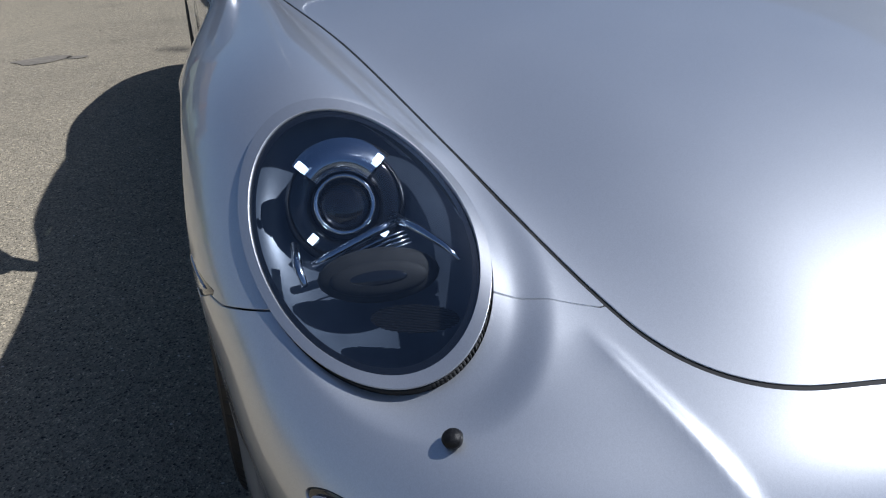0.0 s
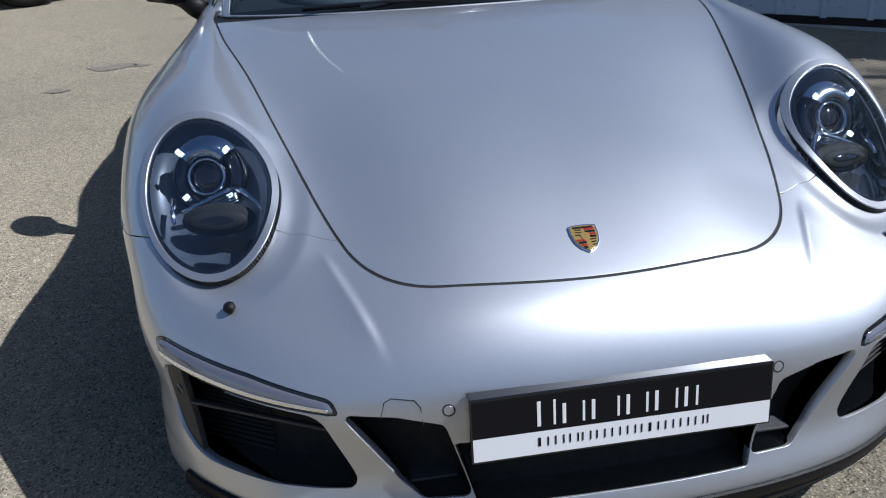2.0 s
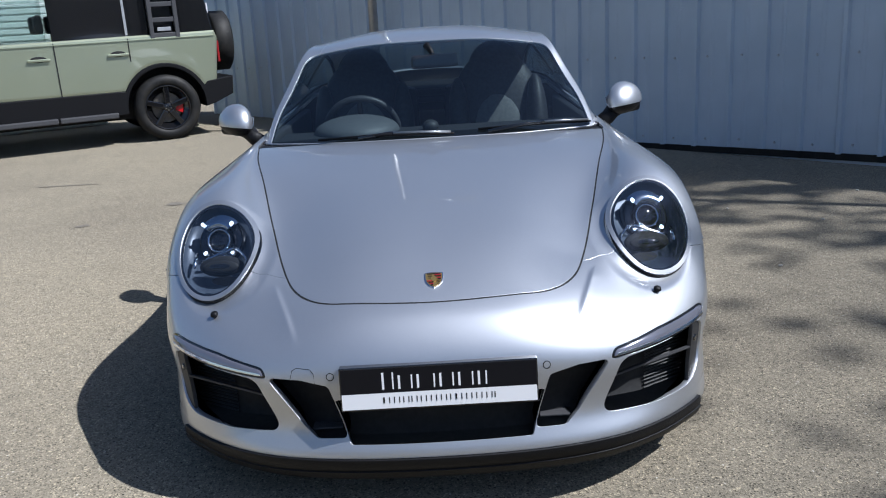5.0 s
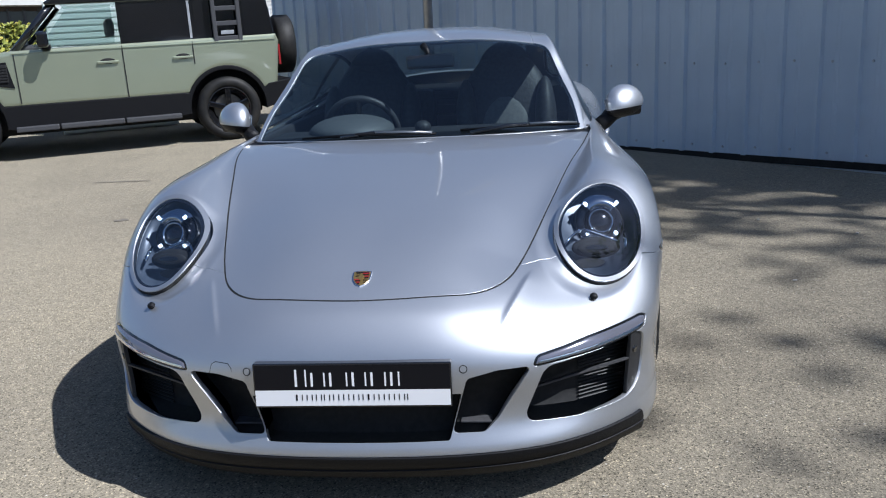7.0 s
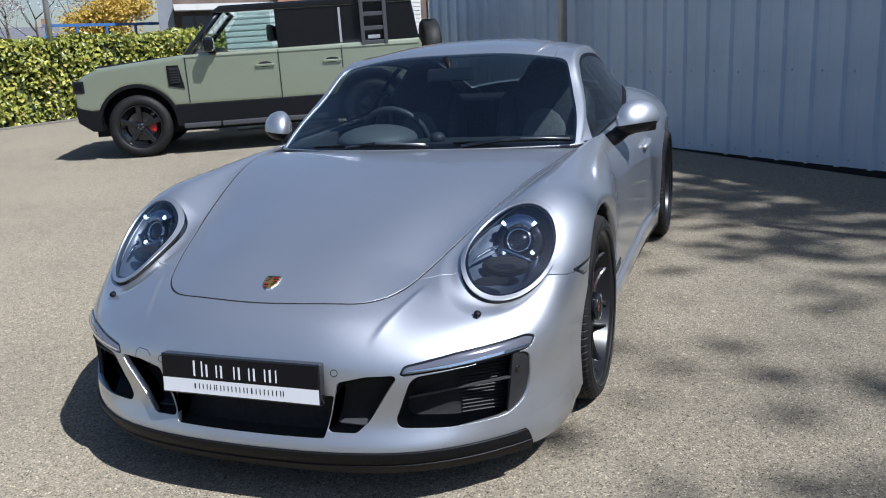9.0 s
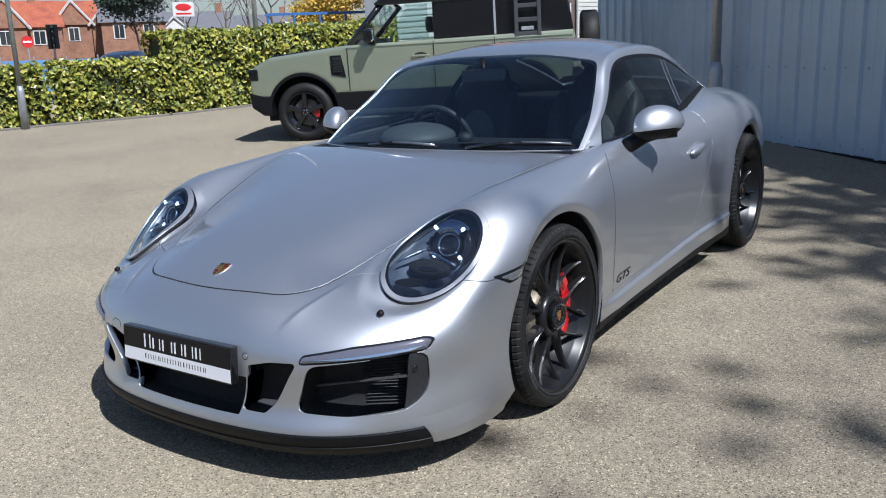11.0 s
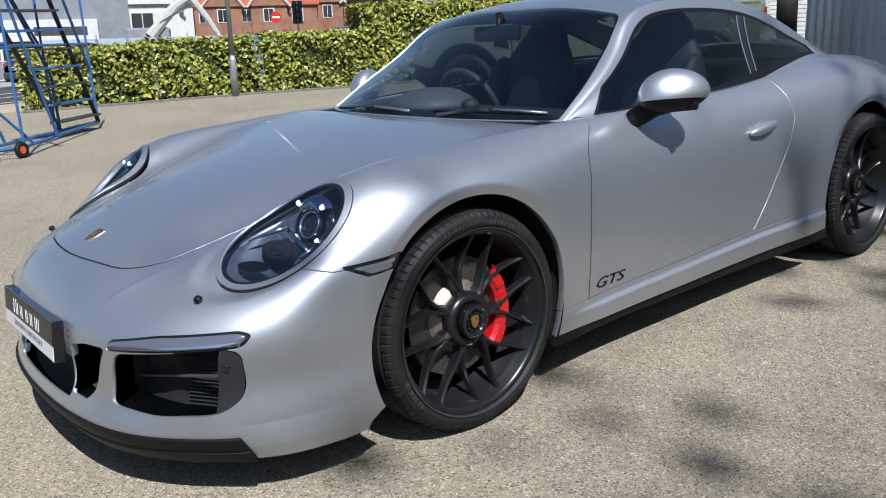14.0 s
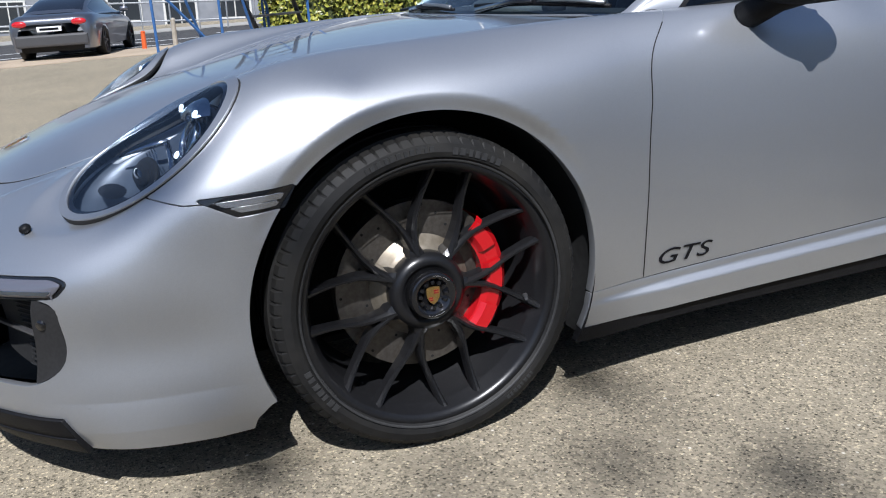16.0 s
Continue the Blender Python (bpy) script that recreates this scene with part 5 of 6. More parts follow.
def wheel(at, half, side, caliper):
    """A tyre on a black wheel of seven pairs of spokes; x points out of the car."""
    hub_x = .10
    r, rr = .338, .281
    rim = part("wheel", lathe([(-half + .01, .235), (-half + .01, .25), (.0, .246), (.004, .252), (half - .055, .252), (half - .050, .257), (half - .020, .263), (half - .011, .271), (half - .008, rr), (half - .014, rr + .004), (half - .03, rr - .004), (-half, rr), (-half + .004, .25)], 96), RIM_BLACK, car, "satin black forged wheel", True, at)
    tyre = [(half - .014, rr - .006), (half - .004, .284), (half + .001, .290), (half + .003, .30), (half - .002, .316), (half - .014, .329), (half - .030, .3345), (half - .034, .3285), (half - .042, .3285), (half - .045, .336), (.035, r), (.032, .331), (.022, .331), (.019, r), (-.019, r), (-.022, .331), (-.032, .331), (-.035, r), (-half + .045, .336), (-half + .02, .331), (-half + .002, .31), (-half, .285), (-half + .012, rr - .006)]
    bm = bmesh.new()
    seg, rings = 480, []
    for k in range(seg):
        a = 2 * math.pi * k / seg
        ring = []
        for i, (h, q) in enumerate(tyre):
            cutin = .004 if k % 6 == 0 and (5 <= i <= 6 or 18 <= i <= 19) else 0
            twist = .012 * (.1225 - h) / .1225 if q > .32 else 0
            ring.append(bm.verts.new((h, (q - cutin) * math.cos(a + twist), (q - cutin) * math.sin(a + twist))))
        rings.append(ring)
    for k in range(seg):
        a_, b_ = rings[k], rings[(k + 1) % seg]
        for i in range(len(tyre) - 1):
            bm.faces.new((a_[i], a_[i + 1], b_[i + 1], b_[i]))
    bmesh.ops.recalc_face_normals(bm, faces=bm.faces)
    tyre_ob = part("tyre", bm, RUBBER, rim, "black low-profile road tyre", False)
    for start, count, size, rad in ((200, 7, 3.1, .298), (205, 9, 1.2, .282), (60, 7, 3.1, .302), (88, 11, 2.6, .306), (300, 8, 2.0, .300)):
        for k in range(count):
            a = math.radians(start + size * k)
            m_ = Matrix.Rotation(a, 4, "X") @ Matrix.Translation((half + .0022, rad, 0))
            part("sidewall_bar", moved(box(-.001, .0016, -.0045 * size / 2, .0045 * size / 2, -.0018 * size, .0018 * size * (.4 if k % 3 == 1 else 1)), m_), SIDEWALL, tyre_ob)
    part("sidewall_band", lathe([(half + .0015, .281), (half + .0038, .2835), (half + .0035, .286)], 96, closed=False), SIDEWALL, tyre_ob, "", True)
    def spoke(path, wids, deps):
        """A bar with a narrow crest through places (across, radius, lateral), seen from the hub's axis."""
        bm = bmesh.new()
        rings = []
        for (xf, rad, lat), wid, dep in zip(path, wids, deps):
            rings.append([bm.verts.new((xx, rad, lat + off)) for xx, off in ((xf, -wid * .30), (xf, wid * .30), (xf - .007, wid * .85), (xf - dep, wid * 1.15), (xf - dep, -wid * 1.15), (xf - .007, -wid * .85))])
        for a_, b_ in zip(rings, rings[1:]):
            for i in range(6):
                bm.faces.new((a_[i], a_[(i + 1) % 6], b_[(i + 1) % 6], b_[i]))
        bm.faces.new(rings[0])
        bm.faces.new(rings[-1][::-1])
        bmesh.ops.recalc_face_normals(bm, faces=bm.faces)
        return bm

    steps_ = [i / 8 for i in range(9)]
    for k in range(7):
        turn = Matrix.Rotation(math.radians(360 / 7 * k + 24.5), 4, "X")
        for sgn in (-1, 1):
            path = [(hub_x - .022 - .014 * math.sin(math.pi * t * .85) + .036 * t ** 3, .074 + .203 * t, sgn * (.036 + .020 * min(1, t * 3.2) - .017 * t)) for t in steps_]
            part("spoke", moved(spoke(path, [.0105 - .0045 * min(1, t * 2.2) + .006 * t ** 7 for t in steps_], [.036 - .012 * t for t in steps_]), turn), RIM_BLACK, rim)
        web = [(hub_x - .020 - .010 * t, .060 + .058 * t, 0) for t in steps_[::2]]
        part("spoke_web", moved(spoke(web, [.026, .022, .017, .011, .005], [.036] * 5), turn @ Matrix.Rotation(math.radians(180 / 7), 4, "X")), RIM_BLACK, rim)
    part("hub", lathe([(hub_x - .06, 0), (hub_x - .06, .085), (hub_x - .024, .082), (hub_x - .016, .070), (hub_x - .014, .062), (hub_x - .02, .058), (hub_x - .02, 0)], 48), RIM_BLACK, rim, "", True)
    part("centre_lock", lathe([(hub_x - .03, 0), (hub_x - .03, .054), (hub_x + .006, .050), (hub_x + .010, .046), (hub_x + .006, .036), (hub_x - .006, .033), (hub_x - .006, 0)], 40), GLOSS_BLACK, rim, "black centre-lock nut", True)
    disc = part("brake_disc", lathe([(.02, .09), (.02, .184), (-.012, .184), (-.012, .09)], 64), STEEL, rim, "drilled steel brake disc", False)
    part("disc_bell", lathe([(.02, 0), (.05, .02), (.05, .084), (.040, .092), (.022, .112)], 40, closed=False), BELL, disc, "", True)
    for k in range(30):
        a = math.radians(12 * k)
        rad = (.122, .140, .158, .174)[k % 4]
        part("disc_hole", rod((.0195, rad * math.cos(a), rad * math.sin(a)), (.0206, rad * math.cos(a), rad * math.sin(a)), .0032, None, 8), LINER, disc)
    for k in range(12):
        a = math.radians(30 * k)
        part("lock_tooth", box(-.010, .004, -.004, .004, -.0035, .0035, .001, Matrix.Rotation(a, 4, "X") @ Matrix.Translation((hub_x + .001, .028, 0))), GLOSS_BLACK, rim)
    cap = part("hub_badge", moved(shield(.56, 0, .003), Matrix.Translation((hub_x + .001, 0, 0)) @ Matrix(((0, 0, 1, 0), (1, 0, 0, 0), (0, 1, 0, 0), (0, 0, 0, 1)))), GOLD, rim, "small gold shield on the hub")
    seat_ = Matrix.Translation((hub_x + .004, 0, 0)) @ Matrix(((0, 0, 1, 0), (1, 0, 0, 0), (0, 1, 0, 0), (0, 0, 0, 1)))
    for bx0, bx1, by0, by1 in ((.001, .0115, .004, .0065), (.001, .0115, .009, .0115), (-.0105, -.001, -.006, -.0035), (-.008, -.001, -.011, -.0085)):
        part("stripe", moved(box(bx0, bx1, by0, by1, 0, .0006), seat_), CREST_RED, cap)
    for k in range(26):
        a = math.radians(38 + 4 * k if k < 13 else 200 + 4 * k)
        part("mark", moved(box(0, .0004, -.0012, .0012, -.0009 * (1 + k % 2), .0009), Matrix.Rotation(a, 4, "X") @ Matrix.Translation((hub_x + .0085, .044, 0))), WHITE, rim)
    part("pressure_valve", rod((half - .055, .236 * math.cos(-.25), .236 * math.sin(-.25)), (half - .030, .226 * math.cos(-.25), .226 * math.sin(-.25)), .006, .004), DARK_GREY, rim)
    c0 = math.radians(0 if caliper > 0 else 180) + (0 if half < .13 else 2.6 * caliper)
    prof = [(.050, .136), (.055, .150), (.055, .178), (.046, .190), (-.04, .190), (-.04, .136)]
    reach = .80 if half < .13 else .45
    part("brake_caliper", lathe(prof, 24, arc=(c0 - reach, c0 + reach)), RED, rim, "red brake caliper", False)
    for d in ((-.60, .02, .60) if half < .13 else (0,)):
        part("piston_cover", lathe([(.050, .138), (.062, .150), (.062, .178), (.048, .190)], 8, closed=False, arc=(c0 + d - .19, c0 + d + .19)), RED, rim, "", False)
    return rim


for yy, half, xc in ((0.0, .1225, .772), (2.45, .150, .775)):
    wheel(pose(xc, yy, .338, 0, 0, 0), half, 1, 1)
    wheel(pose(-xc, yy, .338, 0, 0, 180), half, -1, -1)


# ---- the green off-roader ----
GREEN = paint("sage_green_paint", (0.46, 0.49, 0.34), rough=0.38, metal=0.75)
BLIND = speckled("white_slats", (0.74, 0.78, 0.74), (0.80, 0.83, 0.80), 10.0, 0.6)
suv = thing("off_roader", Matrix.Translation((-5.95, 5.99, 0)) @ Matrix.Rotation(math.radians(28.0), 4, "Z"), "sage green boxy off-roader with black roof and wheels", "car")


def arch_pts(cx, r, z, a0, a1, n=14):
    return [(cx + r * math.cos(a0 + (a1 - a0) * k / n), z + r * math.sin(a0 + (a1 - a0) * k / n)) for k in range(n + 1)]


def slab(outline, y0, y1, bevel, mat, name, label="", parent=suv):
    bm = prism(outline, y1 - y0, 0)
    if bevel:
        es = [e_ for e_ in bm.edges if abs(e_.verts[0].co.y - e_.verts[1].co.y) < 1e-6]
        bmesh.ops.bevel(bm, geom=es, offset=bevel, segments=3, affect="EDGES", profile=0.6)
    bmesh.ops.translate(bm, vec=(0, y0, 0), verts=bm.verts)
    return part(name, bm, mat, parent, label, False)


side = [(-.70, .62)] + arch_pts(0, .50, .42, math.pi - .42, .42) + [(2.50, .62)] + arch_pts(3.02, .50, .42, math.pi - .42, .42) + [(3.66, .62), (3.73, 1.20), (3.70, 1.29), (.62, 1.26), (-.44, 1.16), (-.65, 1.06), (-.735, .95), (-.745, .70)]
body = slab(side, .03, 1.97, .05, GREEN, "body", "sage green metallic body")
lower = [(-.755, .70), (-.74, .50), (-.58, .38)] + arch_pts(0, .47, .42, math.pi + .1, -.1, 18) + [(.55, .36), (2.45, .36)] + arch_pts(3.02, .47, .42, math.pi + .1, -.1, 18) + [(3.60, .40), (3.84, .50), (3.86, .72), (3.54, .68)] + arch_pts(3.02, .52, .42, .42, math.pi - .42) + [(2.48, .64), (.54, .64)] + arch_pts(0, .52, .42, .42, math.pi - .42) + [(-.55, .64)]
slab(lower, .015, 1.985, .012, BLACK_TRIM, "lower_cladding", "black plastic sills, bumpers and arch edges")
slab([(1.84, 1.21), (1.84, 1.80), (3.52, 1.81), (3.63, 1.76), (3.71, 1.26)], .13, 1.87, .02, GLOSS_BLACK, "cabin", "black rear cabin sides")
for yy in (.165, 1.835):
    part("windscreen_pillar", tube([(.62, yy, 1.20), (1.17, yy, 1.79)], .045, 8), GLOSS_BLACK, suv, "", True)
slab([(.64, 1.23), (1.17, 1.79), (1.18, 1.785), (.655, 1.225)], .19, 1.81, 0, CLEAR_GLASS, "windscreen", "tinted windscreen")
slab([(.86, 1.27), (1.24, 1.74), (1.84, 1.745), (1.84, 1.265)], 1.868, 1.873, 0, CLEAR_GLASS, "front_window", "tinted window glass")
part("dashboard", box(.70, 1.02, .20, 1.80, 1.10, 1.32, .04), DASH, suv)
for yy in (.55, 1.45):
    part("headrest", box(1.70, 1.80, yy - .14, yy + .14, 1.36, 1.58, .05), SEAT, suv, "dark headrest")
slab([(1.06, 1.78), (1.16, 1.84), (3.48, 1.855), (3.64, 1.79), (3.62, 1.76), (1.08, 1.75)], .10, 1.90, .02, GLOSS_BLACK, "roof", "black roof")
for outline, name in (([(.86, 1.29), (1.26, 1.73), (1.78, 1.735), (1.78, 1.285)], "front_window"), ([(1.90, 1.285), (1.90, 1.735), (2.62, 1.735), (2.62, 1.29)], "rear_door_window"), ([(2.72, 1.29), (2.72, 1.735), (2.98, 1.735), (2.98, 1.29)], "small_window"), ([(3.32, 1.30), (3.32, 1.735), (3.55, 1.72), (3.62, 1.30)], "rear_side_window")):
    ob = slab(outline, .122, .127, 0, CLEAR_GLASS if name == "front_window" else GLOSS_BLACK, name, "tinted window glass")
part("window_bar", box(2.655, 2.685, .118, .13, 1.29, 1.735, .003), GALVANISED, suv)
for xx, z0, z1 in ((.66, .66, 1.22), (1.84, .64, 1.25), (2.66, .98, 1.25)):
    part("door_gap", box(xx - .006, xx + .006, .022, .032, z0, z1), LINER, suv)
part("belt_line", box(.64, 3.68, .018, .032, 1.222, 1.234, .002), GREEN, suv)
for xx in (1.66, 2.53):
    h_ = part("door_handle", box(xx - .12, xx + .12, .0, .028, 1.055, 1.085, .008), GREEN, suv, "green pull handle")
    # near-black disc on the door paints the shade in the handle's hollow
    part("handle_recess", ball(.09, .004, .035, Matrix.Translation((xx, .027, 1.08))), LINER, h_)
part("side_vent", slab([(.42, .88), (.42, 1.14), (.57, 1.14), (.62, .84)], .016, .03, .004, BLACK_TRIM, "side_vent_panel").data and box(.45, .57, .008, .018, .91, 1.11, .004), LINER, suv, "black louvred side vent")
for k in range(6):
    part("vent_louvre", box(.455, .565, .004, .012, .91 + .032 * k, .922 + .032 * k, .002), BLACK_TRIM, suv)
m_ = part("door_mirror", box(.94, 1.06, -.22, .0, 1.28, 1.46, .035), GLOSS_BLACK, suv, "black door mirror")
part("mirror_arm", box(.97, 1.07, -.06, .13, 1.26, 1.31, .01), BLACK_TRIM, m_)
part("headlamp", box(-.75, -.61, .018, .30, .86, 1.02, .02), GLOSS_BLACK, suv, "dark square headlamp")
part("front_grille", box(-.765, -.735, .30, 1.70, .78, 1.02, .01), BLACK_TRIM, suv)
part("bonnet_panel", box(-.45, .50, .45, 1.55, 1.10, 1.215, .03, Matrix.Translation((0, 0, .0)) @ Matrix.Rotation(math.radians(-4.4), 4, "Y")), BLACK_TRIM, suv, "dark raised bonnet panel")
part("tow_hook", box(-.81, -.73, .5, .6, .50, .56, .01), BLACK_TRIM, suv)
for a, b in ((.56, 1.02), (1.04, 1.75), (1.77, 2.42)):
    part("side_step", box(a, b, -.06, .10, .34, .40, .012), DARK_GREY, suv, "dark side step")
# ladder box on the side
lad = part("side_ladder", box(2.93, 2.98, .02, .09, 1.22, 1.98, .008), DARK_GREY, suv, "grey folding ladder fixed to the side")
part("ladder_rail", box(3.23, 3.28, .02, .09, 1.22, 1.98, .008), DARK_GREY, lad)
for zz in (1.24, 1.42, 1.60, 1.78, 1.92):
    part("ladder_rung", box(2.97, 3.24, .03, .085, zz, zz + .055, .006), DARK_GREY, lad)
part("ladder_latch", box(3.02, 3.18, .024, .03, 1.315, 1.36, .003), GALVANISED, lad)
spare = part("spare_wheel", moved(lathe([(-.12, 0), (-.12, .36), (-.09, .39), (.09, .39), (.12, .35), (.12, 0)], 40, "X", closed=False), Matrix.Translation((3.96, .95, 1.14))), RUBBER, suv, "black covered spare wheel", True)
part("rear_lamp", box(3.72, 3.745, .08, .22, .90, 1.16, .005), CREST_RED, suv)
part("window_sticker", box(3.665, 3.68, .15, .22, 1.50, 1.62), WHITE, suv)


def suv_wheel(cx, yy, face):
    t_ = Matrix.Translation((cx, yy, .40)) @ Matrix.Rotation(math.radians(90 * face), 4, "Z")
    w_ = part("wheel", moved(lathe([(-.10, .20), (-.10, .275), (.10, .275), (.115, .268), (.10, .255), (.06, .25), (.06, .20)], 48), t_), GLOSS_BLACK, suv, "gloss black five-spoke wheel", True)
    part("tyre", moved(lathe([(.105, .27), (.125, .30), (.125, .35), (.10, .385), (.07, .398), (-.07, .398), (-.10, .385), (-.125, .35), (-.105, .27)], 72), t_), RUBBER, w_, "", True)
    part("hub", moved(lathe([(.04, 0), (.095, .0), (.095, .045), (.07, .07), (.04, .07)], 30, closed=False), t_), GLOSS_BLACK, w_, "", True)
    for k in range(5):
        a = math.radians(72 * k + 18)
        part("spoke", moved(box(.05, .095, .05, .262, -.034, .034, .012, Matrix.Rotation(a, 4, "X")), t_), GLOSS_BLACK, w_)
    for k in range(5):
        a = math.radians(72 * k + 54)
        part("wheel_nut", moved(rod((.09, .032 * math.cos(a), .032 * math.sin(a)), (.103, .032 * math.cos(a), .032 * math.sin(a)), .008), t_), CHROME, w_)
    part("brake_disc", moved(lathe([(.0, .05), (.02, .05), (.02, .18), (.0, .18)], 40), t_), STEEL, w_)
    part("caliper", moved(lathe([(.05, .10), (.05, .19), (.0, .19), (.0, .10)], 10, arc=(-.45 + math.pi * (face > 0), .45 + math.pi * (face > 0))), t_), RED, w_, "red brake caliper")


for cx in (0, 3.02):
    suv_wheel(cx, .14, -1)
    suv_wheel(cx, 1.86, 1)
for cx in (0, 3.02):
    part("arch_liner", box(cx - .48, cx + .48, .36, 1.64, .30, .90, .05), LINER, suv, "black wheel arch liner")
part("underbody", box(-.6, 3.45, .30, 1.70, .28, .62), LINER, suv)

# white slatted box, added behind the off-roader for the slats in its window
store = thing("slat_backdrop", Matrix.Translation((-5.95, 5.99, 0)) @ Matrix.Rotation(math.radians(28.0), 4, "Z"), "white slatted box added to show slats through the off-roader's window", "storage box")
part("box_body", box(.95, 2.6, 2.72, 3.40, .0, 1.93, .01), BLIND, store)
for q in range(21):
    part("slat", box(.96, 2.59, 2.69, 2.72, .02 + q * .0905, .088 + q * .0905, .008), BLIND, store)

# ---- blue mobile steps ----
BLUE = speckled("blue_paint", (0.04, 0.12, 0.30), (0.06, 0.15, 0.36), 20.0, 0.4)
BLACKPAINT = speckled("black_paint", (0.015, 0.016, 0.02), (0.03, 0.03, 0.034), 20.0, 0.5)
ORANGE = material("orange_plastic", (0.65, 0.12, 0.03), 0.4)
steps = thing("mobile_steps", Matrix(), "blue steel mobile access steps with orange wheels", "steps")
A_, B_, C_, D_ = Vector((-7.95, .16, .12)), Vector((-9.75, 1.75, .10)), Vector((-8.05, .92, .12)), Vector((-10.6, 2.60, .10))
for a, b in ((A_, B_), (C_, D_), (A_, C_), (B_, D_)):
    part("base_beam", tube([a, b], .022, 6), BLUE, steps)
up = Vector((0, 0, 1))
for key, p_, tall in (("a", A_, 2.6), ("b", B_, 2.4), ("c", C_, 2.6), ("d", D_, 1.9)):
    part("post", tube([p_, p_ + up * tall + Vector((.03, .01, 0))], .017, 8), BLUE, steps)
for a, b, h_ in ((A_, B_, 1.15), (A_, C_, 1.18), (C_, D_, 1.15)):
    part("rail", tube([a + up * h_, b + up * h_], .018, 8), BLUE, steps)
for a, b in ((A_ + up * 1.1, C_ + (B_ - A_) * .1), (C_ + up * 2.2, C_ + (B_ - A_) * .35), (A_ + up * 2.2, A_ + (B_ - A_) * .45), (B_ + up * 1.1, A_ + (B_ - A_) * .55 + up * 2.4)):
    part("brace", tube([a, b], .018, 6), BLUE, steps)
S0, S1 = A_ + (B_ - A_) * .30 + up * 2.45, B_ + (B_ - A_) * .05
T0, T1 = C_ + (D_ - C_) * .40 + up * 2.45, D_ + (D_ - C_) * .0
for a, b in ((S0, S1), (T0, T1)):
    part("stringer", tube([a, b], .032, 6), BLACKPAINT, steps, "black stair stringer")
    part("handrail", tube([a + up * .9, b + up * .75, b], .02, 8), BLUE, steps)
for k in range(10):
    t_ = (k + .5) / 10
    a, b = S0.lerp(S1, t_), T0.lerp(T1, t_)
    d_ = (b - a)
    m_ = Matrix.Translation((a + b) / 2) @ Matrix.Rotation(math.atan2(d_.y, d_.x), 4, "Z")
    part("tread", box(-d_.length / 2, d_.length / 2, -.09, .09, -.015, .015, .004, m_), DARK_GREY if k % 2 else BLUE, steps)
for p_ in (A_, C_):
    w_ = part("castor", moved(lathe([(-.02, .04), (-.02, .095), (.02, .095), (.02, .04)], 24, "X"), Matrix.Translation(p_ + Vector((.06, -.05, -.025))) @ Matrix.Rotation(math.radians(35), 4, "Z")), RUBBER, steps, "black tyre on an orange wheel", True)
    part("castor_hub", moved(lathe([(-.024, 0), (-.024, .045), (.024, .045), (.024, 0)], 16, "X", closed=False), Matrix.Translation(p_ + Vector((.06, -.05, -.025))) @ Matrix.Rotation(math.radians(35), 4, "Z")), ORANGE, w_)
for k, (dx, dy) in enumerate(((-.11, .17), (-.09, .29), (-.06, .41))):
    s_ = thing("rubber_weight", Matrix.Translation(A_ + Vector((dx, dy, -.12))), "black rubber weights lying by the steps", "weight", "rubber weights")
    part("block", box(-.07, .07, -.05, .05, 0, .09 + .02 * (k % 2), .015), RUBBER, s_)
    part("grip", tube([(-.05, 0, .09), (-.03, 0, .14), (.03, 0, .14), (.05, 0, .09)], .012, 6), RUBBER, s_)

# ---- bollards ----
WOOD = speckled("weathered_post", (0.30, 0.27, 0.22), (0.40, 0.36, 0.30), 14.0, 0.8)
for k, (xx, yy, orange) in enumerate(((-18.6, .62, True), (-17.9, 1.25, False), (-16.2, 3.0, False), (-16.7, -2.4, False), (-17.4, -5.0, False))):
    b_ = thing("bollard", Matrix.Translation((xx, yy, 0)) @ PLUMB @ Matrix.Diagonal((1, 1, .62 if orange else 1, 1)), "short orange-topped post at the yard" if orange else "short weathered post at the yard's edge", "bollard", "bollards")
    part("post", rod((0, 0, 0), (0, 0, .62), .055, .05, 10), ORANGE if orange else WOOD, b_)
    part("cap", rod((0, 0, .62), (0, 0, .66), .06, .03, 10), ORANGE if orange else WOOD, b_)


# ---- trees ----
BARK = speckled("bark", (0.10, 0.08, 0.06), (0.16, 0.13, 0.10), 30.0, 0.9, 0.5)
SPRING = material("spring_leaf", (0.14, 0.20, 0.05), 0.5)
g_ = SPRING.node_tree.nodes.new("ShaderNodeNewGeometry")
link(SPRING, ramp(SPRING, g_.outputs["Random Per Island"], [(0.0, (0.06, 0.10, 0.02)), (0.6, (0.14, 0.20, 0.05)), (1.0, (0.24, 0.27, 0.08))]), bsdf(SPRING).inputs["Base Color"])


def tinted_leaf(name, c1, c2):
    m = material(name, c1, 0.6)
    g = m.node_tree.nodes.new("ShaderNodeNewGeometry")
    link(m, ramp(m, g.outputs["Random Per Island"], [(0.0, c1), (1.0, c2)]), bsdf(m).inputs["Base Color"])
    return m


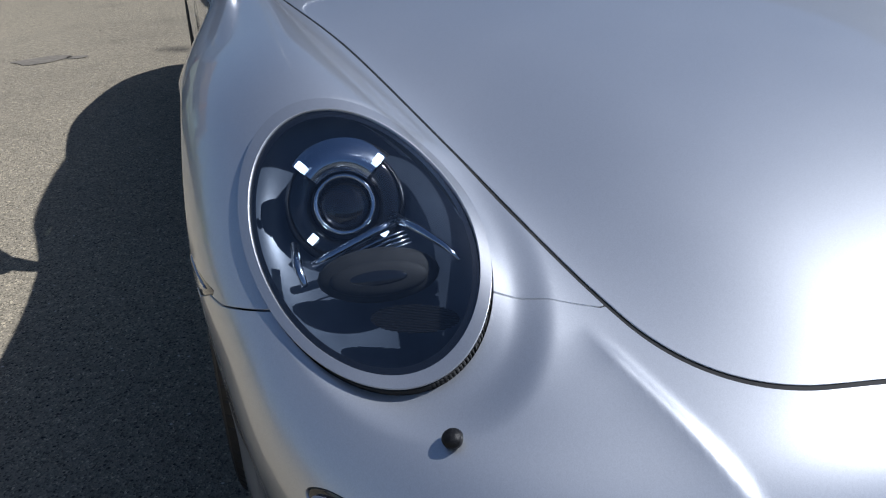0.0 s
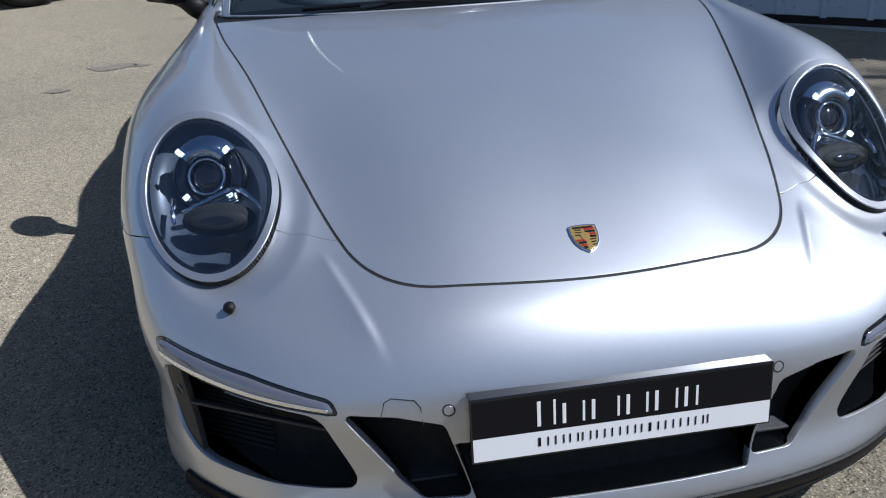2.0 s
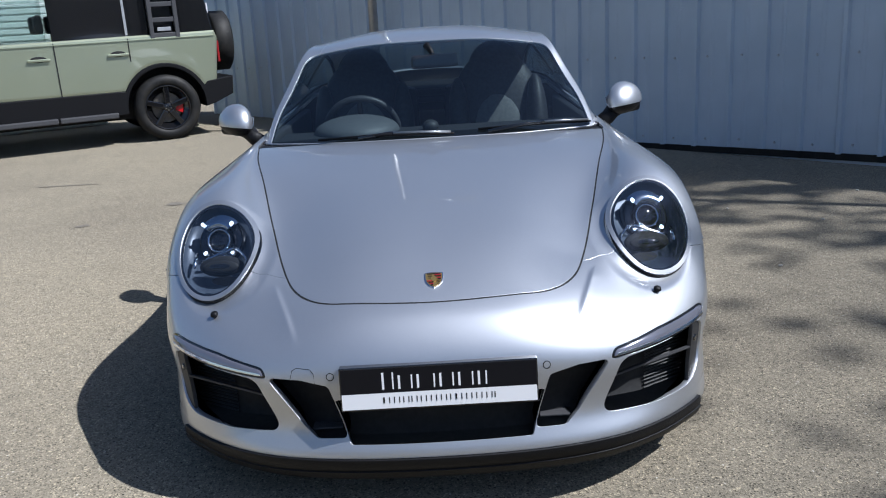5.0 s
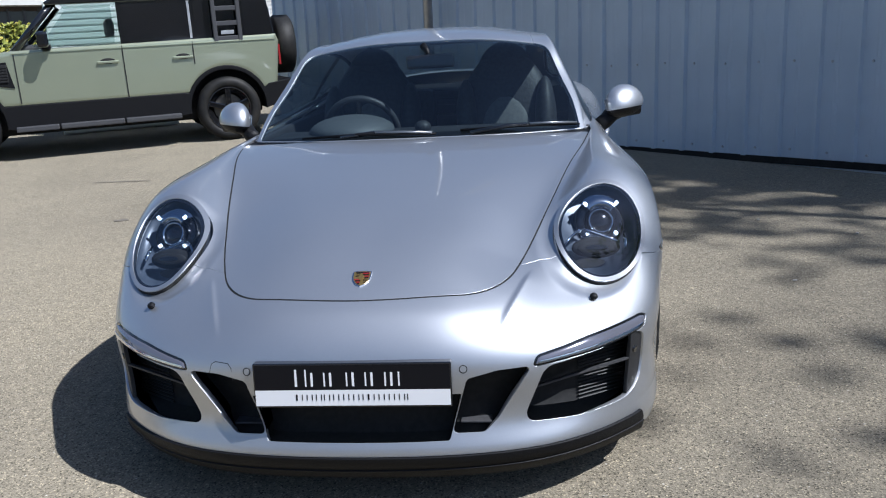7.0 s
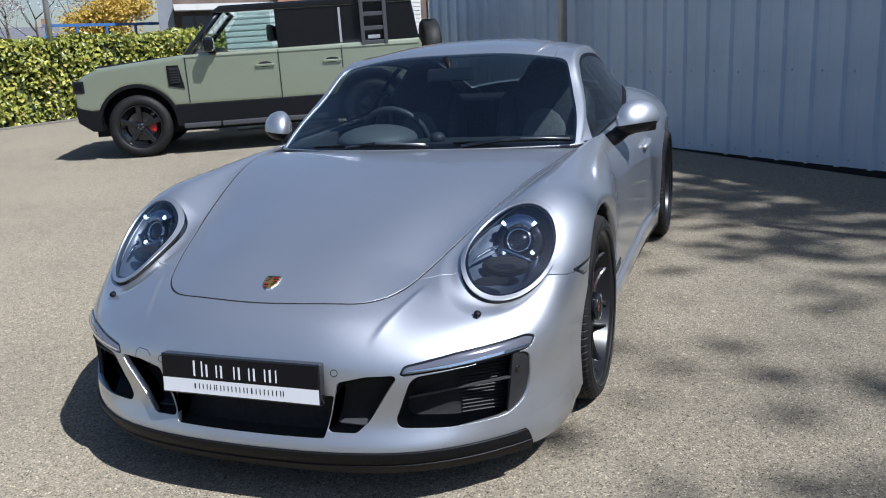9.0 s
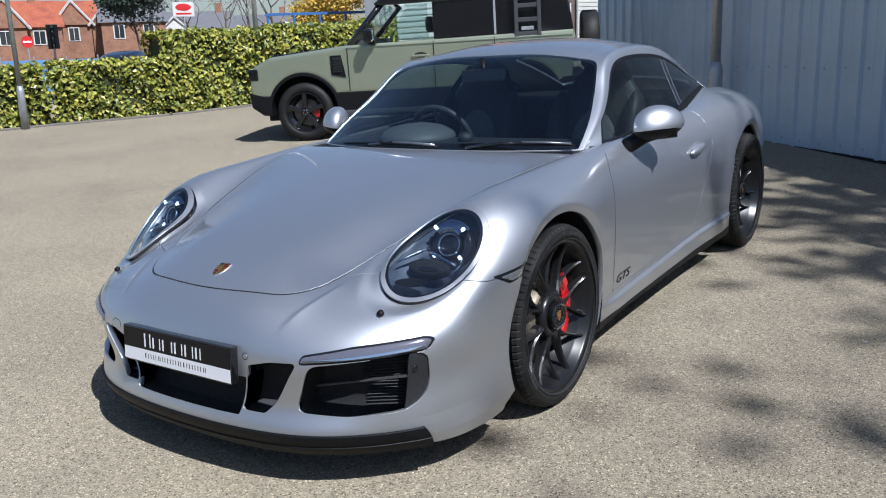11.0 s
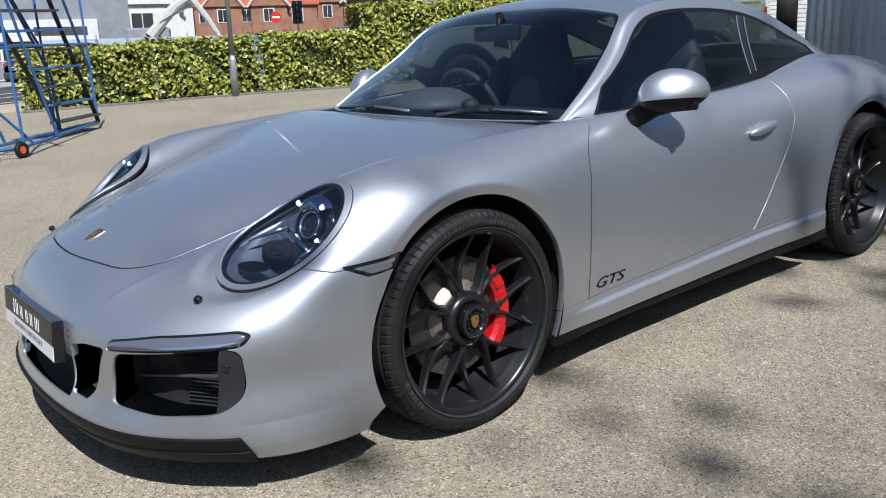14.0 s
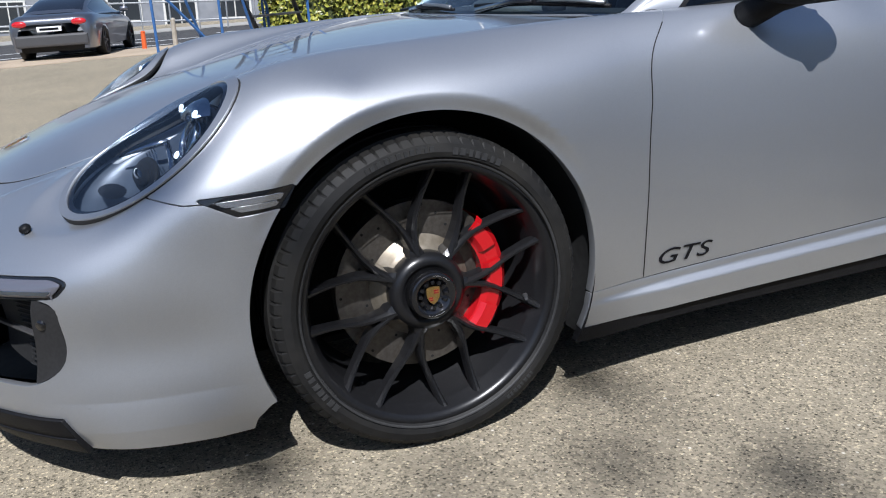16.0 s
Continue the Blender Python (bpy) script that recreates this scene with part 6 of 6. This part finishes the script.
def tree(at, tall, spread, seed, label, leaf=SPRING, per_clump=70, size=.10, clump=.38, shoots=6):
    """A tapered trunk with limbs and twigs, and clumps of leaves at their ends."""
    r = random.Random(seed)
    t = thing("tree", Matrix.Translation(at), label, "tree", "trees")
    bm = bmesh.new()
    ends = []

    def limb(p, d, ln, rad, depth):
        pts, rads = [p], [rad]
        for k in range(4):
            d = (d + Vector((r.gauss(0, .16), r.gauss(0, .16), r.gauss(.05, .10)))).normalized()
            pts.append(pts[-1] + d * ln / 4)
            rads.append(rad * (1 - .17 * (k + 1)))
        tube_bm(bm, pts, rads, 6 if depth else 10)
        if depth >= 3:
            ends.append(pts[-1])
            return
        for k in range(shoots if depth == 0 else 3):
            base = pts[-1] if k else pts[3]
            if depth == 0:
                base = pts[2 + k % 3]
            a = r.uniform(0, 6.28)
            out = Vector((math.cos(a), math.sin(a), r.uniform(.15, .7)))
            limb(base, (d * .45 + out * spread / tall * 1.5).normalized(), ln * r.uniform(.48, .66), rads[3] * .62, depth + 1)
        if depth:
            ends.append(pts[-1])

    limb(Vector((0, 0, 0)), Vector((0, 0, 1)), tall * .55, tall * .022, 0)
    part("trunk", bm, BARK, t, "grey-brown trunk with its limbs", True)
    if per_clump:
        g = np.random.default_rng(seed)
        pts = np.concatenate([np.array(e_) + g.normal(0, clump, (per_clump, 3)) * [1, 1, .7] for e_ in ends])
        v, f = leaves(pts, np.tile([0, 0, .6], (len(pts), 1)), size, 1.0)
        tagged(sheet("crown", v, f, leaf, t), "thin spring foliage", kind="stuff").data.shade_flat()
    return t


tree((16.4, -2.3, 0), 14.5, 4.2, 3, "tall spring tree with thin leaves beside the yard", SPRING, 60, .26, .60)
tree((16.4, .3, 0), 14.5, 4.2, 5, "tall spring tree with thin leaves beside the yard", SPRING, 60, .26, .60)

# unseen plain walls, added behind the viewer to hide the bright horizon from reflections
PLAIN = speckled("plain_plaster", (0.42, 0.41, 0.38), (0.48, 0.47, 0.44), 4.0, 0.9)
tagged(part("unseen_wall_south", box(-14, 18, -17.3, -17, 0, 3.2), PLAIN), "plain wall added out of view to dim reflections", "wall", kind="structure")
tagged(part("unseen_wall_east", box(17.7, 18, -17, 4, 0, 3.2), PLAIN), "plain wall added out of view to dim reflections", "wall", kind="structure")

# ---- the street beyond the hedge ----
BRICK = speckled("red_brick", (0.26, 0.13, 0.08), (0.34, 0.18, 0.11), 6.0, 0.85, c3=(0.22, 0.11, 0.07), scale2=1.3)
ROOF_RED = speckled("red_tiles", (0.33, 0.085, 0.04), (0.40, 0.12, 0.06), 5.0, 0.8, c3=(0.26, 0.07, 0.04), scale2=0.8)
ROOF_GREY = speckled("slates", (0.12, 0.12, 0.13), (0.17, 0.17, 0.18), 5.0, 0.7)
PLASTER = speckled("white_plaster", (0.58, 0.57, 0.53), (0.66, 0.65, 0.61), 3.0, 0.8)
CLAD = speckled("grey_cladding", (0.20, 0.21, 0.23), (0.25, 0.26, 0.28), 2.0, 0.7)
BROWN = speckled("brown_cladding", (0.10, 0.075, 0.06), (0.15, 0.11, 0.09), 3.0, 0.7)
WINDOW = material("window_glass", (0.03, 0.035, 0.04), 0.08)


def facing(bearing, far, eye=(2.59, -2.12), z=0.0):
    """A pose far off: x to the viewer's right, y away from him."""
    a = math.radians(bearing)
    return Matrix.Translation((eye[0] + far * math.cos(a), eye[1] + far * math.sin(a), z)) @ PLUMB @ Matrix.Rotation(a - math.pi / 2, 4, "Z")


def far_window(parent, x0, z0, w, h, y):
    f_ = part("window", box(x0 - .08, x0 + w + .08, y - .06, y, z0 - .08, z0 + h + .08), PLASTER, parent)
    for k in range(2):
        part("pane", box(x0 + k * w / 2 + .03, x0 + (k + 1) * w / 2 - .03, y - .075, y - .055, z0, z0 + h), WINDOW, f_)


def roof_bm(x0, x1, y0, y1, z0, z1, over=.3):
    """A ridged roof, its ridge along x."""
    ym = (y0 + y1) / 2
    bm = bmesh.new()
    v = [bm.verts.new(p_) for p_ in ((x0 - over, y0 - over, z0), (x1 + over, y0 - over, z0), (x1 + over, y1 + over, z0), (x0 - over, y1 + over, z0), (x0 - over, ym, z1), (x1 + over, ym, z1))]
    for f_ in ((0, 1, 5, 4), (2, 3, 4, 5), (0, 4, 3), (1, 2, 5), (0, 3, 2, 1)):
        bm.faces.new([v[i] for i in f_])
    bmesh.ops.recalc_face_normals(bm, faces=bm.faces)
    return bm


def gable_bm(xc, half, y0, y1, z0, z1):
    bm = bmesh.new()
    v = [bm.verts.new(p_) for p_ in ((xc - half, y0, z0), (xc + half, y0, z0), (xc, y0, z1), (xc - half, y1, z0), (xc + half, y1, z0), (xc, y1, z1))]
    for f_ in ((0, 1, 2), (3, 5, 4), (0, 2, 5, 3), (1, 4, 5, 2), (0, 3, 4, 1)):
        bm.faces.new([v[i] for i in f_])
    bmesh.ops.recalc_face_normals(bm, faces=bm.faces)
    return bm


def house(at, wide, eave, ridge, wall_mat, roof_mat, gables, windows, label, deep=9.0):
    h = thing("house", at, label, "house", "houses along the street")
    part("wall", box(-wide / 2, wide / 2, 0, deep, -.5, eave), wall_mat, h)
    r_ = part("roof", roof_bm(-wide / 2, wide / 2, 0, deep, eave, ridge), roof_mat, h)
    part("chimney", box(wide * .30, wide * .30 + .8, deep * .45, deep * .45 + .8, eave, ridge + 1.0), BRICK, r_)
    for xc, half, top in gables:
        g = part("gable", box(xc - half, xc + half, -.5, 0, -.5, eave), wall_mat, h)
        part("gable_roof", gable_bm(xc, half + .35, -.7, deep * .45, eave - .1, top + .12), roof_mat, g)
        part("gable_wall", gable_bm(xc, half - .05, -.74, -.3, eave - .05, top - .35), wall_mat, g)
        for d in (-1, 1):
            part("barge_board", tube([(xc + d * (half + .40), -.80, eave - .2), (xc, -.80, top + .1)], .13, 4), PLASTER, g, "white barge board")
    for xx, zz, ww, hh in windows:
        far_window(h, xx, zz, ww, hh, -.5 if any(abs(xx + ww / 2 - g[0]) < g[1] for g in gables) else 0)
    return h


house(facing(151.9, 100), 13.5, 4.6, 7.6, BRICK, ROOF_RED, [(-3.6, 2.0, 7.2), (1.4, 2.0, 7.4)], [(-6.2, 2.9, 1.1, 1.3), (-4.2, 2.9, 1.1, 1.3), (.8, 2.9, 1.1, 1.3), (4.0, 2.9, 1.1, 1.3), (-1.6, 2.9, 1.0, 1.2)], "brick house with a red tiled roof and white gables")
house(facing(146.8, 103), 7.5, 4.6, 7.4, BRICK, ROOF_RED, [(-1.0, 1.8, 7.0), (2.3, 1.4, 6.4)], [(-1.5, 2.9, 1.0, 1.3), (1.9, 2.8, .9, 1.2)], "brick house with a red tiled roof and white gables")
house(facing(155.4, 106), 9.0, 4.4, 7.6, BRICK, ROOF_RED, [(2.0, 2.0, 7.0)], [(-2.5, 2.8, 1.1, 1.3), (1.4, 2.8, 1.1, 1.3)], "brick house with a red tiled roof and white gables")
house(facing(143.9, 98), 6.5, 4.4, 7.0, BRICK, ROOF_GREY, [], [(-2.0, 2.8, 1.0, 1.3), (1.0, 2.8, 1.0, 1.3)], "brick house with a grey slate roof")
house(facing(140.2, 118), 10.0, 3.6, 6.2, PLASTER, ROOF_GREY, [(-2.5, 1.6, 5.2)], [(1.0, 2.0, 1.2, 1.2)], "white plastered house with a grey roof")
house(facing(136.0, 122), 9.0, 3.2, 5.4, PLASTER, ROOF_GREY, [], [(-2.0, 1.8, 1.2, 1.1)], "white plastered house with a grey roof")
house(facing(159.6, 70), 9.5, 4.2, 7.2, PLASTER, ROOF_GREY, [(1.5, 2.2, 6.8)], [(.2, 2.3, 1.6, 1.2), (-3.4, 2.3, 1.4, 1.2)], "white plastered house with a grey roof")
house(facing(164.8, 75), 8.0, 4.0, 7.0, PLASTER, ROOF_GREY, [(-1.0, 2.0, 6.4)], [(-1.6, 2.2, 1.4, 1.2)], "white plastered house with dark beams and a grey roof")

shop = thing("shop_building", facing(168.6, 46, (2.5, -1.0)), "low grey commercial building with a white sign board", "building")
part("wall", box(-14, 6.5, 0, 10, -.5, 4.4), CLAD, shop)
part("roof_edge", box(-14.2, 6.7, -.2, 10, 4.4, 4.7), CLAD, shop)
sign = part("sign_board", box(-6.5, 4.9, -.25, -.05, 1.75, 2.75), PLASTER, shop, "white sign board with dark bars")
for k in range(9):
    part("sign_bar", box(-6.0 + k * .62, -5.55 + k * .62, -.27, -.25, 1.95, 2.55), PLATE_BLACK, sign)
part("sign_bar", box(2.0, 4.4, -.27, -.25, 2.0, 2.4), DARK_GREY, sign)
for k in range(7):
    far_window(shop, -13 + k * 2.7, .1 if k % 3 else -.2, 1.5, 1.3, 0)
rail = thing("guard_rail", facing(172.5, 33, (2.5, -1.0)), "grey steel pedestrian railing beside the road", "railing")
for zz in (.35, 1.0):
    part("rail_bar", tube([(-14, 0, zz), (8, 0, zz)], .03, 6), GALVANISED, rail)
for k in range(23):
    part("rail_post", rod((-14 + k, 0, 0), (-14 + k, 0, 1.05), .03, None, 6), GALVANISED, rail)

brown = thing("office_building", facing(124.2, 31, (1.35, -2.92)), "brown clad building with dark glazed bays", "building")
part("wall", box(-1.5, 10, .3, 8, 0, 7), BROWN, brown)
part("corner_post", box(-1.75, -1.25, 0, .6, 0, 7), CLAD, brown)
part("canopy", box(-1.2, 2.8, -.4, .3, 2.55, 2.75), PLASTER, brown, "pale canopy edge")
part("brick_pier", box(2.3, 3.2, -.1, .3, 0, 7), BRICK, brown)
for k in range(7):
    part("glazing", box(-1.0 + k * .46, -.62 + k * .46, .24, .30, .3, 2.4), WINDOW, brown)
    part("mullion", box(-.62 + k * .46, -.54 + k * .46, .15, .31, .3, 2.5), DARK_GREY, brown)
for k in range(3):
    shut = part("roller_shutter", box(4 + k * 1.9, 5.6 + k * 1.9, .2, .3, 0, 2.8), PLASTER, brown, "white slatted roller shutter")
    for q in range(20):
        part("shutter_slat", box(4.02 + k * 1.9, 5.58 + k * 1.9, .17, .2, .02 + q * .138, .135 + q * .138, .01), PLASTER, shut)

tree(facing(143.6, 62).translation, 6.2, 1.2, 11, "dark green conifer by the street", tinted_leaf("conifer", (0.015, 0.03, 0.02), (0.04, 0.06, 0.04)), 90, .22, .45)
for k, (bear, far, tall) in enumerate(((140.4, 88, 9.0), (138.6, 95, 9.5), (136.9, 90, 9.0), (135.4, 80, 8.5), (133.6, 72, 8.5), (131.6, 76, 7.5))):
    tree(facing(bear, far).translation, tall, 3.0, 20 + k, "bare spring tree beyond the street", tinted_leaf("budding", (0.20, 0.15, 0.10), (0.34, 0.28, 0.20)) if k != 3 else tinted_leaf("blossom", (0.55, 0.48, 0.46), (0.7, 0.62, 0.6)), 16, .16, .5)
tree(facing(132.6, 60).translation, 4.6, 2.6, 31, "golden yellow shrub beyond the hedge", tinted_leaf("golden", (0.40, 0.26, 0.03), (0.6, 0.42, 0.08)), 130, .2, .5)
tree(facing(165.8, 52).translation, 5.5, 2.2, 33, "dark evergreen by the street", tinted_leaf("evergreen", (0.015, 0.03, 0.015), (0.05, 0.07, 0.03)), 120, .22, .5)

# small street things
RED_SIGN = material("sign_red", (0.55, 0.02, 0.02), 0.4)
b_ = thing("advert_board", facing(140.9, 84), "white sign board with a red oval on a post", "sign")
part("board", box(-.95, .95, -.05, .05, 4.2, 5.5, .03), PLASTER, b_)
part("oval", moved(ball(.7, .02, .33), Matrix.Translation((0, -.06, 5.05))), RED_SIGN, b_, "", True)
part("bar", box(-.7, .7, -.065, -.05, 4.4, 4.55), RED_SIGN, b_)
part("post", rod((0, 0, 0), (0, 0, 4.25), .08), GALVANISED, b_)
t_ = thing("traffic_light", facing(149.0, 48), "black traffic light on a post", "traffic light")
part("post", rod((0, 0, 0), (0, 0, 2.9), .055), DARK_GREY, t_)
part("backing_board", box(-.27, .27, -.02, .02, 1.75, 2.95, .02), PLATE_BLACK, t_)
for k in range(3):
    part("lamp_hood", moved(lathe([(0, .11), (.14, .11)], 16, "Y", closed=False), Matrix.Translation((0, -.16, 2.0 + .34 * k))), PLATE_BLACK, t_)
n_ = thing("no_entry_sign", facing(150.4, 50), "round red no-entry sign on a post", "sign")
part("disc", rod((0, 0, 2.2), (0, -.03, 2.2), .3, None, 24), RED_SIGN, n_)
part("white_bar", box(-.2, .2, -.05, -.03, 2.15, 2.25), WHITE, n_)
part("post", rod((0, .03, 0), (0, .03, 2.5), .04), GALVANISED, n_)
WHITE_METAL = speckled("white_metal", (0.44, 0.42, 0.38), (0.54, 0.52, 0.47), 8.0, 0.5)
d_ = thing("digger", facing(156.2, 44), "white digger arm above the street works", "digger")
part("cab", box(-2.6, -.6, 0, 2.0, .5, 1.9, .1), CLAD, d_)
for yy in (.0, 1.6):
    part("track", box(-3.3, .1, yy, yy + .4, 0, .55, .2), RUBBER, d_, "black crawler track")
part("boom", tube([(-1.5, 0, 1.5), (-.2, 0, 2.9), (.5, 0, 3.3)], [.28, .24, .18], 8), WHITE_METAL, d_)
part("stick", tube([(.5, 0, 3.3), (1.2, 0, 2.3), (1.9, 0, 1.1)], [.18, .16, .10], 8), WHITE_METAL, d_)
part("ram", tube([(-1.0, -.2, 2.1), (.3, -.2, 2.8)], .06, 8), CHROME, d_)
part("bucket", box(1.5, 2.1, -.4, .4, .6, 1.2, .1), DARK_GREY, d_)
f_ = thing("street_fence", facing(153.5, 38), "low blue barrier fence along the street works", "fence")
BLUE_SHEET = speckled("blue_sheet", (0.10, 0.22, 0.42), (0.14, 0.28, 0.5), 4.0, 0.5)
PALE_SHEET = speckled("pale_sheet", (0.30, 0.40, 0.46), (0.38, 0.48, 0.54), 4.0, 0.5)
for k in range(12):
    part("panel", box(-7.5 + k * 1.2, -6.4 + k * 1.2, 0, .05, .1, 1.35), BLUE_SHEET if k > 6 else PALE_SHEET, f_)
    part("panel_post", rod((-7.55 + k * 1.2, 0, 0), (-7.55 + k * 1.2, 0, 1.5), .03, None, 6), GALVANISED, f_)
r_ = thing("blue_rack", facing(133.0, 34), "blue steel rack behind the hedge", "rack")
for k in range(5):
    part("upright", rod((-2 + k, 0, 0), (-2 + k, 0, 2.35), .05), BLUE, r_)
for zz in (1.9, 2.3):
    part("beam", box(-2.1, 2.1, -.05, .05, zz, zz + .1), BLUE, r_)


def plain_car(at, color_mat, label, name="car", van=False, rear_lights=True):
    """A parked or passing car: lofted body and cabin with glass, wheels and lamps. It faces along +y; x is its right."""
    c = thing(name, at, label, "van" if van else "car")
    top = 1.0 if not van else 1.25
    low = [[(0, y_, z1), (w_ * .6, y_, z1), (w_ * .9, y_, z1 - .06), (w_, y_, z1 - .22), (w_ * 1.0, y_, .5), (w_ * .95, y_, .22)] for y_, z1, w_ in ((-2.40, .78, .70), (-2.34, .92, .86), (-1.9, 1.0 * top, .93), (-.9, .97 * top, .94), (.4, .95 * top, .93), (1.3, .90 * top, .93), (2.0, .80 * top, .90), (2.36, .62, .70))]
    up_ = [[(0, y_, z_), (x_ * .7, y_, z_ - .01), (x_, y_, z_ - .07), (x_ + (.80 - x_) * .5, y_, (z_ + .93) / 2 - .04), (.84, y_, .93)] for y_, z_, x_ in ((-2.05, 1.0, .70), (-1.3, 1.26, .60), (-.5, 1.40, .58), (.3, 1.38, .58), (.9, 1.18, .62), (1.45, .95, .70))]
    lift = 1.0 if not van else 1.45
    up_ = [[(x_, y_, .93 + (z_ - .93) * lift * (1.3 if van else 1)) for x_, y_, z_ in row] for row in up_]
    lo = loft(low, np.linspace(0, 5, 30), np.linspace(0, 7, 60)).mirrored()
    for a_ in (-1.45, 1.40):
        lo = lo.cut(.36 - np.hypot(lo.v[:, 1] - a_, lo.v[:, 2] - .33))
    v_, n_ = np.concatenate([lo.v, lo.v * [-1, 1, 1]]), np.concatenate([lo.n, lo.n * [-1, 1, 1]])
    sheet("body", v_, np.concatenate([lo.f[:, ::-1], lo.f + len(lo.v)]), color_mat, c, "", -n_)
    hi = loft(up_, np.linspace(0, 4, 24), np.linspace(0, 5, 40))
    gl = np.minimum(np.maximum(np.abs(hi.uv[:, 1] - .75) - .5, hi.uv[:, 0] - 1.7), np.maximum(np.abs(hi.uv[:, 0] - 3.05) - .72, np.abs(hi.uv[:, 1] - 2.4) - 1.7))
    gl = np.minimum(gl, np.maximum(np.abs(hi.uv[:, 1] - 4.2) - .6, hi.uv[:, 0] - 1.7))
    for nm, pt, mt in (("roof", hi.cut(-gl), color_mat), ("glazing", hi.cut(gl), GLOSS_BLACK)):
        pt = pt.both()
        sheet(nm, pt.v, pt.f, mt, c, "", -pt.n if pt.n[:, 2].mean() < 0 else pt.n)
    for sx in (-1, 1):
        for a_ in (-1.45, 1.40):
            w_ = part("wheel", moved(lathe([(.06, 0), (.06, .22), (.10, .235), (.10, .33), (-.10, .33), (-.10, 0)], 30, "X", closed=False), Matrix.Translation((sx * .84, a_, .33)) @ Matrix.Rotation(math.pi * (sx < 0), 4, "Z")), RUBBER, c, "", True)
            for k in range(5):
                q_ = math.radians(72 * k)
                part("spoke", moved(box(.06, .085, .03, .225, -.025, .025), Matrix.Translation((sx * .84, a_, .33)) @ Matrix.Rotation(math.pi * (sx < 0), 4, "Z") @ Matrix.Rotation(q_, 4, "X")), DARK_GREY, w_)
        if rear_lights:
            part("tail_lamp", moved(ball(.17, .05, .075), Matrix.Translation((sx * .62, -2.375, .80))), TAIL, c, "red tail lamp", True)
            part("exhaust", moved(ball(.10, .04, .04), Matrix.Translation((sx * .55, -2.40, .36))), CHROME, c, "", True)
        part("door_mirror", moved(ball(.11, .06, .07), Matrix.Translation((sx * .98, .75, 1.0))), color_mat, c, "", True)
    part("rear_bumper", box(-.78, .78, -2.44, -2.30, .30, .56, .05), DARK_GREY, c)
    part("number_plate", box(-.26, .26, -2.46, -2.42, .62, .73, .005), WHITE, c)
    part("plate_bar", box(-.2, .2, -2.466, -2.455, .65, .70), PLATE_BLACK, c)
    part("underbody", box(-.7, .7, -2.2, 2.2, .18, .5), LINER, c)
    return c


TAIL = material("tail_red", (0.5, 0.01, 0.015), 0.15, Coat_Weight=1.0)
SLATE = paint("slate_grey_paint", (0.22, 0.23, 0.26), rough=0.3)
NAVY = paint("navy_paint", (0.03, 0.05, 0.12), rough=0.3)
MAROON = paint("maroon_paint", (0.16, 0.02, 0.03), rough=0.3)
plain_car(Matrix.Translation((-19.2, -.70, 0)) @ Matrix.Rotation(math.radians(76), 4, "Z") @ Matrix.Diagonal((.93, .93, .93, 1)), SLATE, "slate grey coupe with red tail lamps parked by the road", "coupe")
plain_car(Matrix.Translation((-27.0, 18.5, 0)) @ Matrix.Rotation(math.radians(35), 4, "Z"), NAVY, "dark blue car behind the hedge", "car")
plain_car(Matrix.Translation((-29.5, 8.2, 0)) @ Matrix.Rotation(math.radians(12), 4, "Z"), MAROON, "dark red car behind the hedge", "car")

# stains and loose bits on the asphalt
OIL = speckled("oil_stain", (0.13, 0.114, 0.09), (0.20, 0.176, 0.138), 30.0, 0.85)
CHALK = speckled("pale_scuff", (0.40, 0.38, 0.34), (0.5, 0.48, 0.44), 30.0, 0.9)
for k, (xx, yy, a, b, mt) in enumerate(((-1.87, 4.10, .16, .10, OIL), (-1.67, 4.10, .06, .05, OIL), (-2.1, 3.5, .08, .05, OIL), (-2.6, 2.9, .05, .04, OIL), (-3.4, 4.6, .3, .025, OIL), (2.35, 1.9, .010, .007, CHALK), (1.9, 2.3, .008, .010, CHALK), (1.75, 1.05, .010, .006, CHALK), (2.9, 2.6, .009, .010, CHALK))):
    bm = bmesh.new()
    ring = [bm.verts.new((a * (1 + .25 * math.sin(3 * q + k)) * math.cos(q), b * (1 + .3 * math.sin(2 * q + 2 * k)) * math.sin(q), 0)) for q in (2 * math.pi * i / 18 for i in range(18))]
    f0 = bm.faces.new(ring)
    if mt is not OIL:
        r_ = bmesh.ops.extrude_face_region(bm, geom=[f0])
        bmesh.ops.translate(bm, vec=(0, 0, .006), verts=[q for q in r_["geom"] if isinstance(q, bmesh.types.BMVert)])
    s_ = part("stain" if mt is OIL else "stone_chip", bm, mt, None, "", False, Matrix.Translation((xx, yy, .004)))
    tagged(s_, "dark oil stain on the asphalt" if mt is OIL else "pale stone chip lying on asphalt", "stain" if mt is OIL else "stone", "stains" if mt is OIL else "stone chips")
